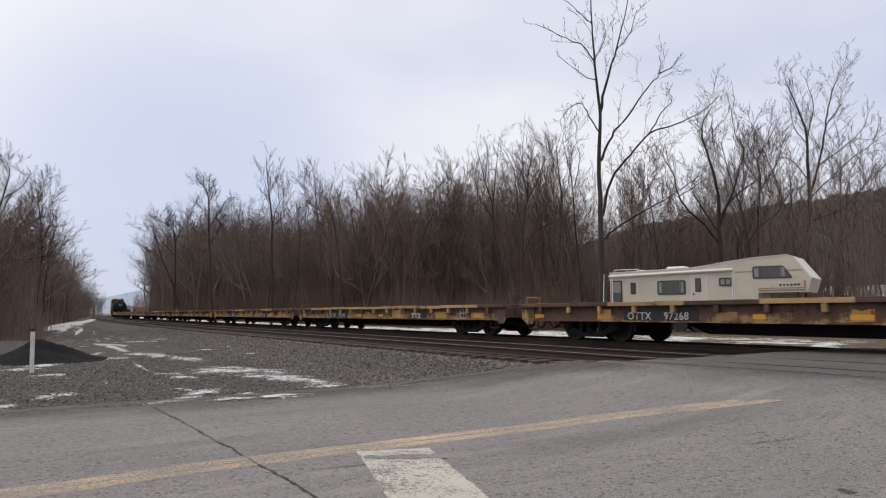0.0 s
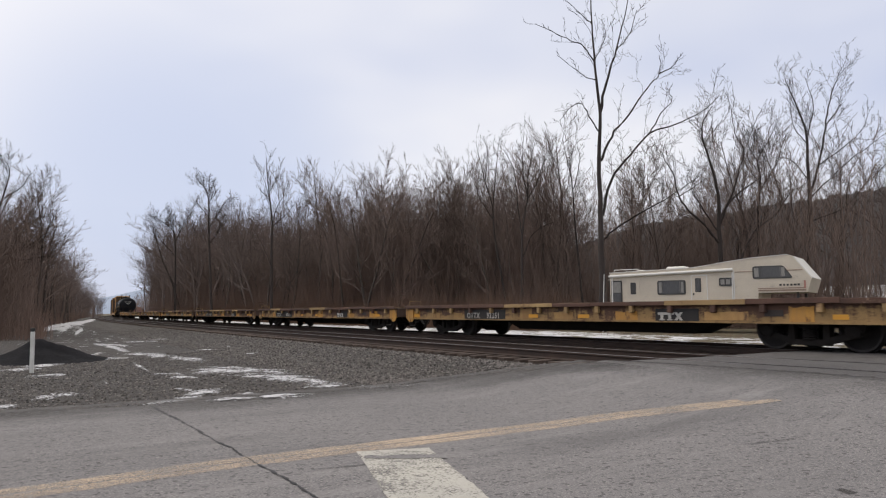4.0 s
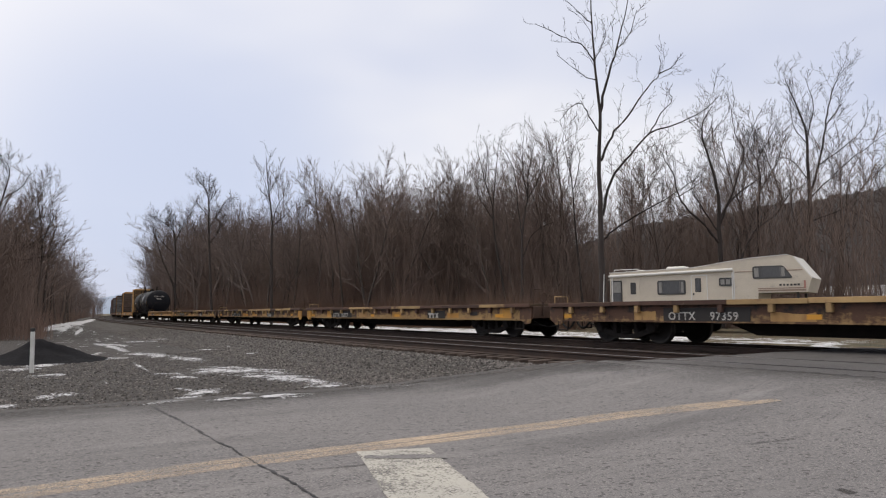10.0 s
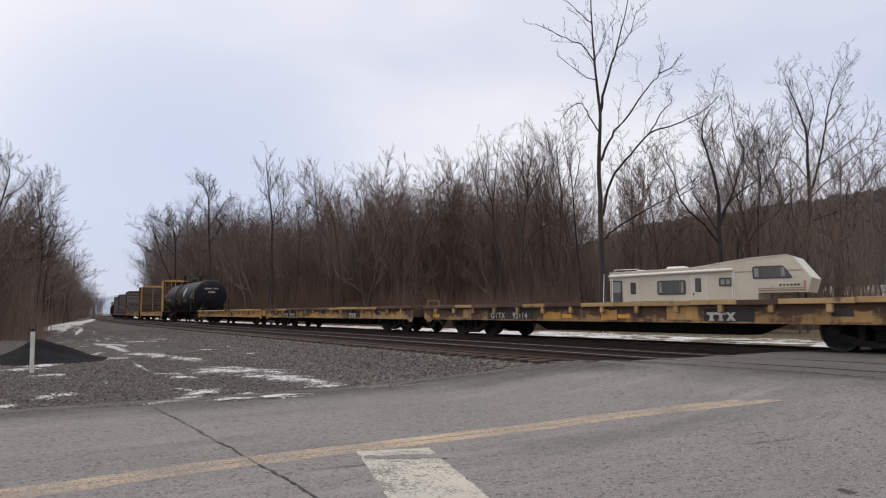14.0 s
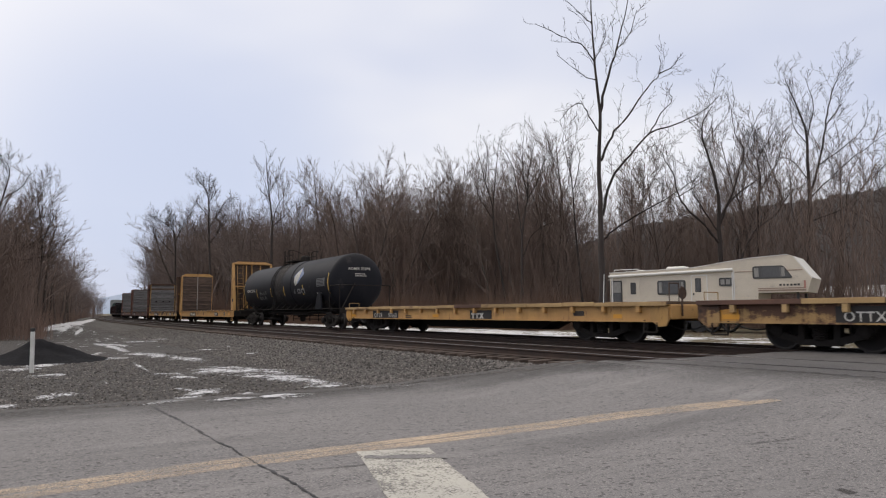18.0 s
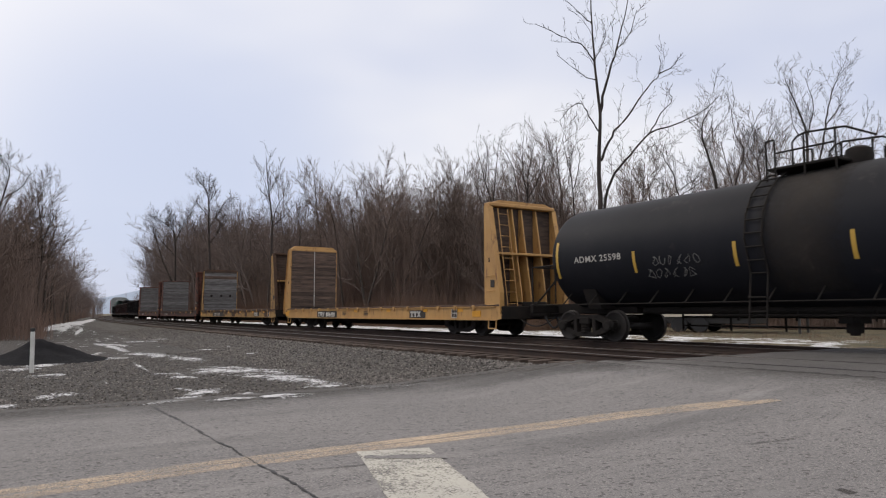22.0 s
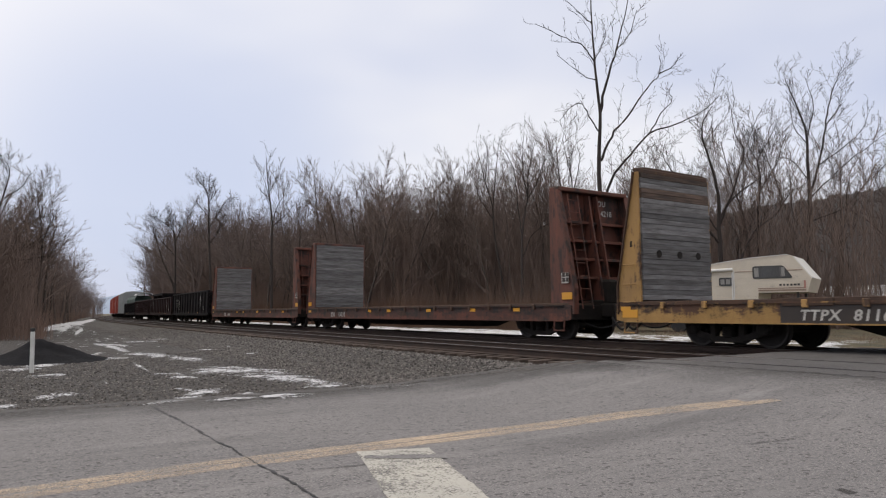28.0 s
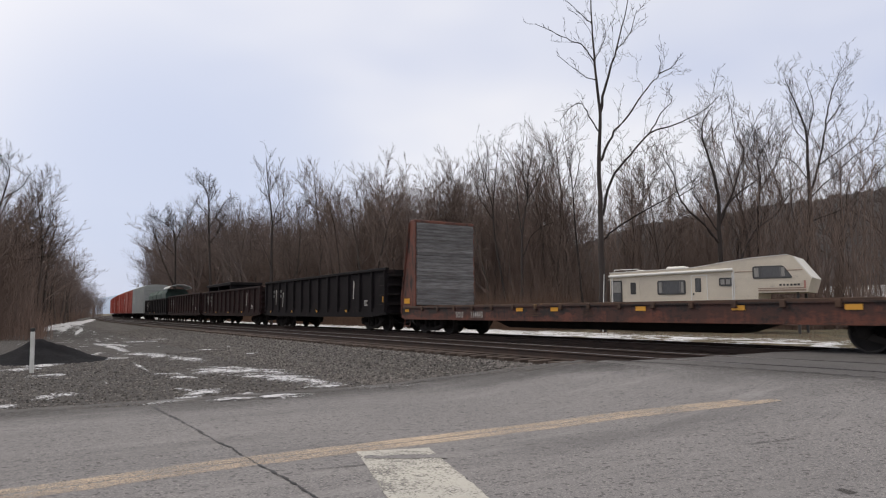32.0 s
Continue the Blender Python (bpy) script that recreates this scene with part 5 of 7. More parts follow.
def flat_car(text, length, seed, clean=False, text_at=-5.3, mark_at=3.15):
    """A sixty-foot flat car with timber deck; its front looks along +x."""
    rnd = random.Random(seed)
    L = length / 2 - 0.42
    y0 = 1.36
    skin = YELLOW_CLEAN if clean else SIDES[(0, 1, 2, 1, 0, 2, 1, 2)[seed % 8]]
    pale = {41: 0.9, 45: 0.55, 46: 0.6, 47: 0.65, 48: 0.75}.get(seed, 0.35)
    car = thing("flat_car", ("faded yellow railway" if clean else "rusty brown and yellow") + " flat car with an empty timber deck", "railway car", "flat cars of the train")
    for sgn in (-1, 1):
        sill = Build()
        sill.prism([(-L, 0.98), (-L, 0.62), (-L + 0.5, 0.55), (L - 0.5, 0.55), (L, 0.62), (L, 0.98)], "y", sgn * (y0 - 0.06), sgn * y0)
        sill.box(-L + 0.3, L - 0.3, sgn * (y0 - 0.02), sgn * (y0 + 0.05), 0.55, 0.58)
        part("side_sill", sill, skin, car)
    for sgn in (-1, 1):
        part("end_sill", Build().cbox(sgn * L - 0.06, sgn * L + 0.06, -y0, y0, 0.62, 0.98, 0.02), skin if clean else RUSTY, car)
    n = int(2 * L / 0.62)
    board = Build().cbox(0.006, 2 * L / n - 0.006, -y0 - 0.09, y0 + 0.09, 0.985, 1.055, 0.008).mesh("deck_board", DECK_WOOD)
    for i in range(n):
        part("deck_board", board, DECK_WOOD, car, m=pose(-L + 2 * L * i / n, 0, rnd.uniform(-0.012, 0.012)))
    # the deck's edge, in lengths that are dented, chipped and repainted one by one
    for sgn in (-1, 1):
        a = -L
        while a < L - 0.3:
            b = min(a + rnd.uniform(0.9, 2.6), L)
            mat = EDGE_PALE if rnd.random() < pale else EDGE_RUST
            if abs(a) > L - 1.8 and not clean:
                mat = EDGE_RUST
            bend = rnd.uniform(-0.012, 0.012)
            part("deck_edge", Build().cbox(a, b - 0.012, sgn * (y0 + 0.10) - 0.014, sgn * (y0 + 0.10) + 0.014, 0.955 + bend, 1.062 + bend + rnd.uniform(-.01, .008), 0.006), mat, car)
            a = b
    part("centre_sill", Build().prism([(-L + 0.5, 0.9), (-L + 0.5, 0.62), (-4.3, 0.60), (-3.4, 0.26), (3.4, 0.26), (4.3, 0.60), (L - 0.5, 0.62), (L - 0.5, 0.9)], "y", -0.38, 0.38), UNDER, car, "black fish-bellied centre sill")
    bearer = Build().cbox(-0.05, 0.05, -y0 + 0.08, y0 - 0.08, 0.62, 0.95, 0.01).mesh("cross_bearer", UNDER)
    for i in range(9):
        part("cross_bearer", bearer, UNDER, car, m=pose(-L + 1.2 + (2 * L - 2.4) * i / 8, 0, 0))
    n = 15
    pocket = Build().cbox(-0.06, 0.06, -0.105, 0.0, 0.02, 0.20, 0.012).mesh("stake_pocket", skin if clean else EDGE_PALE)
    pocket_rust = Build().cbox(-0.06, 0.06, -0.105, 0.0, 0.02, 0.20, 0.012).mesh("stake_pocket", skin if clean else EDGE_RUST)
    for sgn in (-1, 1):
        for i in range(n):
            x = -L + 0.9 + (2 * L - 1.8) * i / (n - 1)
            part("stake_pocket", pocket if rnd.random() < 0.5 + 0.4 * pale else pocket_rust, skin, car, m=pose(x, sgn * (y0 + 0.002), 0.76, 0, 0, 0 if sgn < 0 else 180))
    near = -y0 - 0.004
    xt = text_at + (0.25 if not clean else -0.12)
    taken = [(xt - 0.3, xt + 2.6), (mark_at - 0.2, mark_at + 1.35)]
    # patches of paint that have lasted on the rusty side, each car with its own
    if not clean:
        for face in (-1, 1):
            a = -L + 0.25
            while a < L - 0.5:
                w = rnd.uniform(0.4, 1.1)
                hit = [q for q in taken if face < 0 and a < q[1] and a + w > q[0]]
                if hit:
                    if hit[0][0] - a > 0.45:
                        w = hit[0][0] - a
                    else:
                        a = hit[0][1]
                        continue
                w = min(w, L - 0.1 - a)
                low, high = rnd.uniform(0.0, 0.03), rnd.choice((0.20, 0.24, 0.28, 0.33))
                mat = rnd.choice((PATCH_YELLOW, PATCH_ORANGE))
                if mat is PATCH_ORANGE:
                    w = min(w, 0.75)
                m = pose(a, near, 0.59 + low) if face < 0 else pose(a + w, -near, 0.59 + low, 0, 0, 180)
                # uneven upper edge where the paint has come away
                top = [(w * k / 5, high - (rnd.uniform(0, 0.05) if 0 < k < 5 else 0.01)) for k in range(6)]
                part("paint_patch", Build().prism([(0, 0), (w, 0)] + top[::-1], "y", -0.002, 0.002), mat, car, m=m)
                a += w + rnd.choice((0.9, 1.6, 2.4, 3.2))
    part("number_panel", Build().box(0, 2.75 if seed == 43 else 2.3, -0.004, 0.002, 0, 0.31), BLACK_PANEL, car, "black number panel", m=pose(xt - 0.15, near - 0.001, 0.585))
    a, b = text.split()
    letters(a, 0.26, LETTER, car, xt, near - 0.008, 0.615, "white reporting mark")
    letters(b, 0.26, LETTER, car, xt + (1.6 if seed == 43 else 1.0 if seed == 45 else 1.3 if clean else 1.15), near - 0.008, 0.615, "white car number")
    part("mark_panel", Build().box(0, 1.25, -0.004, 0.002, 0, 0.29), BLACK_PANEL, car, "black panel", m=pose(mark_at - 0.05, near - 0.001, 0.585))
    mark(car, mark_at + 0.03, near - 0.008, 0.60, 0.19, LETTER)
    for x in (-L + 0.55, -L + 7.6, 0.4, L - 1.9):
        if not any(q[0] < x + 0.4 and x < q[1] for q in taken):
            reflector(car, x + rnd.uniform(-.1, .1), near - 0.004, 0.64, rnd.choice((0.3, 0.42)), 0.10)
    if seed == 41:
        placard(car, L - 2.6, near - 0.002, 0.59, 0.34, 0.34)
    part("data_panel", Build().box(0, 0.42, -0.004, 0.002, 0, 0.13), DARK_PANEL, car, "small dark data panel", m=pose(L - 3.3, near - 0.002, 0.70))
    bars("small_print", car, -L + 5.6, near - 0.006, 0.70, 3, DARK_PANEL, 0.5)
    # hand brake, corner irons and torn end plates
    iron = Build()
    iron.pipe([(L + 0.09, -1.0, 0.70), (L + 0.09, -1.0, 1.42)], 0.025)
    iron.pipe([(L - 0.12, -1.2, 1.05), (L - 0.12, -1.2, 1.5), (L - 0.12, -0.85, 1.5), (L - 0.12, -0.85, 1.05)], 0.014)
    iron.lathe([(0.14, -0.012), (0.15, 0), (0.14, 0.012), (0.12, 0.0)], "x", 14, (L + 0.11, -1.0, 1.25))
    part("hand_brake", iron, RUSTY, car, "rusty hand brake wheel")
    for sgn in (-1, 1):
        e = Build().prism([(-0.55, 0.60), (-0.30, 0.44), (-0.08, 0.46), (0, 0.60), (0, 0.93), (-0.55, 0.93)], "y", -0.02, 0.02)
        part("corner_iron", e, PATCH_ORANGE if (seed + sgn) % 3 == 2 else (YELLOW if clean else SIDES[1]), car, "battered corner plate", m=pose(sgn * L, near - 0.02, 0, 0, 0, 0) if sgn > 0 else pose(-L + 0.55, near - 0.02, 0))
    for x, sg in ((-L + 0.35, -1), (L - 0.75, -1), (-L + 0.35, 1), (L - 0.75, 1)):
        part("sill_step", Build().pipe([(x, sg * 1.38, 0.6), (x, sg * 1.42, 0.3), (x + 0.4, sg * 1.42, 0.3), (x + 0.4, sg * 1.38, 0.6)], 0.022), UNDER, car)
    grab = Build().pipe([(-L + 0.1, -1.3, 1.03), (-L + 0.1, -1.3, 1.25), (-L + 0.1, -0.8, 1.25), (-L + 0.1, -0.8, 1.03)], 0.012)
    part("grab_iron", grab, EDGE_PALE, car)
    trucks(car, L - 2.55)
    couplers(car, L)
    return car


# ---------------------------------------------------------------- bulkhead flat cars
SIDE_OXIDE = weathered("rusted_oxide_side", 0.64, 0.66, (0.155, 0.052, 0.034), (0.060, 0.026, 0.020), (0.022, 0.016, 0.015))
SIDE_STAINED = weathered("stained_yellow_side", 0.74, 0.73, (0.42, 0.25, 0.085))


def bulkhead(car, x, out, frame_mat, plank_mat, cap_mat, top=4.36, planks=25, lean=1.25, head_depth=0.36, text=None, cap=0.0, strap=False, holes=False, peak=True):
    """A bulkhead at x with its planked face turned inwards; out: +1 or -1, the way its framing stands."""
    y0 = 1.38
    red = frame_mat == OXIDE
    head = part("bulkhead", Build().cbox(min(x + out * 0.07, x + out * 0.12), max(x + out * 0.07, x + out * 0.12), -y0, y0, 1.0, top, 0.01), frame_mat if frame_mat == OXIDE else PLANK_BROWN, car, "tall bulkhead with a planked face")
    for y in (-y0, y0):
        g = Build()
        g.prism([(x, 0.75), (x + out * lean, 0.75), (x + out * lean, 1.45), (x + out * head_depth, top), (x, top)], "y", y - 0.03, y + 0.03)
        part("gusset", g, frame_mat, head, "tapered side plate")
        if y < 0 and not red:
            rivets = Build()
            for k in range(36):
                rivets.cbox(x + out * 0.06 - 0.014, x + out * 0.06 + 0.014, y - 0.04, y - 0.03, 1.0 + k * 0.092, 1.028 + k * 0.092, 0.004)
            part("rivet_row", rivets, frame_mat, head)
            for z in (1.05, 1.5, 2.0):
                part("side_step", Build().pipe([(x + out * 0.18, y - 0.03, z), (x + out * 0.18, y - 0.09, z), (x + out * 0.55, y - 0.09, z), (x + out * 0.55, y - 0.03, z)], 0.012), frame_mat, head)
            part("slot", Build().cbox(x + out * 0.27 - 0.035, x + out * 0.27 + 0.035, y - 0.034, y - 0.028, 2.45, 2.6, 0.003), UNDER, head, "dark slot in the plate")
        e = Build()
        for p, q in (((x + out * lean, 1.45), (x + out * head_depth, top)), ((x + out * lean, 0.75), (x + out * lean, 1.45))):
            e.prism([p, q, (q[0] + out * 0.03, q[1]), (p[0] + out * 0.03, p[1])], "y", y - 0.09, y + 0.09)
        part("gusset_flange", e, frame_mat if peak else RUSTY, head)
    for y in (-0.12, 0.22) if red else (-0.42, -0.02, 0.62):
        r = Build()
        r.prism([(x + out * 0.12, 1.0), (x + out * (lean * 0.85), 1.05), (x + out * (lean * 0.85), 1.3), (x + out * (head_depth - 0.05), top - 0.05), (x + out * 0.12, top - 0.05)], "y", y - 0.025, y + 0.025)
        part("column", r, frame_mat, head)
    b = Build()
    b.cbox(min(x, x + out * (head_depth + 0.06)), max(x, x + out * (head_depth + 0.06)), -y0 - 0.03, y0 + 0.03, top - 0.02, top + 0.10, 0.02)
    if peak and not red:
        b.prism([(-y0 * 0.92, top + 0.10), (y0 * 0.92, top + 0.10), (y0 * 0.72, top + 0.20), (-y0 * 0.72, top + 0.20)], "x", x + out * 0.03, x + out * (head_depth + 0.02))
    part("top_beam", b, cap_mat, head)
    for z in (1.75, 2.3, 2.85, 3.42) if red else (2.7,):
        b = Build()
        xm = x + out * (head_depth + (lean - head_depth) * (top - z) / (top - 1.3) - (0.24 if red else 0))
        b.cbox(min(x + out * 0.12, xm), max(x + out * 0.12, xm), -y0 + 0.03, y0 - 0.03, z, z + 0.08, 0.01)
        part("cross_beam", b, frame_mat, head)
    if red:
        part("brake_gear", Build().cbox(min(x + out * 0.5, x + out * (lean + 0.05)), max(x + out * 0.5, x + out * (lean + 0.05)), -0.12, 0.3, 1.0, 1.75, 0.08), UNDER, head, "black brake housing")
    if cap:
        part("load_cap", Build().prism([(-y0 + 0.02, top + 0.1), (y0 - 0.02, top + 0.1), (y0 - 0.25, top + 0.1 + cap), (-y0 + 0.25, top + 0.1 + cap)], "x", x + out * 0.02, x + out * 0.3), cap_mat, head, "thin sloped top")
    lad = Build()
    for y in (-1.12, -0.72):
        lad.tube((x + out * (lean + 0.02), y, 0.9), (x + out * (head_depth + 0.09), y, top - 0.1), 0.016, sides=6)
    for i in range(9):
        f = (i + 0.5) / 9
        lad.tube((x + out * (lean + 0.02 + (head_depth + 0.07 - lean) * f), -1.12, 0.9 + (top - 1.0) * f), (x + out * (lean + 0.02 + (head_depth + 0.07 - lean) * f), -0.72, 0.9 + (top - 1.0) * f), 0.012, sides=6)
    part("ladder", lad, frame_mat if peak else RUSTY, head)
    rnd = random.Random(int(abs(x) * 31))
    h = (top - 1.12) / planks
    for i in range(planks):
        o = rnd.uniform(0, 0.02)
        pm = Build().cbox(min(x - out * (0.06 - o), x + out * 0.065), max(x - out * (0.06 - o), x + out * 0.065), -y0 + 0.03 + rnd.uniform(-.01, .02), y0 - 0.03 + rnd.uniform(-.02, .01), 1.1 + h * i + 0.002, 1.1 + h * (i + 1) - 0.003, 0.006)
        part("plank", pm, PLANK_BROWN if holes and i in (planks - 1, planks - 4, planks - 5) else plank_mat, head)
    if strap:
        part("strap", Build().box(x - out * 0.075 - 0.004, x - out * 0.075 + 0.004, -0.02, 0.02, 1.1, top), LETTER, head, "pale strap over the planks")
    if holes:
        for y in (-0.75, 0.05, 0.8):
            part("hand_hole", Build().lathe([(0.10, -0.004), (0.10, 0.004)], "x", 10, (x - out * 0.066, y, 2.28)), UNDER, head, "dark hole in the planks")
    if text:
        for i, row in enumerate(text):
            letters(row, 0.24, LETTER, head, x + out * 0.135, 0.30, top - 0.32 - 0.30 * i, "white stencilled number", 0.9, 90 if out > 0 else -90)
    return head


def bulkhead_flat(text, L, front_in, rear_in, skin, plank_mats, number_panel, label, seed, mark_at=None, cap=0.0, deep=0.98, front_text=None, black_mid=None, patches=None, lean=0.88, head_depth=0.30, text_at=-6.0, truck=7.25):
    rnd = random.Random(seed)
    half_in = min(front_in, rear_in)
    y0 = 1.42
    E, L = L, min(L, half_in + lean + 0.06)
    flank = SIDE_OXIDE if skin == OXIDE else SIDE_STAINED if seed == 4 else skin
    car = thing("bulkhead_flat_car", label, "railway car", "bulkhead flat cars of the train")
    for sgn in (-1, 1):
        s = Build().prism([(-L, 1.0), (-L, 0.60), (-L + 0.4, 0.54), (L - 0.4, 0.54), (L, 0.60), (L, 1.0)], "y", sgn * (y0 - 0.06), sgn * y0)
        s.box(-L + 0.3, L - 0.3, sgn * (y0 - 0.02), sgn * (y0 + 0.04), 0.54, 0.57)
        s.box(-L + 0.3, L - 0.3, sgn * (y0 - 0.02), sgn * (y0 + 0.04), 0.97, 1.0)
        part("side_sill", s, flank, car)
    part("deck", Build().cbox(-L + 0.1, L - 0.1, -y0, y0, 0.99, 1.06, 0.01), RUSTY, car, "rusty deck")
    for sgn in (-1, 1):
        e = Build().cbox(sgn * L - 0.05, sgn * L + 0.05, -y0, y0, 0.58, 1.0, 0.02)
        e.cbox(min(sgn * L, sgn * (L - 0.9)), max(sgn * L, sgn * (L - 0.9)), -0.5, 0.5, 0.95, 1.15, 0.03)
        part("end_sill", e, UNDER, car)
        part("draft_gear", Build().cbox(min(sgn * L, sgn * (E + 0.5)), max(sgn * L, sgn * (E + 0.5)), -0.3, 0.3, 0.66, 1.05, 0.04), UNDER, car)
    belly = Build().prism([(-L + 0.4, 0.95), (-L + 0.4, 0.62), (-5.2, 0.58), (-4.2, 0.30), (4.2, 0.30), (5.2, 0.58), (L - 0.4, 0.62), (L - 0.4, 0.95)], "y", -0.45, 0.45)
    for i in range(9):
        x = -L + 1.2 + (2 * L - 2.4) * i / 8
        belly.cbox(x - 0.05, x + 0.05, -y0 + 0.08, y0 - 0.08, 0.6, 0.95, 0.01)
    part("centre_sill", belly, UNDER, car, "black centre sill")
    pocket = Build().cbox(-0.06, 0.06, -0.06, 0.0, 0.0, 0.16, 0.01).mesh("stake_pocket", RUSTY if skin == OXIDE else skin)
    n = 16
    for i in range(n):
        x = -half_in + 0.6 + (2 * half_in - 1.2) * i / (n - 1)
        for sgn in (-1, 1):
            part("stake_pocket", pocket, skin, car, m=pose(x, sgn * (y0 + 0.002), 0.88, 0, 0, 0 if sgn < 0 else 180))
    near = -y0 - 0.006
    if patches:
        a = -half_in + 4.5
        while a < half_in - 1:
            w = rnd.uniform(0.3, 0.9)
            part("rust_patch", Build().box(0, w, -0.001, 0.003, 0, rnd.uniform(0.15, 0.38)), patches, car, m=pose(a, near + 0.001, 0.58))
            a += w + rnd.uniform(1.4, 3.0)
    if black_mid:
        part("black_panel", Build().box(0, black_mid[1] - black_mid[0], -0.003, 0.002, 0, 0.43), DARK_PANEL, car, "black side panel", m=pose(black_mid[0], near, 0.56))
    xt = text_at
    if number_panel:
        part("number_panel", Build().box(0, 2.5, -0.004, 0.002, 0, 0.32), BLACK_PANEL, car, "black number panel", m=pose(xt - 0.12, near - 0.001, 0.575))
    a, b = text.split()
    wide, step, slant = (0.76, 0.9, 0.0) if skin == OXIDE else (1.04, 1.03, 0.2)
    ink = LETTER_CLEAN if number_panel else LETTER
    letters(a, 0.29, ink, car, xt, near - 0.008, 0.63, "white reporting mark", wide, 0, slant)
    letters(b, 0.29, ink, car, xt + step, near - 0.008, 0.63, "white car number", wide * (1.08 if number_panel else 1), 0, slant)
    if mark_at is not None:
        part("mark_panel", Build().box(0, 1.22, -0.004, 0.002, 0, 0.29), DARK_PANEL, car, "black panel", m=pose(mark_at + 0.1, near - 0.001, 0.60))
        mark(car, mark_at + 0.17, near - 0.008, 0.64, 0.21, LETTER)
    for x in (-half_in - 0.75, -half_in + 3.9, -half_in + 6.3, -1.0, 2.2, half_in - 4.0, half_in - 1.6):
        if not xt - 0.4 < x < xt + 3.0:
            reflector(car, x, near - 0.005, 0.83, 0.32, 0.11)
    bars("small_print", car, -half_in + 6.9, near - 0.006, 0.86, 3, RUSTY if skin == OXIDE else DARK_PANEL, 0.55)
    bars("small_print", car, -half_in + 9.2, near - 0.006, 0.86, 3, RUSTY if skin == OXIDE else DARK_PANEL, 0.55)
    if skin != OXIDE:
        placard(car, half_in - (0.62 if seed == 4 else 2.0), near - 0.002, 0.60, 0.36, 0.32)
    worn = seed == 4
    bulkhead(car, front_in, 1, skin, plank_mats[0], RUSTY if worn else skin, text=front_text, lean=lean, head_depth=head_depth, peak=not worn)
    bulkhead(car, -rear_in, -1, skin, plank_mats[1], RUSTY if worn else skin, cap=cap, strap=seed == 3, holes=worn, lean=0.72 if worn else lean, head_depth=0.10 if worn else head_depth, peak=not worn)
    if worn:
        part("edge_post", Build().cbox(front_in - 0.30, front_in - 0.02, -1.37, -1.33, 1.06, 4.3, 0.008), skin, car, "narrow yellow post beside the bulkhead")
        for k in range(9):
            part("post_rib", Build().cbox(front_in - 0.32, front_in, -1.47, -1.37, 1.2 + k * 0.37, 1.225 + k * 0.37, 0.006), RUSTY, car)
        for k in range(14):
            a = -5.7 + k * 1.06
            part("deck_edge", Build().cbox(a, a + 1.04 + rnd.uniform(-0.05, 0.01), -y0 - 0.035, -y0 + 0.02, 0.92 + rnd.uniform(-0.02, 0.02), 1.075, 0.012), RUSTY, car, "dark rusted deck edge")
    for sgn, x in ((1, front_in + 0.5), (-1, -rear_in - 0.8)):
        if skin == OXIDE:
            placard(car, x, -1.435, 1.62, 0.3, 0.3) if sgn > 0 else None
            reflector(car, x, -1.435, 1.16, 0.42, 0.2)
        else:
            part("data_plate", Build().cbox(0, 0.22, -0.01, 0, 0, 0.24, 0.004), DARK_PANEL, car, "small dark data plate", m=pose(x - 0.15, -1.415, 1.62)) if sgn > 0 else None
            reflector(car, x - 1.2 if sgn > 0 else x + 0.2, near - 0.006, 0.66, 0.5, 0.2)
    for x in (-L + 0.3, L - 0.7):
        part("sill_step", Build().pipe([(x, -1.42, 0.6), (x, -1.44, 0.28), (x + 0.42, -1.44, 0.28), (x + 0.42, -1.42, 0.6)], 0.022), skin, car)
    trucks(car, truck)
    couplers(car, E + 0.45)
    return car


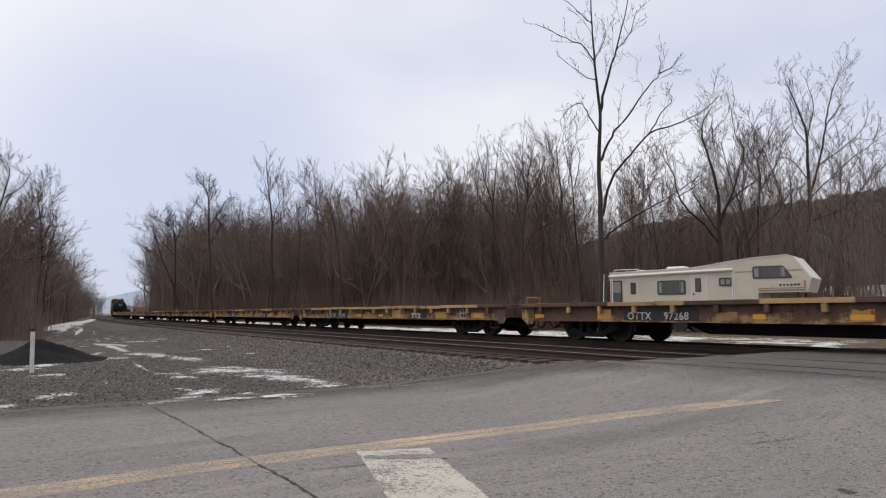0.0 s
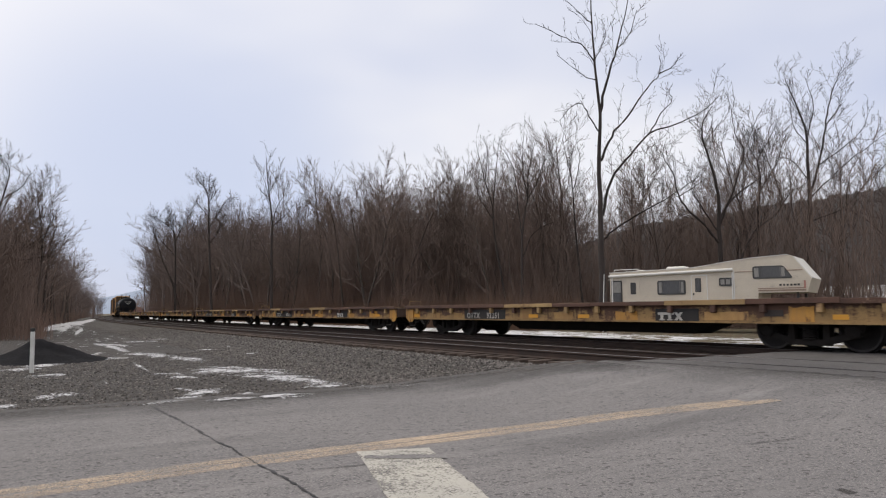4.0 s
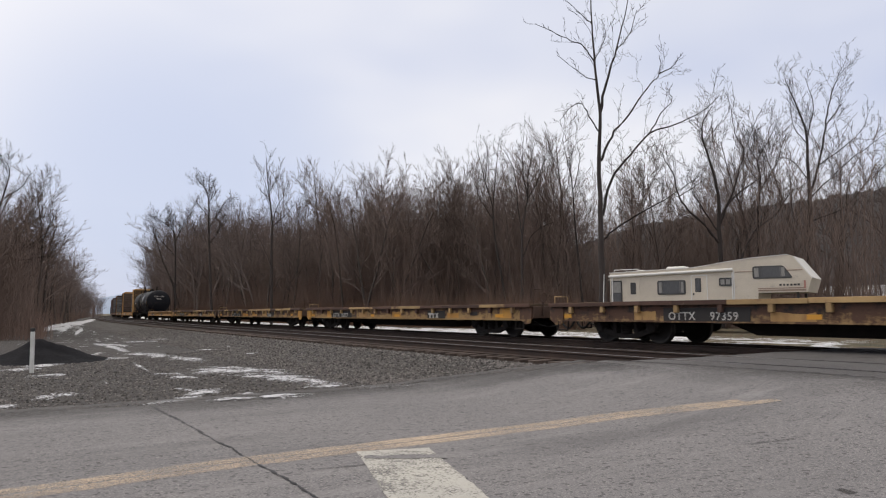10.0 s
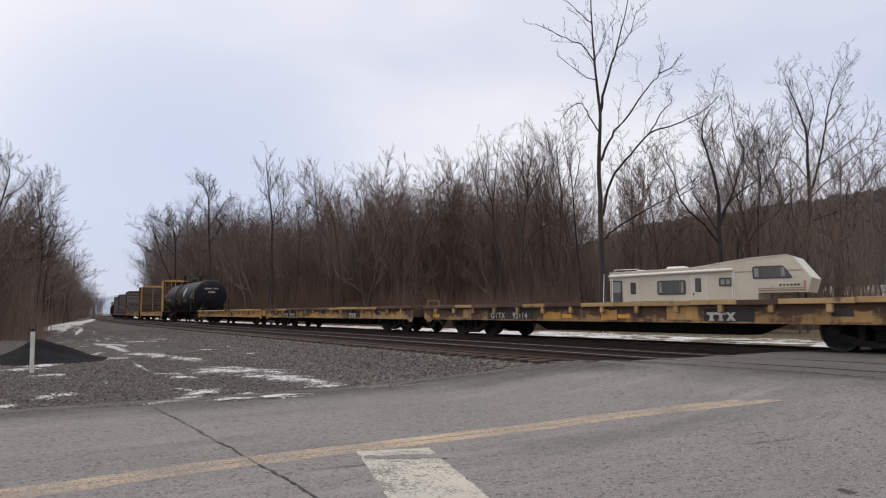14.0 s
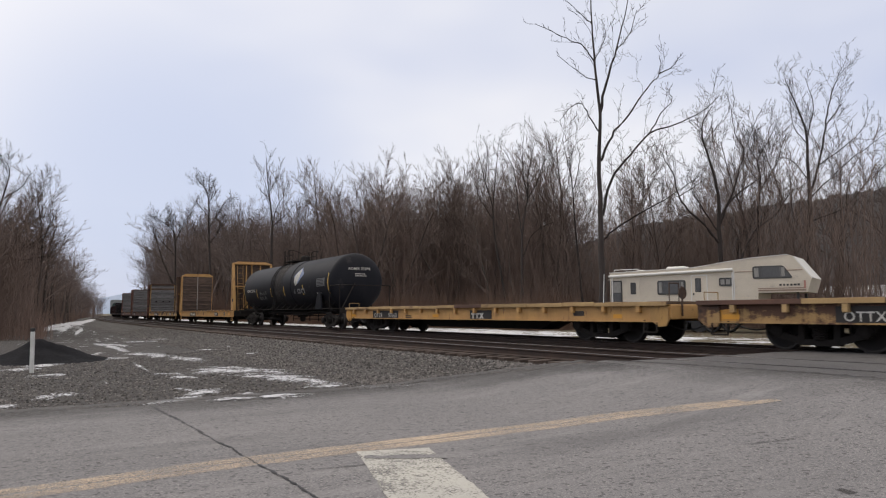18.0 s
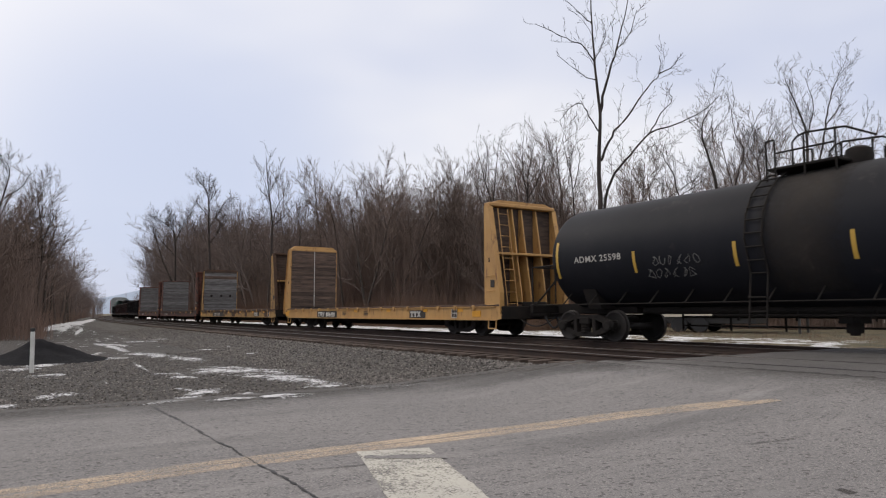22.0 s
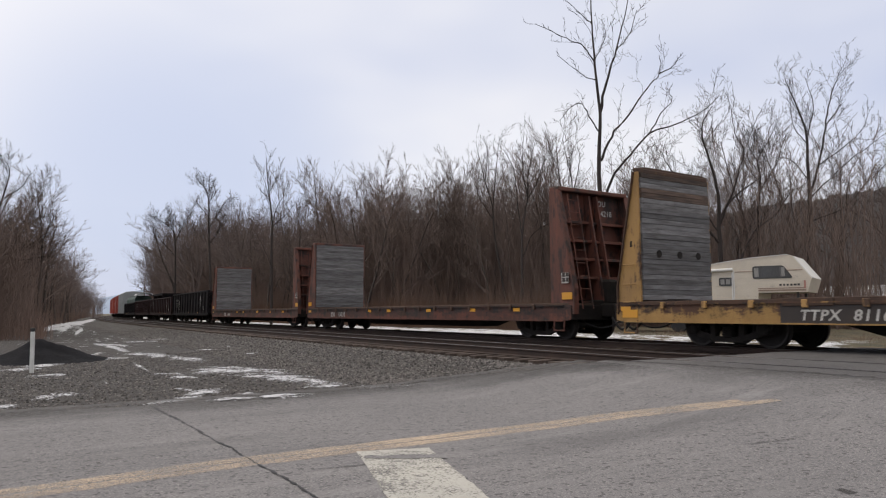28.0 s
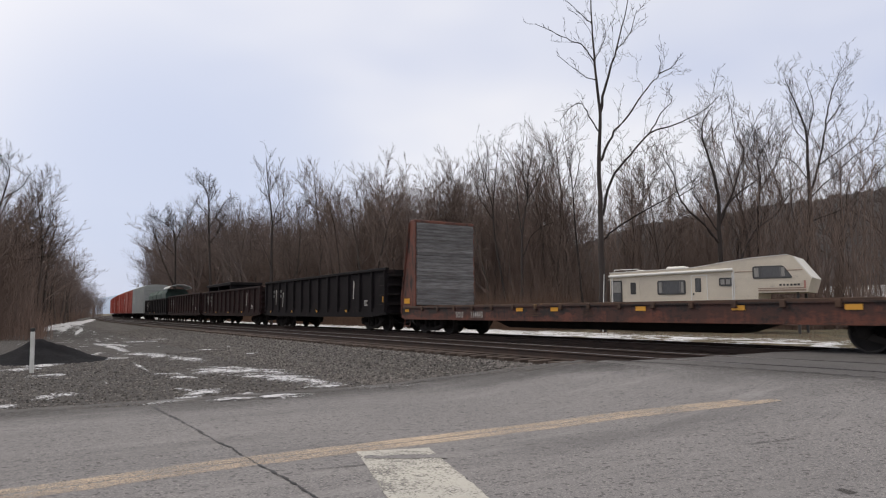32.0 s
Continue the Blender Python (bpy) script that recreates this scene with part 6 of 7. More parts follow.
# ---------------------------------------------------------------- tank car
def tank_car(length):
    L = length / 2 - 0.42
    R, zc, hl = 1.46, 2.36, 8.1
    car = thing("tank_car", "black railway tank car with white lettering and a leaf emblem", "railway car")
    prof = [(0.02, -hl)]
    for i in range(1, 9):
        a = math.pi / 2 * i / 8
        prof.append((R * math.sin(a), -hl + 0.62 * (1 - math.cos(a))))
    prof += [(R, -1.62), (R + 0.03, -1.6), (R + 0.03, 1.9), (R, 1.92)]
    for i in range(8, 0, -1):
        a = math.pi / 2 * i / 8
        prof.append((R * math.sin(a), hl - 0.62 * (1 - math.cos(a))))
    prof.append((0.02, hl))
    part("tank", Build().lathe(prof, "x", 64, (0, 0, zc)), TANK_BLACK, car, "black cylindrical tank", True)
    for sgn in (-1, 1):
        part("stub_sill", Build().cbox(min(sgn * L, sgn * (L - 3.2)), max(sgn * L, sgn * (L - 3.2)), -0.35, 0.35, 0.75, 1.05, 0.03), UNDER, car)
        part("end_sill", Build().cbox(sgn * L - 0.06, sgn * L + 0.06, -1.35, 1.35, 0.78, 1.05, 0.02), UNDER, car)
        x = sgn * (L - 2.2)
        part("saddle", Build().prism([(-1.2, 1.6), (-0.9, 0.9), (0.9, 0.9), (1.2, 1.6)], "x", x - 0.25, x + 0.25), UNDER, car)
    part("belly_piping", Build().tube((-L + 3.4, -0.25, 0.84), (L - 3.4, -0.25, 0.84), 0.09, sides=10).tube((-L + 3.4, 0.3, 0.80), (L - 3.4, 0.3, 0.80), 0.06, sides=8).lathe([(0.02, -0.2), (0.16, -0.2), (0.16, 0.2), (0.02, 0.2)], "z", 14, (0, 0, 0.55)), UNDER, car, "black piping and outlet below the tank")
    walkw = Build()
    for y in (-1.38, 1.38):
        walkw.cbox(-L, L, y - 0.02, y + 0.02, 1.0, 1.03, 0.006)
    for i in range(15):
        walkw.tube((-L + 1.4 + i * (2 * L - 2.8) / 14, -1.38, 1.0), (-L + 1.4 + i * (2 * L - 2.8) / 14, -1.0, 1.35), 0.02, sides=6)
    part("side_rail", walkw, UNDER, car)
    low = Build().tube((-L + 3.4, 1.3, 0.66), (L - 3.4, 1.3, 0.66), 0.03, sides=6).tube((-L + 3.4, 1.3, 0.42), (L - 3.4, 1.3, 0.42), 0.025, sides=6)
    for i in range(8):
        x = -L + 3.4 + i * (2 * L - 6.8) / 7
        low.tube((x, 1.3, 0.30), (x, 1.3, 0.95), 0.03, sides=6)
    part("low_rail", low, UNDER, car, "black low rail along the far side")
    scrawl = random.Random(12)
    for row, (z0, x0) in enumerate(((-0.32, -3.9), (-0.62, -4.1))):
        for i in range(6):
            pts = []
            for k in range(7):
                a, dz = 6.2832 * k / 6 * scrawl.choice((0.6, 1.0)), z0 + 0.11 * math.cos(6.2832 * k / 6 + i)
                x = x0 + 0.24 * i + 0.09 * math.sin(a + i * 1.7) + scrawl.uniform(-.02, .02)
                pts.append((x, -math.sqrt(R * R - dz * dz) - 0.008, zc + dz))
            part("scrawl", Build().pipe(pts, 0.009), SCRAWL, car, "pale scrawled paint")
    for sgn in (-1, 1):
        rail = Build()
        xe = sgn * (L - 0.05)
        rail.pipe([(xe, -1.35, 1.05), (xe, -1.35, 2.15), (xe, 1.35, 2.15), (xe, 1.35, 1.05)], 0.025)
        rail.pipe([(xe, -1.35, 2.15), (xe - sgn * 1.1, -1.42, 2.15), (xe - sgn * 1.1, -1.42, 1.05)], 0.025)
        rail.pipe([(xe, -1.2, 1.05), (xe - sgn * 0.55, -0.3, 2.3)], 0.03)
        part("end_railing", rail, UNDER, car)
    top = Build()
    top.cbox(-1.3, 0.25, -0.75, 0.75, zc + R + 0.05, zc + R + 0.11, 0.01)
    for x in (-1.3, -1.1, -0.45, 0.2):
        for y in (-0.75, 0.75):
            top.tube((x, y, zc + R - 0.2), (x, y, zc + R + 0.72), 0.022, sides=6)
    for y in (-0.75, 0.75):
        top.pipe([(-1.3, y, zc + R + 0.72), (-1.1, y, zc + R + 0.72)], 0.022)
        top.pipe([(-1.1, y, zc + R + 0.42), (0.2, y, zc + R + 0.42)], 0.02)
        top.pipe([(-0.7, y, zc + R + 0.10), (-0.7, y, zc + R + 0.58), (-0.58, y, zc + R + 0.70), (-0.4, y, zc + R + 0.74), (0.4, y, zc + R + 0.68), (0.85, y * 0.6, zc + R + 0.45)], 0.022)
    part("platform", top, UNDER, car, "black top platform with railing")
    dome = Build().lathe([(0.27, 0), (0.27, 0.28), (0.24, 0.38), (0.16, 0.43), (0.04, 0.45)], "z", 20, (0.28, 0, zc + R - 0.05))
    part("manway", dome, UNDER, car, "", True)
    vent = Build().lathe([(0.14, 0), (0.14, 0.3), (0.08, 0.35)], "z", 12, (0.95, -0.1, zc + R - 0.05))
    part("valve", vent, UNDER, car, "", True)
    lad = Build()
    for x in (-0.2, 0.2):
        pts = [(x - 1.2, -1.5, 0.45)] + [(x - 1.2, -(R + 0.09) * math.cos(a), zc + (R + 0.09) * math.sin(a)) for a in (-0.5, 0, 0.35, 0.7, 1.0, 1.25)]
        lad.pipe(pts, 0.022)
    for i in range(10):
        a = -0.5 + 1.7 * i / 9
        lad.tube((-1.4, -(R + 0.09) * math.cos(a), zc + (R + 0.09) * math.sin(a)), (-1.0, -(R + 0.09) * math.cos(a), zc + (R + 0.09) * math.sin(a)), 0.018, sides=6)
    for i in range(3):
        lad.tube((-1.4, -1.5, 0.5 + 0.3 * i), (-1.0, -1.5, 0.5 + 0.3 * i), 0.018, sides=6)
    part("ladder", lad, UNDER, car)
    out = Build().lathe([(0.3, 0.55), (0.3, 0.9), (0.2, 0.95)], "z", 16, (0, 0, 0)).tube((0, 0, 0.3), (0, 0, 0.6), 0.1)
    part("bottom_outlet", out, UNDER, car)
    pipes = Build().tube((-3, -0.5, 0.72), (3, -0.5, 0.72), 0.03, sides=6).tube((-5, 0.4, 0.78), (5, 0.4, 0.78), 0.04, sides=6)
    for x in (-2.4, -1.0, 0.6, 2.2, 3.4):
        pipes.tube((x, -0.4, 0.6), (x, -0.2, 1.1), 0.025, sides=6)
    part("brake_pipe", pipes, UNDER, car)

    def curved(name, x0, x1, a0, a1, material, lift=0.006, label="", cut=None, n=6, k=2):
        """A patch wrapped on the tank's near side between angles a0 and a1 above its middle."""
        b = Build()
        vs = []
        for i in range(n + 1):
            a = a0 + (a1 - a0) * i / n
            vs += [(x, -(R + lift + (0.03 if -1.6 < x0 < 1.9 else 0)) * math.cos(a), zc + (R + lift + (0.03 if -1.6 < x0 < 1.9 else 0)) * math.sin(a)) for x in (cut(i / n) if cut else (x0, x1))]
        b.add(vs, [(k * i + j, k * i + j + 1, k * i + j + k + 1, k * i + j + k) for i in range(n) for j in range(k - 1)])
        return part(name, b, material, car, label, True)

    stripe = plain("yellow_stripe", (0.50, 0.31, 0.05), 0.5)
    for x in (-4.6, -1.75, 0.75, 3.75):
        curved("reflector", x, x + 0.09, -0.40, -0.02, stripe, label="yellow reflector strip")
    curved("reflector", 7.35, 7.45, -0.42, 0.30, stripe, label="yellow reflector strip")
    curved("reflector", -7.45, -7.35, -0.42, 0.30, stripe, label="yellow reflector strip")
    spill = worn("product_stain", (0.030, 0.023, 0.019), (0.021, 0.017, 0.015), 1.10, 1.75, 9, 1.0, 0.85)
    for x0, x1, a0, a1, c in ((-1.45, 0.9, -0.9, 1.45, 0.85), (3.9, 5.3, -0.62, -0.15, 0.7), (-3.2, -1.9, -0.45, -0.1, 0.6)):
        st = curved("product_stain", x0, x1, a0, a1, spill if x0 < -1.2 and x1 > 0 else worn("pale_smear", (0.06, 0.06, 0.063), (0.04, 0.04, 0.043), 1.2, 1.7, 7, 1.5), 0.004, "dull stain on the tank", lambda f, x0=x0, x1=x1: [x0 + (x1 - x0) * k / 7 for k in range(8)], 16, 8)
        st.data.attributes.new("cover", "FLOAT", "POINT").data.foreach_set("value", [c * math.sin(math.pi * k / 7) ** 0.6 * (1 if a1 > 1 else math.sin(math.pi * i / 16) ** 0.5) for i in range(17) for k in range(8)])
    leaf_blue = plain("emblem_blue", (0.10, 0.14, 0.26), 0.5)
    leaf_green = plain("emblem_green", (0.05, 0.16, 0.09), 0.5)
    curved("emblem_square", 2.1, 3.6, 0.02, 0.70, leaf_blue, 0.004, "blue emblem field", lambda f: (3.0 - 0.75 * min(f * 2.2, (1 - f) * 1.8 + .02), 3.0 + 0.75 * min(f * 1.8 + .02, (1 - f) * 2.2)), 14)
    curved("emblem_leaf", 2.1, 3.6, -0.04, 0.62, LETTER, 0.010, "white leaf emblem", lambda f: (2.75 + 0.28 * f - 0.46 * math.sin(math.pi * f), 2.75 + 0.28 * f + 0.30 * math.sin(math.pi * f) ** 0.8), 14)
    curved("emblem_vein", 2.1, 3.6, 0.02, 0.56, leaf_green, 0.014, "green line down the leaf", lambda f: (2.74 + 0.28 * f - 0.13 * math.sin(math.pi * f), 2.77 + 0.28 * f - 0.13 * math.sin(math.pi * f)), 14)
    curved("emblem_vein", 2.1, 3.6, 0.10, 0.52, leaf_green, 0.014, "green line down the leaf", lambda f: (2.84 + 0.2 * f + 0.13 * math.sin(math.pi * f), 2.87 + 0.2 * f + 0.13 * math.sin(math.pi * f)), 14)
    curved("owner_name", 2.2, 2.75, -0.34, -0.16, NAME_GREY, 0.006, "white owner's name drawn as outlines", lambda f: (2.55 - 0.26 * (1 - f), 2.55 + 0.02), 6)
    curved("emblem_vein", 2.1, 3.6, 0.02, 0.56, leaf_green, 0.014, "green line down the leaf", lambda f: (2.74 + 0.28 * f - 0.13 * math.sin(math.pi * f), 2.77 + 0.28 * f - 0.13 * math.sin(math.pi * f)), 14)
    curved("emblem_vein", 2.1, 3.6, 0.10, 0.52, leaf_green, 0.014, "green line down the leaf", lambda f: (2.84 + 0.2 * f + 0.13 * math.sin(math.pi * f), 2.87 + 0.2 * f + 0.13 * math.sin(math.pi * f)), 14)
    curved("owner_name", 2.2, 2.75, -0.34, -0.16, TANK_BLACK, 0.009, "", lambda f: (2.55 - 0.15 * (1 - f), 2.55 - 0.04), 6)
    curved("owner_name", 2.95, 3.4, -0.34, -0.16, NAME_GREY, 0.006, "", None, 6)
    curved("owner_name", 3.05, 3.28, -0.30, -0.20, TANK_BLACK, 0.009, "", None, 6)
    curved("owner_name", 3.55, 4.05, -0.34, -0.16, NAME_GREY, 0.006, "", None, 6)
    curved("owner_name", 3.66, 3.94, -0.34, -0.21, TANK_BLACK, 0.009, "", None, 6)
    plate = curved("stencil_block", 5.85, 6.95, -0.14, 0.14, plain("stencil_grey", (0.10, 0.10, 0.105), 0.6), 0.005, "grey data stencil block")
    for i in range(5):
        curved("stencil_line", 5.92, 6.85 - 0.1 * (i % 2), -0.11 + 0.05 * i, -0.088 + 0.05 * i, TANK_BLACK, 0.008)
    curved("data_plate", 5.75, 6.35, -0.46, -0.34, LETTER, 0.005, "white-framed data plate")
    curved("data_field", 5.79, 6.03, -0.45, -0.35, TANK_BLACK, 0.008)
    curved("data_field", 6.06, 6.31, -0.45, -0.35, TANK_BLACK, 0.008)
    side = letters("ADMX 25598", 0.24, LETTER, car, -6.7, 0, zc - 0.2, "white reporting mark", 1.15)
    for v in side.data.vertices:
        v.co.z = math.sqrt(R * R - (v.co.y - 0.2) ** 2) + 0.006 + v.co.z
    front = letters("ADMX 25598", 0.19, LETTER, car, hl, -0.62, zc + 0.58, "white reporting mark", 1.0, 90)
    for v in front.data.vertices:
        r = math.hypot(v.co.x - 0.62, v.co.y + 0.58)
        v.co.z += -0.62 * (1 - math.sqrt(max(0, 1 - (r / R) ** 2))) + 0.012
    for i, w in enumerate((0.55, 0.62)):
        b = Build()
        for k in range(8):
            y0, y1, z0, z1 = -0.3 + w * k / 8, -0.3 + w * (k + 0.9) / 8, zc + 0.36 - 0.1 * i, zc + 0.40 - 0.1 * i
            xs = [hl - 0.62 * (1 - math.sqrt(max(0, 1 - ((yy * yy + (zz - zc) ** 2) / (R * R))))) + 0.012 for yy, zz in ((y0, z0), (y1, z0), (y1, z1), (y0, z1))]
            b.add([(xs[0], y0, z0), (xs[1], y1, z0), (xs[2], y1, z1), (xs[3], y0, z1)], [(0, 1, 2, 3)])
        part("small_print", b, LETTER, car)
    for sgn in (-1, 1):
        b = part("brace", Build().prism([(5.6, 1.0), (6.5, 1.0), (6.4, 1.75), (6.15, 1.95), (5.75, 1.55)], "y", sgn * 1.36, sgn * 1.42), TANK_BLACK, car)
    trucks(car, 6.75)
    couplers(car, L)
    return car


# ---------------------------------------------------------------- gondolas, hopper and boxcars
def gondola(length, skin, label, seed, top=2.62, load=None):
    L = length / 2 - 0.5
    y0 = 1.45
    car = thing("gondola_car", label, "railway car", "gondola cars of the train")
    for sgn in (-1, 1):
        part("side_wall", Build().cbox(-L, L, min(sgn * (y0 - 0.1), sgn * (y0 - 0.04)), max(sgn * (y0 - 0.1), sgn * (y0 - 0.04)), 0.95, top, 0.01), skin, car)
        part("top_chord", Build().cbox(-L - 0.02, L + 0.02, sgn * (y0 - 0.03) - 0.08, sgn * (y0 - 0.03) + 0.08, top - 0.05, top + 0.08, 0.015), skin, car)
        part("side_sill", Build().prism([(-L, 1.0), (-L, 0.72), (-L + 1.8, 0.62), (L - 1.8, 0.62), (L, 0.72), (L, 1.0)], "y", sgn * (y0 - 0.07), sgn * y0), skin, car)
    rib = Build().prism([(-0.075, 0), (0.075, 0), (0.05, -0.10), (-0.05, -0.10)], "z", 0.85, top - 0.05).mesh("rib", skin)
    n = 14
    for i in range(n):
        x = -L + 0.12 + (2 * L - 0.24) * i / (n - 1)
        for sgn in (-1, 1):
            part("rib", rib, skin, car, m=pose(x, sgn * (y0 - 0.04), 0, 0, 0, 0 if sgn < 0 else 180))
    for sgn in (-1, 1):
        e = Build().cbox(min(sgn * L, sgn * (L - 0.06)), max(sgn * L, sgn * (L - 0.06)), -y0 + 0.05, y0 - 0.05, 0.8, top, 0.01)
        for k in range(4):
            z = 1.1 + k * (top - 1.2) / 3.6
            e.cbox(min(sgn * L, sgn * (L + 0.1)), max(sgn * L, sgn * (L + 0.1)), -y0 + 0.05, y0 - 0.05, z, z + 0.12, 0.02)
        part("end_wall", e, skin, car)
    part("floor", Build().box(-L + 0.05, L - 0.05, -y0 + 0.1, y0 - 0.1, 0.95, 1.02), UNDER, car)
    part("centre_sill", Build().cbox(-L, L, -0.35, 0.35, 0.62, 0.95, 0.02), UNDER, car)
    lad = Build()
    for i in range(5):
        lad.tube((L - 0.55, -y0 - 0.06, 0.75 + 0.4 * i), (L - 0.12, -y0 - 0.06, 0.75 + 0.4 * i), 0.016, sides=6)
        lad.tube((L + 0.12, -y0 + 0.1, 0.75 + 0.4 * i), (L + 0.12, -y0 + 0.5, 0.75 + 0.4 * i), 0.016, sides=6)
    part("ladder", lad, UNDER, car)
    near = -y0 - 0.012
    reflector(car, L - 0.42, -y0 + 0.035, 1.25, 0.3, 0.24)
    for i in range(4):
        reflector(car, -L + 1.0 + i * 3.7, near + 0.01, 0.84, 0.18, 0.1)
    rnd = random.Random(seed)
    for x in (-L + 1.35, -L + 2.6):
        bars("side_writing", car, x, -y0 + 0.03, 2.15, 2, SCRAWL, 0.5, 0.16, 0.12)
    for x in (-L + 1.2, -L + 1.9, -L + 3.1, L - 3.4):
        z = rnd.uniform(1.1, 1.5)
        drip = Build().prism([(0, 0), (0.05, 0.02), (0.10, rnd.uniform(0.5, 0.8)), (0.16, rnd.uniform(0.6, 0.9)), (0.04, rnd.uniform(0.7, 0.95))], "y", -0.003, 0.003)
        part("paint_run", drip, LETTER, car, "white streak of old paint", m=pose(x, -y0 + 0.032, z))
    bars("small_print", car, L - 2.2, -y0 + 0.03, 1.35, 3, LETTER, 0.35, 0.05, 0.04)
    if load:
        load(car, L)
    trucks(car, L - 2.1, spin=seed < 2)
    couplers(car, L)
    return car


def steel_load(car, L):
    b = Build()
    b.cbox(-L + 0.3, -L + 8.0, -1.2, 1.2, 2.9, 3.12, 0.02)
    for x in (-L + 0.6, -L + 4.0, -L + 7.6):
        b.cbox(x, x + 0.25, -1.15, 1.15, 1.02, 2.9, 0.02)
    part("load", b, GON_BLACK, car, "dark steel load standing above the sides")


def covered_load(car, L):
    b = Build()
    for i in range(4):
        x = -L + 1.0 + i * 3.7
        b.prism([(-1.2, 1.02), (1.2, 1.02), (1.2, 3.0), (0.9, 3.5), (-0.9, 3.5), (-1.2, 3.0)], "x", x, x + 3.2)
    part("load", b, GREEN, car, "dull green covered load")
    c = Build()
    for i in range(5):
        a0, a1 = math.pi * i / 5, math.pi * (i + 1) / 5
        c.prism([(1.25 * math.cos(a0), 3.52 + 0.45 * math.sin(a0)), (1.25 * math.cos(a1), 3.52 + 0.45 * math.sin(a1)), (1.2 * math.cos(a1), 3.50 + 0.4 * math.sin(a1)), (1.2 * math.cos(a0), 3.50 + 0.4 * math.sin(a0))], "x", L - 4.5, L - 0.6)
    part("load_cover", c, WHITE_COVER, car, "dirty white cover")


def boxcar(length, skin, label, category="railway car", group="boxcars of the train", hopper=False):
    L = length / 2 - 0.45
    y0, top = 1.5, 4.35
    car = thing("hopper_car" if hopper else "boxcar", label, category, group)
    for sgn in (-1, 1):
        part("side_wall", Build().cbox(-L, L, sgn * y0 - 0.04, sgn * y0 + 0.04, 0.85, top, 0.01), skin, car)
        for i in range(12):
            x = -L + 0.1 + (2 * L - 0.2) * i / 11
            part("rib", Build().cbox(x - 0.05, x + 0.05, min(sgn * y0, sgn * (y0 + 0.09)), max(sgn * y0, sgn * (y0 + 0.09)), 0.9, top - 0.05, 0.01), skin, car)
        e = Build().cbox(sgn * L - 0.05, sgn * L + 0.05, -y0, y0, 0.85, top, 0.01)
        part("end_wall", e, skin, car)
        for k in range(6):
            part("end_rib", Build().cbox(min(sgn * L, sgn * (L + 0.1)), max(sgn * L, sgn * (L + 0.1)), -y0 + 0.1, y0 - 0.1, 1.1 + k * 0.54, 1.25 + k * 0.54, 0.03), skin, car)
    part("roof", Build().prism([(-y0 - 0.06, top), (y0 + 0.06, top), (y0 - 0.3, top + 0.22), (0, top + 0.3), (-y0 + 0.3, top + 0.22)], "x", -L - 0.05, L + 0.05), PALE, car, "pale metal roof")
    part("underframe", Build().cbox(-L, L, -0.4, 0.4, 0.55, 0.9, 0.02), UNDER, car)
    if not hopper:
        part("door", Build().cbox(-1.6, 1.6, -y0 - 0.14, -y0 - 0.05, 0.95, top - 0.15, 0.015), skin, car, "sliding door")
    bars("side_writing", car, -L + 1.2, -y0 - 0.05, 3.2, 2, LETTER, 2.0, 0.3, 0.2)
    trucks(car, L - 2.2, spin=False)
    couplers(car, L)
    return car


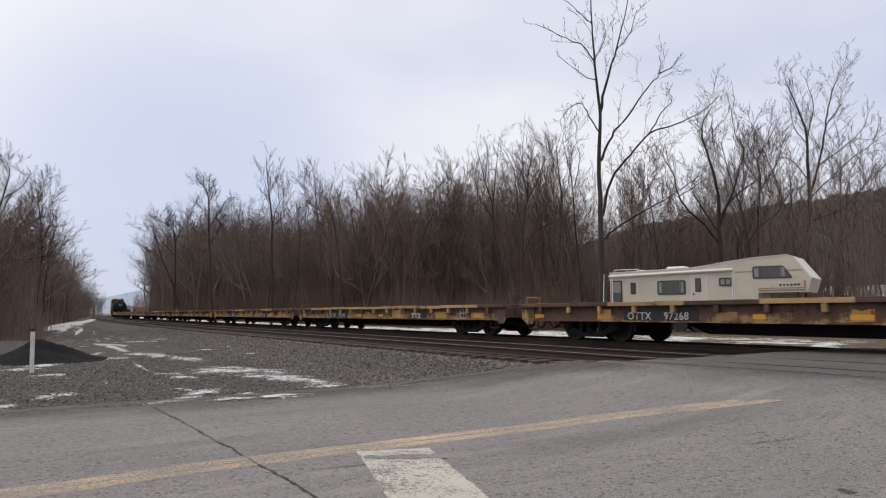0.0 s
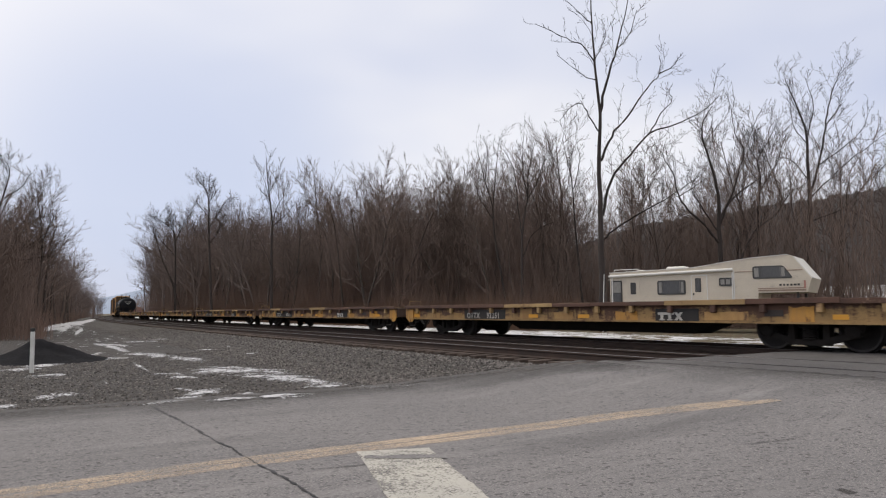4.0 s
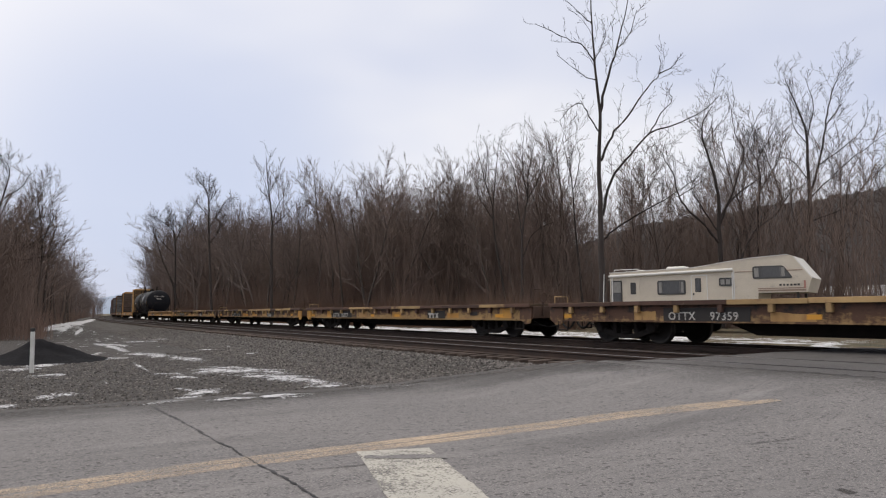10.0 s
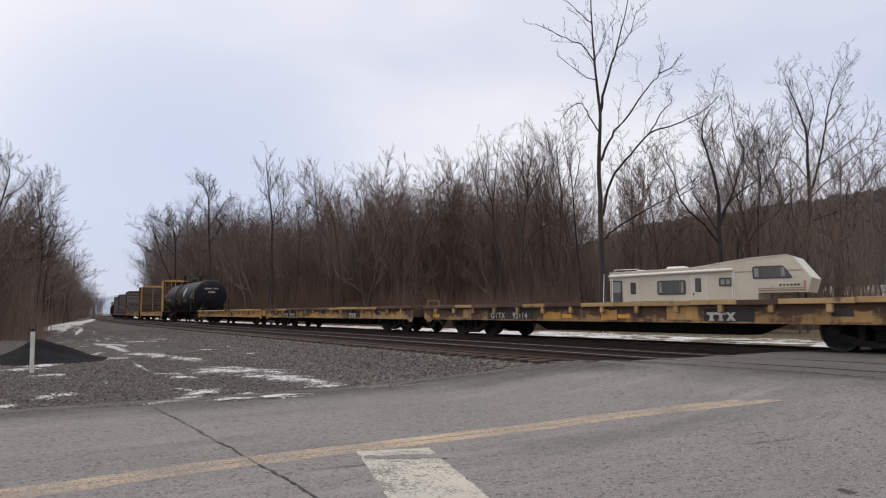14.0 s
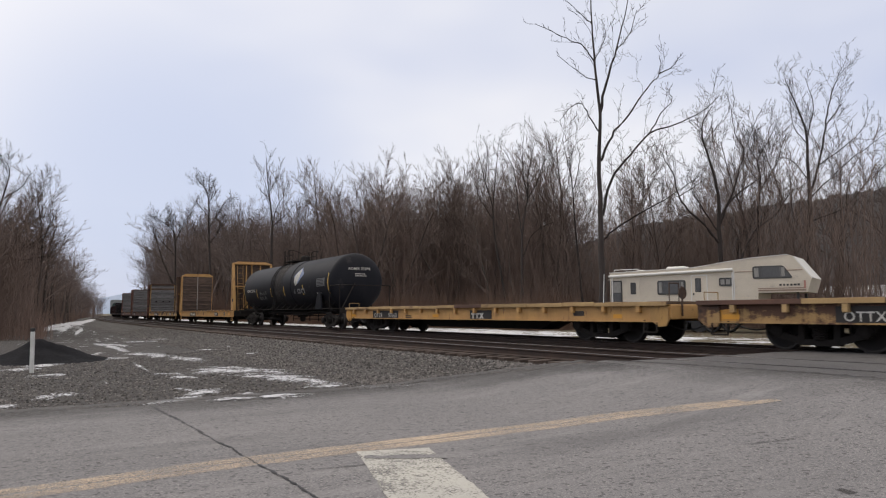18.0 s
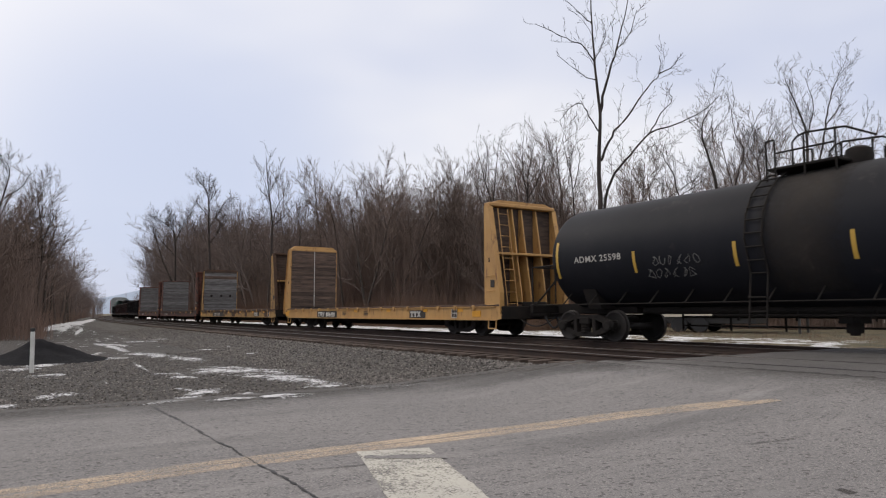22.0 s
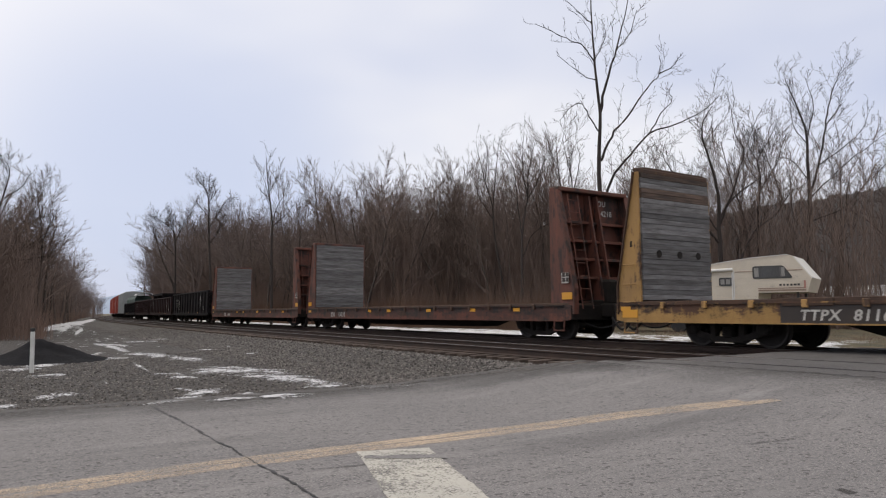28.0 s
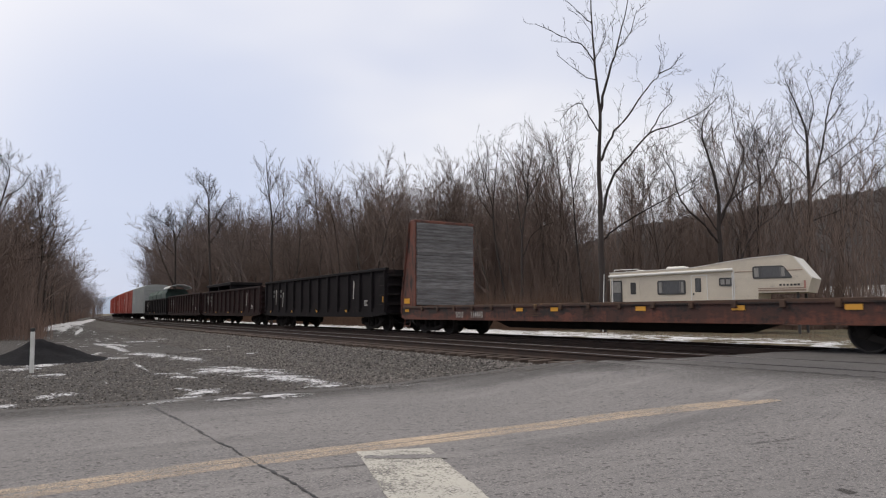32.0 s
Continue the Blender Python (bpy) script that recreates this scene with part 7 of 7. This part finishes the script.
def make_train():
    """The cars with the runs of their front and rear couplings at sixteen seconds."""
    F = 19.36
    fronts = [151.3 - F * i for i in range(9)]
    numbers = ["OTTX 97268", "OTTX 97249", "OTTX 92351", "OTTX 97015", "OTTX 97359", "OTTX 92357", "OTTX 92114", "OTTX 93299", "OTTX 97060"]
    for i, (f, num) in enumerate(zip(fronts, numbers)):
        ROLLING.append((flat_car(num, F, 40 + i, i == 8, (-5.3, -5.3, -5.3, -6.05, -5.3, -6.1, -5.3, -6.3, -6.3)[i], 3.15 if i < 8 else 0.9), f, f - F, 6.5))
    ROLLING.append((tank_car(18.2), -22.95, -41.2, 6.75))
    ROLLING.append((bulkhead_flat("TTPX 806458", 10.5, 9.2, 9.65, YELLOW_CLEAN, (PLANK_BROWN, PLANK_BROWN), True, "yellow bulkhead flat car with brown planked ends", 3, mark_at=4.05, cap=0.16, text_at=-5.36), -41.2, -63.4, 8.0))
    ROLLING.append((bulkhead_flat("TTPX 81160", 10.35, 9.3, 9.4, YELLOW, (PLANK_GREY, PLANK_GREY), False, "rusty yellow bulkhead flat car with grey planked ends", 4, black_mid=(-5.75, -2.45), mark_at=5.55, cap=0.05, patches=RUSTY, text_at=-5.35), -63.4, -85.8, 8.0))
    ROLLING.append((bulkhead_flat("SOU 114218", 10.1, 9.25, 9.1, OXIDE, (PLANK_GREY, PLANK_GREY), False, "oxide red bulkhead flat car with grey planked ends", 5, front_text=("SOU", "114218"), text_at=-6.9, lean=1.0, head_depth=0.36, truck=8.3), -85.8, -107.4, 7.8))
    ROLLING.append((bulkhead_flat("SOU 114443", 9.95, 9.1, 8.9, OXIDE, (PLANK_GREY, PLANK_GREY), False, "oxide red bulkhead flat car with grey planked ends", 6, front_text=("SOU", "114443"), text_at=-6.0, lean=1.0, head_depth=0.36, truck=8.3), -107.4, -128.8, 7.7))
    ROLLING.append((gondola(17.3, GON_BLACK, "black ribbed gondola car", 1), -128.8, -146.1, 6.0))
    ROLLING.append((gondola(17.6, GON_BROWN, "dark brown ribbed gondola car with a steel load", 2, 2.45, steel_load), -146.1, -163.7, 6.0))
    ROLLING.append((gondola(17.2, GON_BROWN, "dark brown ribbed gondola car", 3, 2.5), -163.7, -180.9, 6.0))
    ROLLING.append((gondola(19.0, GON_BLACK, "black ribbed gondola car with a covered load", 4, 2.4, covered_load), -180.9, -200.2, 6.0))
    ROLLING.append((boxcar(15.6, PALE, "pale grey covered hopper car", group="", hopper=True), -200.2, -215.8, 5.3))
    for i in range(5):
        ROLLING.append((boxcar(17.9, RED, "red ribbed boxcar with a pale roof"), -215.8 - 18 * i, -233.8 - 18 * i, 6.2))


make_train()


# ---------------------------------------------------------------- the caravan and things beside the line
CREAM = surface("cream_ribbed_metal", (0.68, 0.61, 0.50), (0.60, 0.535, 0.44), 0.8, (0.34, 0.30, 0.25), -0.05, 2, 0.5, 0, 0.1, 30)
GLASS_DARK = surface("grey_blinds_behind_glass", (0.10, 0.10, 0.10), (0.06, 0.06, 0.062), 6, None, 0, 1, 0.15, 0, 0, 30, (8, 1, 1))
CURTAIN = surface("pale_curtain", (0.34, 0.33, 0.31), (0.20, 0.195, 0.185), 6, None, 0, 1, 0.9, 0, 0, 30, (10, 1, 1))
TRIM_DARK = plain("dark_window_frame", (0.04, 0.038, 0.036), 0.5)
TRIM_WHITE = plain("white_trim", (0.68, 0.67, 0.64), 0.5)
STRIPE_RED = plain("faded_red_stripe", (0.42, 0.20, 0.16), 0.6)
STRIPE_TAN = plain("tan_stripe", (0.28, 0.20, 0.15), 0.6)
POST_WHITE = surface("white_post_paint", (0.62, 0.62, 0.60), (0.5, 0.5, 0.48), 3, None, 0, 1, 0.6, 0, 0.05, 40)


def rounded(corners, r):
    """The outline of a polygon with its corners rounded."""
    out, n = [], len(corners)
    for i in range(n):
        p, q, s = (Vector(corners[k % n]) for k in (i - 1, i, i + 1))
        a, b = q + (p - q).normalized() * r, q + (s - q).normalized() * r
        out += [tuple(a.lerp(q, f).lerp(q.lerp(b, f), f)) for f in (0, 0.25, 0.5, 0.75, 1)]
    return out


def fifth_wheel(m):
    """A long fifth-wheel caravan: x forward from its tail, y 0 on its axis, near side -y, z from the ground."""
    c = thing("caravan", "cream fifth-wheel caravan parked beyond the railway", "caravan", m=m)
    y0 = 1.2
    body = [(0, 0.75), (0, 3.02), (3.9, 3.12), (5.5, 3.36), (6.4, 3.47), (7.75, 3.55), (7.93, 3.50), (8.62, 2.46), (8.45, 1.86), (6.6, 1.86), (6.5, 0.75)]
    part("body", Build().prism(body, "y", -y0, y0), CREAM, c, "cream ribbed metal body")
    # a plain dark box fills the space under the floor
    part("underbody", Build().cbox(0.3, 6.4, -1.0, 1.0, 0.42, 0.74, 0.03), TRIM_DARK, c, "plain dark box under the floor")
    ribs = Build()
    for i in range(16):
        z = 0.85 + i * 0.155
        x1 = 6.5 if z < 1.86 else (8.4 if z < 2.5 else 7.95)
        if z > 3.0:
            x0 = 3.9 + (z - 3.1) * 6.2
            x1 = 7.7
        else:
            x0 = 0.02
        ribs.prism([(x0, z), (x1, z), (x1, z + 0.02)], "y", -y0 - 0.006, -y0)
    part("siding_ribs", ribs, CREAM, c)
    part("roof", Build().prism([(-0.05, 3.02), (3.9, 3.12), (5.5, 3.36), (6.4, 3.47), (7.75, 3.55), (7.75, 3.58), (6.4, 3.50), (5.5, 3.39), (3.9, 3.15), (-0.05, 3.05)], "y", -y0 - 0.03, y0 + 0.03), TRIM_WHITE, c)
    part("awning", Build().tube((0.0, -y0 - 0.1, 2.84), (5.63, -y0 - 0.1, 2.97), 0.075, sides=10), TRIM_WHITE, c, "rolled white awning")
    for x in (0.12, 5.58):
        part("awning_arm", Build().cbox(x - 0.025, x + 0.025, -y0 - 0.06, -y0, 0.8, 2.84, 0.005), TRIM_WHITE, c)
    for y in (-1.05, -0.6):
        part("ladder_rail", Build().tube((-0.28, y, 0.9), (-0.28, y, 2.75), 0.014, sides=6), TRIM_DARK, c)
    for z in (1.3, 1.75, 2.2, 2.6):
        part("ladder_rung", Build().tube((-0.28, -1.05, z), (-0.28, -0.6, z), 0.012, sides=6), TRIM_DARK, c)
    for z in (1.2, 2.7):
        part("ladder_bracket", Build().tube((-0.28, -0.82, z), (0.0, -0.82, z), 0.016, sides=6), TRIM_WHITE, c)
    part("vent", Build().cbox(2.42, 3.3, -0.35, 0.35, 3.1, 3.30, 0.06), TRIM_WHITE, c, "white roof air conditioner")
    part("vent", Build().cbox(0.9, 1.3, -0.2, 0.2, 3.05, 3.2, 0.04), TRIM_WHITE, c, "small roof vent")
    for y in (-0.9, 0.9):
        rack = Build()
        rack.tube((0.1, y, 3.2), (1.3, y, 3.2), 0.02, sides=6)
        for x in (0.1, 0.7, 1.3):
            rack.tube((x, y, 3.04), (x, y, 3.2), 0.015, sides=6)
        part("roof_rack", rack, TRIM_WHITE, c)

    def window(x0, x1, z0, z1, slant=0.0, bars_at=()):
        w = part("window", Build().prism(rounded([(x0, z0), (x1, z0), (x1 - slant, z1), (x0, z1)], min(0.1, 0.15 * (x1 - x0))), "y", -y0 - 0.03, -y0 + 0.01), TRIM_DARK, c)
        e = 0.05
        part("pane", Build().prism(rounded([(x0 + e, z0 + e), (x1 - e, z0 + e), (x1 - e - slant, z1 - e), (x0 + e, z1 - e)], min(0.06, 0.1 * (x1 - x0))), "y", -y0 - 0.036, -y0 - 0.028), GLASS_DARK, w)
        if x1 - x0 > 0.5:
            for a, b in ((x0 + 0.07, x0 + 0.24), (x1 - 0.26 - slant * 0.6, x1 - 0.09 - slant * 0.6)):
                part("curtain", Build().box(a, b, -y0 - 0.041, -y0 - 0.037, z0 + 0.08, z1 - 0.08), CURTAIN, w, "pale drawn curtain")
        for x in bars_at:
            part("mullion", Build().box(x - 0.015, x + 0.015, -y0 - 0.042, -y0 - 0.03, z0 + e, z1 - e), TRIM_DARK, w)

    window(2.3, 3.58, 1.85, 2.55, 0, (2.52, 3.36))
    window(5.02, 5.58, 2.2, 2.6, 0, (5.3,))
    window(6.4, 7.95, 2.5, 3.08, 0.36, (6.72, 7.5))
    window(1.02, 1.28, 1.9, 2.5)
    window(4.0, 4.26, 1.95, 2.62)
    tail = part("rear_window", Build().box(0.06, 0.6, -y0 - 0.025, -y0 + 0.01, 1.5, 2.62), TRIM_DARK, c, "rear side window")
    part("pane", Build().box(0.12, 0.54, -y0 - 0.031, -y0 - 0.024, 2.0, 2.55), CURTAIN, tail)
    part("pane", Build().box(0.12, 0.54, -y0 - 0.031, -y0 - 0.024, 1.56, 1.95), GLASS_DARK, tail)
    door = part("door", Build().box(3.85, 4.5, -y0 - 0.02, -y0 + 0.01, 0.95, 2.72), CREAM, c, "narrow cream side door")
    part("door_frame", Build().box(3.82, 3.85, -y0 - 0.03, -y0, 0.9, 2.75).box(4.5, 4.53, -y0 - 0.03, -y0, 0.9, 2.75).box(3.82, 4.53, -y0 - 0.03, -y0, 2.73, 2.76), TRIM_WHITE, door)
    part("door_handle", Build().cbox(3.9, 3.96, -y0 - 0.05, -y0 - 0.02, 1.8, 1.9, 0.01), TRIM_DARK, door)
    side_door = part("hatch", Build().box(0.85, 1.45, -y0 - 0.015, -y0 + 0.01, 1.2, 2.7), CREAM, c, "narrow side hatch")
    part("trim", Build().box(5.62, 5.66, -y0 - 0.016, -y0, 0.8, 2.95), TRIM_WHITE, c)
    part("trim", Build().box(5.7, 8.3, -y0 - 0.014, -y0, 2.83, 2.87), STRIPE_TAN, c)
    part("stripe", Build().box(6.6, 8.4, -y0 - 0.014, -y0, 1.92, 1.99).box(6.6, 8.4, -y0 - 0.014, -y0, 2.03, 2.07), STRIPE_TAN, c, "tan side stripes")
    part("emblem", Build().box(8.33, 8.40, -y0 - 0.018, -y0, 2.02, 2.38), STRIPE_RED, c, "faded red emblem")
    for i in range(6):
        bars("name_bars", c, 7.42 + 0.135 * i, -y0 - 0.01, 2.24, 1, TRIM_DARK, 0.10, 0.085)
    nb = Build().prism([(7.94, 3.47), (8.61, 2.48), (8.65, 2.49), (7.98, 3.49)], "y", -y0 + 0.06, y0 - 0.06)
    part("nose_panel", nb, TRIM_WHITE, c, "pale sloping front panel")
    for y in (-1.0, 0.9):
        part("landing_leg", Build().cbox(8.0, 8.1, y, y + 0.1, 0, 1.86, 0.01), TRIM_DARK, c)
    for x in (3.2, 4.1):
        for y in (-1.05, 1.05):
            w = part("wheel", Build().lathe([(0.2, -0.1), (0.36, -0.1), (0.38, -0.07), (0.38, 0.07), (0.36, 0.1), (0.2, 0.1)], "y", 20, (x, y, 0.38)), RUBBER, c)
    return c


fifth_wheel(Matrix.Translation((8.5, 34.7, -0.17)) @ Matrix.Rotation(radians(-37), 4, "Z") @ Matrix.Translation((0, 1.27, 0)) @ Matrix.Diagonal((1.06, 1.06, 0.97, 1)))

stake = thing("stake", "thin grey stake leaning behind the railway", "stake", m=pose(7.58, 32.6, -0.35, 0, 2.5, 0))
part("shaft", Build().tube((0, 0, 0), (0, 0, 2.95), 0.03, 0.022, 8), POST_WHITE, stake)

# marker post and cinder heap on the gravel
post = thing("marker_post", "white plastic marker post with a black cap", "post", m=pose(-9.85, 16.5, land_height(*uw(-9.85, 16.5)) - 0.03, 0, -1.0, 20) @ Matrix.Scale(1.1, 4))
part("shaft", Build().cbox(-0.042, 0.042, -0.03, 0.03, 0, 0.92, 0.012), POST_WHITE, post)
part("cap", Build().cbox(-0.044, 0.044, -0.032, 0.032, 0.921, 1.0, 0.012), RUBBER, post, "black cap")


def heap():
    rnd = random.Random(4)
    vs, n, m = [], 14, 48
    for j in range(n + 1):
        f = j / n
        for i in range(m):
            a = 6.2832 * i / m
            rx, ry = 1.5 * f * (1 + 0.12 * noise.noise((math.cos(a) * 2, math.sin(a) * 2, 0.4))), 2.6 * f * (1 + 0.12 * noise.noise((math.cos(a) * 2, math.sin(a) * 2, 7.4)))
            z = 0.72 * (1 - smooth(-0.12, 1.0, f)) / 0.968 * (1 + 0.2 * noise.noise((rx * math.cos(a) * 1.5, ry * math.sin(a) * 1.5, 2))) + 0.03 * noise.noise((rx * math.cos(a) * 7, ry * math.sin(a) * 7, 9))
            vs.append((rx * math.cos(a) + 0.5 * (f ** 3) * math.cos(a) + 1.1 * (f ** 4) * max(0, math.cos(a)) ** 2, ry * math.sin(a), z - 0.06 * (f > 0.95)))
    fs = [(j * m + i, j * m + (i + 1) % m, (j + 1) * m + (i + 1) % m, (j + 1) * m + i) for j in range(n) for i in range(m)]
    x, y = -12.4, 21.3
    ob = part("slag_mound", Build().add(vs, fs), COAL, None, "", True, pose(x, y, land_height(*uw(x, y)) - 0.04))
    tagged(ob, "low mound of black cinder on the gravel", "mound")


heap()


def snow_patch(u, w, lu, lw, seed, lift=0.012, turn=0.0, rich=0.0):
    """A thin ragged sheet of old snow lu by lw metres on the ground or the road."""
    vs, n, m = [], 5, 48
    c, s = math.cos(turn), math.sin(turn)
    for j in range(n + 1):
        f = j / n
        for i in range(m):
            a = 6.2832 * i / m
            k = f * (1 + 0.45 * noise.noise((math.cos(a) * 1.6, math.sin(a) * 1.6, seed * 3.7)) + 0.35 * noise.noise((math.cos(a) * 5, math.sin(a) * 5, seed * 1.9)))
            du, dw = 0.58 * lu * k * math.cos(a), 0.62 * lw * k * math.sin(a)
            dw += 0.25 * lw * noise.noise((du * 1.5, seed, 0.3))
            uu, ww = u + du * c - dw * s, w + du * s + dw * c
            x, y = place(uu, ww)
            on_road = abs(uu - road_mid(ww)) < ROAD_HALF and ww > 6
            z = road_height(ww) + 0.035 * (1 - ((uu - road_mid(ww)) / ROAD_HALF) ** 2) if on_road else land_height(uu, ww)
            vs.append((x, y, max(z, land_height(uu, ww)) + lift + 0.03 * (1 - f) * (0.6 + noise.noise((uu * 4, ww * 4, seed))) - 0.016 * (f > 0.9)))
    fs = [(j * m + i, j * m + (i + 1) % m, (j + 1) * m + (i + 1) % m, (j + 1) * m + i) for j in range(n) for i in range(m)]
    ob = part("snow_patch", Build().add(vs, fs), SNOW, None, "", True)
    ob.data.attributes.new("cover", "FLOAT", "POINT").data.foreach_set("value", [(0.76, 0.75, 0.74, 0.70, 0.62, 0.45)[k // m] + rich for k in range(len(vs))])
    return tagged(ob, "thin ragged patch of old snow on the gravel", "snow", "snow patches on the gravel")


# each from one end to the other, (run, offset) in metres, with its breadth
STREAKS = ([(-2.8, 13.5, -1.2, 11.4, 0.96), (-12.4, 11.4, -3.0, 11.1, 0.38), (-3.3, 11.0, -0.3, 10.3, 0.72), (-0.4, 10.3, 2.5, 10.0, 0.45), (4.3, 10.4, 8.2, 9.9, 1.03), (7.1, 10.3, 10.6, 9.7, 0.66), (10.8, 9.9, 11.5, 9.6, 0.61), (11.5, 13.0, 11.3, 12.3, 0.4), (11.3, 12.4, 10.2, 11.5, 0.45), (13.4, 12.4, 13.4, 11.8, 0.29), (13.5, 11.9, 13.5, 11.2, 0.35), (0.9, 11.6, 5.4, 11.9, 0.12), (6.2, 11.8, 6.0, 11.5, 0.59), (7.1, 11.6, 7.7, 11.4, 0.38), (9.6, 12.1, 10.2, 12.0, 0.16), (11.4, 11.5, 11.5, 11.2, 0.29), (3.0, 14.8, 1.7, 14.1, 0.69), (1.6, 14.2, -0.8, 13.3, 0.56)],
           [(5.5, 14.2, 4.3, 13.6, 0.47), (9.6, 14.2, 9.1, 13.7, 0.45), (10.2, 14.8, 10.2, 14.6, 0.52), (13.3, 14.8, 11.4, 14.6, 0.14), (-1.7, 14.9, -6.7, 14.4, 0.19), (-13.3, 9.6, -11.6, 9.0, 1.3), (-15.2, 8.3, -14.1, 8.1, 0.73), (-3.1, 8.8, -2.6, 8.6, 0.74), (-4.0, 7.6, -3.5, 7.6, 0.12), (0.3, 8.0, 0.8, 8.0, 0.38), (-42.6, 13.2, -57.2, 11.6, 2.4), (-57.2, 11.6, -109.7, 7.3, 2.21), (-41.8, 11.5, -79.7, 9.7, 0.53), (-79.7, 9.7, -112.9, 6.3, 2.4), (-27.9, 11.2, -45.4, 9.9, 0.24), (-10.6, 11.3, -7.4, 10.7, 0.62), (11.5, 9.5, 13.3, 9.6, 0.51), (13.2, 9.6, 11.8, 8.1, 0.47)])
for i, (u0, w0, u1, w1, wide) in enumerate(STREAKS[0] + STREAKS[1]):
    snow_patch((u0 + u1) / 2, (w0 + w1) / 2, math.hypot(u1 - u0, w1 - w0) * 1.1 + 0.1, wide * 1.35, i + 1, turn=math.atan2(w1 - w0, u1 - u0), rich=0.22 * (u0 < -25), lift=0.012 if u0 > -25 else 0.05)


def scatter(name, seed, count, area, size, material, label, flat=0.7):
    """Loose stones: small uneven lumps joined in one piece."""
    rnd = random.Random(seed)
    base = [(1, 0, 0), (-1, 0, 0), (0, 1, 0), (0, -1, 0), (0, 0, 1), (0, 0, -1)]
    tri = [(0, 2, 4), (2, 1, 4), (1, 3, 4), (3, 0, 4), (2, 0, 5), (1, 2, 5), (3, 1, 5), (0, 3, 5)]
    V, F = [], []
    for _ in range(count):
        u, w = area(rnd)
        x, y = place(u, w)
        z = land_height(u, w)
        if w > 6 and abs(u - road_mid(w)) < ROAD_HALF:
            z = max(z, road_height(w) + 0.035 * (1 - ((u - road_mid(w)) / ROAD_HALF) ** 2))
        r = rnd.uniform(*size)
        a = rnd.uniform(0, 6.28)
        c, s = math.cos(a), math.sin(a)
        k = len(V)
        for p in base:
            px, py, pz = (q * r * rnd.uniform(0.6, 1.25) for q in p)
            V.append((x + px * c - py * s + rnd.uniform(-.2, .2) * r, y + px * s + py * c + rnd.uniform(-.2, .2) * r, z + pz * flat + 0.3 * r))
        F += [tuple(i + k for i in t) for t in tri]
    me = bpy.data.meshes.new(name)
    me.from_pydata(V, [], F)
    me.materials.append(material)
    return tagged(new(name, me), label, "stones", kind="stuff")


def near_bed(r):
    return 13.2 - 45 * r.random() ** 1.9, 5.72 + 3.4 * r.random()


scatter("ballast_stones", 6, 21000, near_bed, (0.014, 0.040), STONE, "loose grey ballast stones beside the rails")
scatter("gravel_stones", 7, 13000, lambda r: (12.9 - 15 * r.random() ** 1.3, 8.5 + 7 * r.random()), (0.008, 0.032), STONE, "loose gravel on the bare ground")
scatter("ballast_stones", 8, 7000, lambda r: (13.2 - 40 * r.random(), r.uniform(-2.2, 5.6)), (0.02, 0.045), STONE, "dark ballast between the tracks")
scatter("edge_gravel", 9, 2600, lambda r: (lambda w: (road_mid(w) - ROAD_HALF - 0.1 + abs(r.gauss(0, 0.16)) - 0.25 * r.random(), w))(r.uniform(6.2, 16.5)), (0.004, 0.011), STONE, "fine gravel strewn over the edge of the road")


# ---------------------------------------------------------------- what moves
def car_pose(s, half):
    a, b = along(s + half, 0), along(s - half, 0)
    mid, d = (a + b) / 2, a - b
    return Matrix.Translation(mid) @ Matrix.Rotation(math.atan2(d.y, d.x), 4, "Z")


def motions():
    for car, front, rear, half in ROLLING:
        mid = (front + rear) / 2
        walk(car, [(t, car_pose(run_at(mid, t), half)) for t in range(0, 33, 2)])
    for w, dx in SPINNING:
        walk(w, [(k / 15, pose(dx, 0, TYRE, 0, math.degrees(run_at(0, k / 15) / TYRE) % 360, 0)) for k in range(481)])


motions()
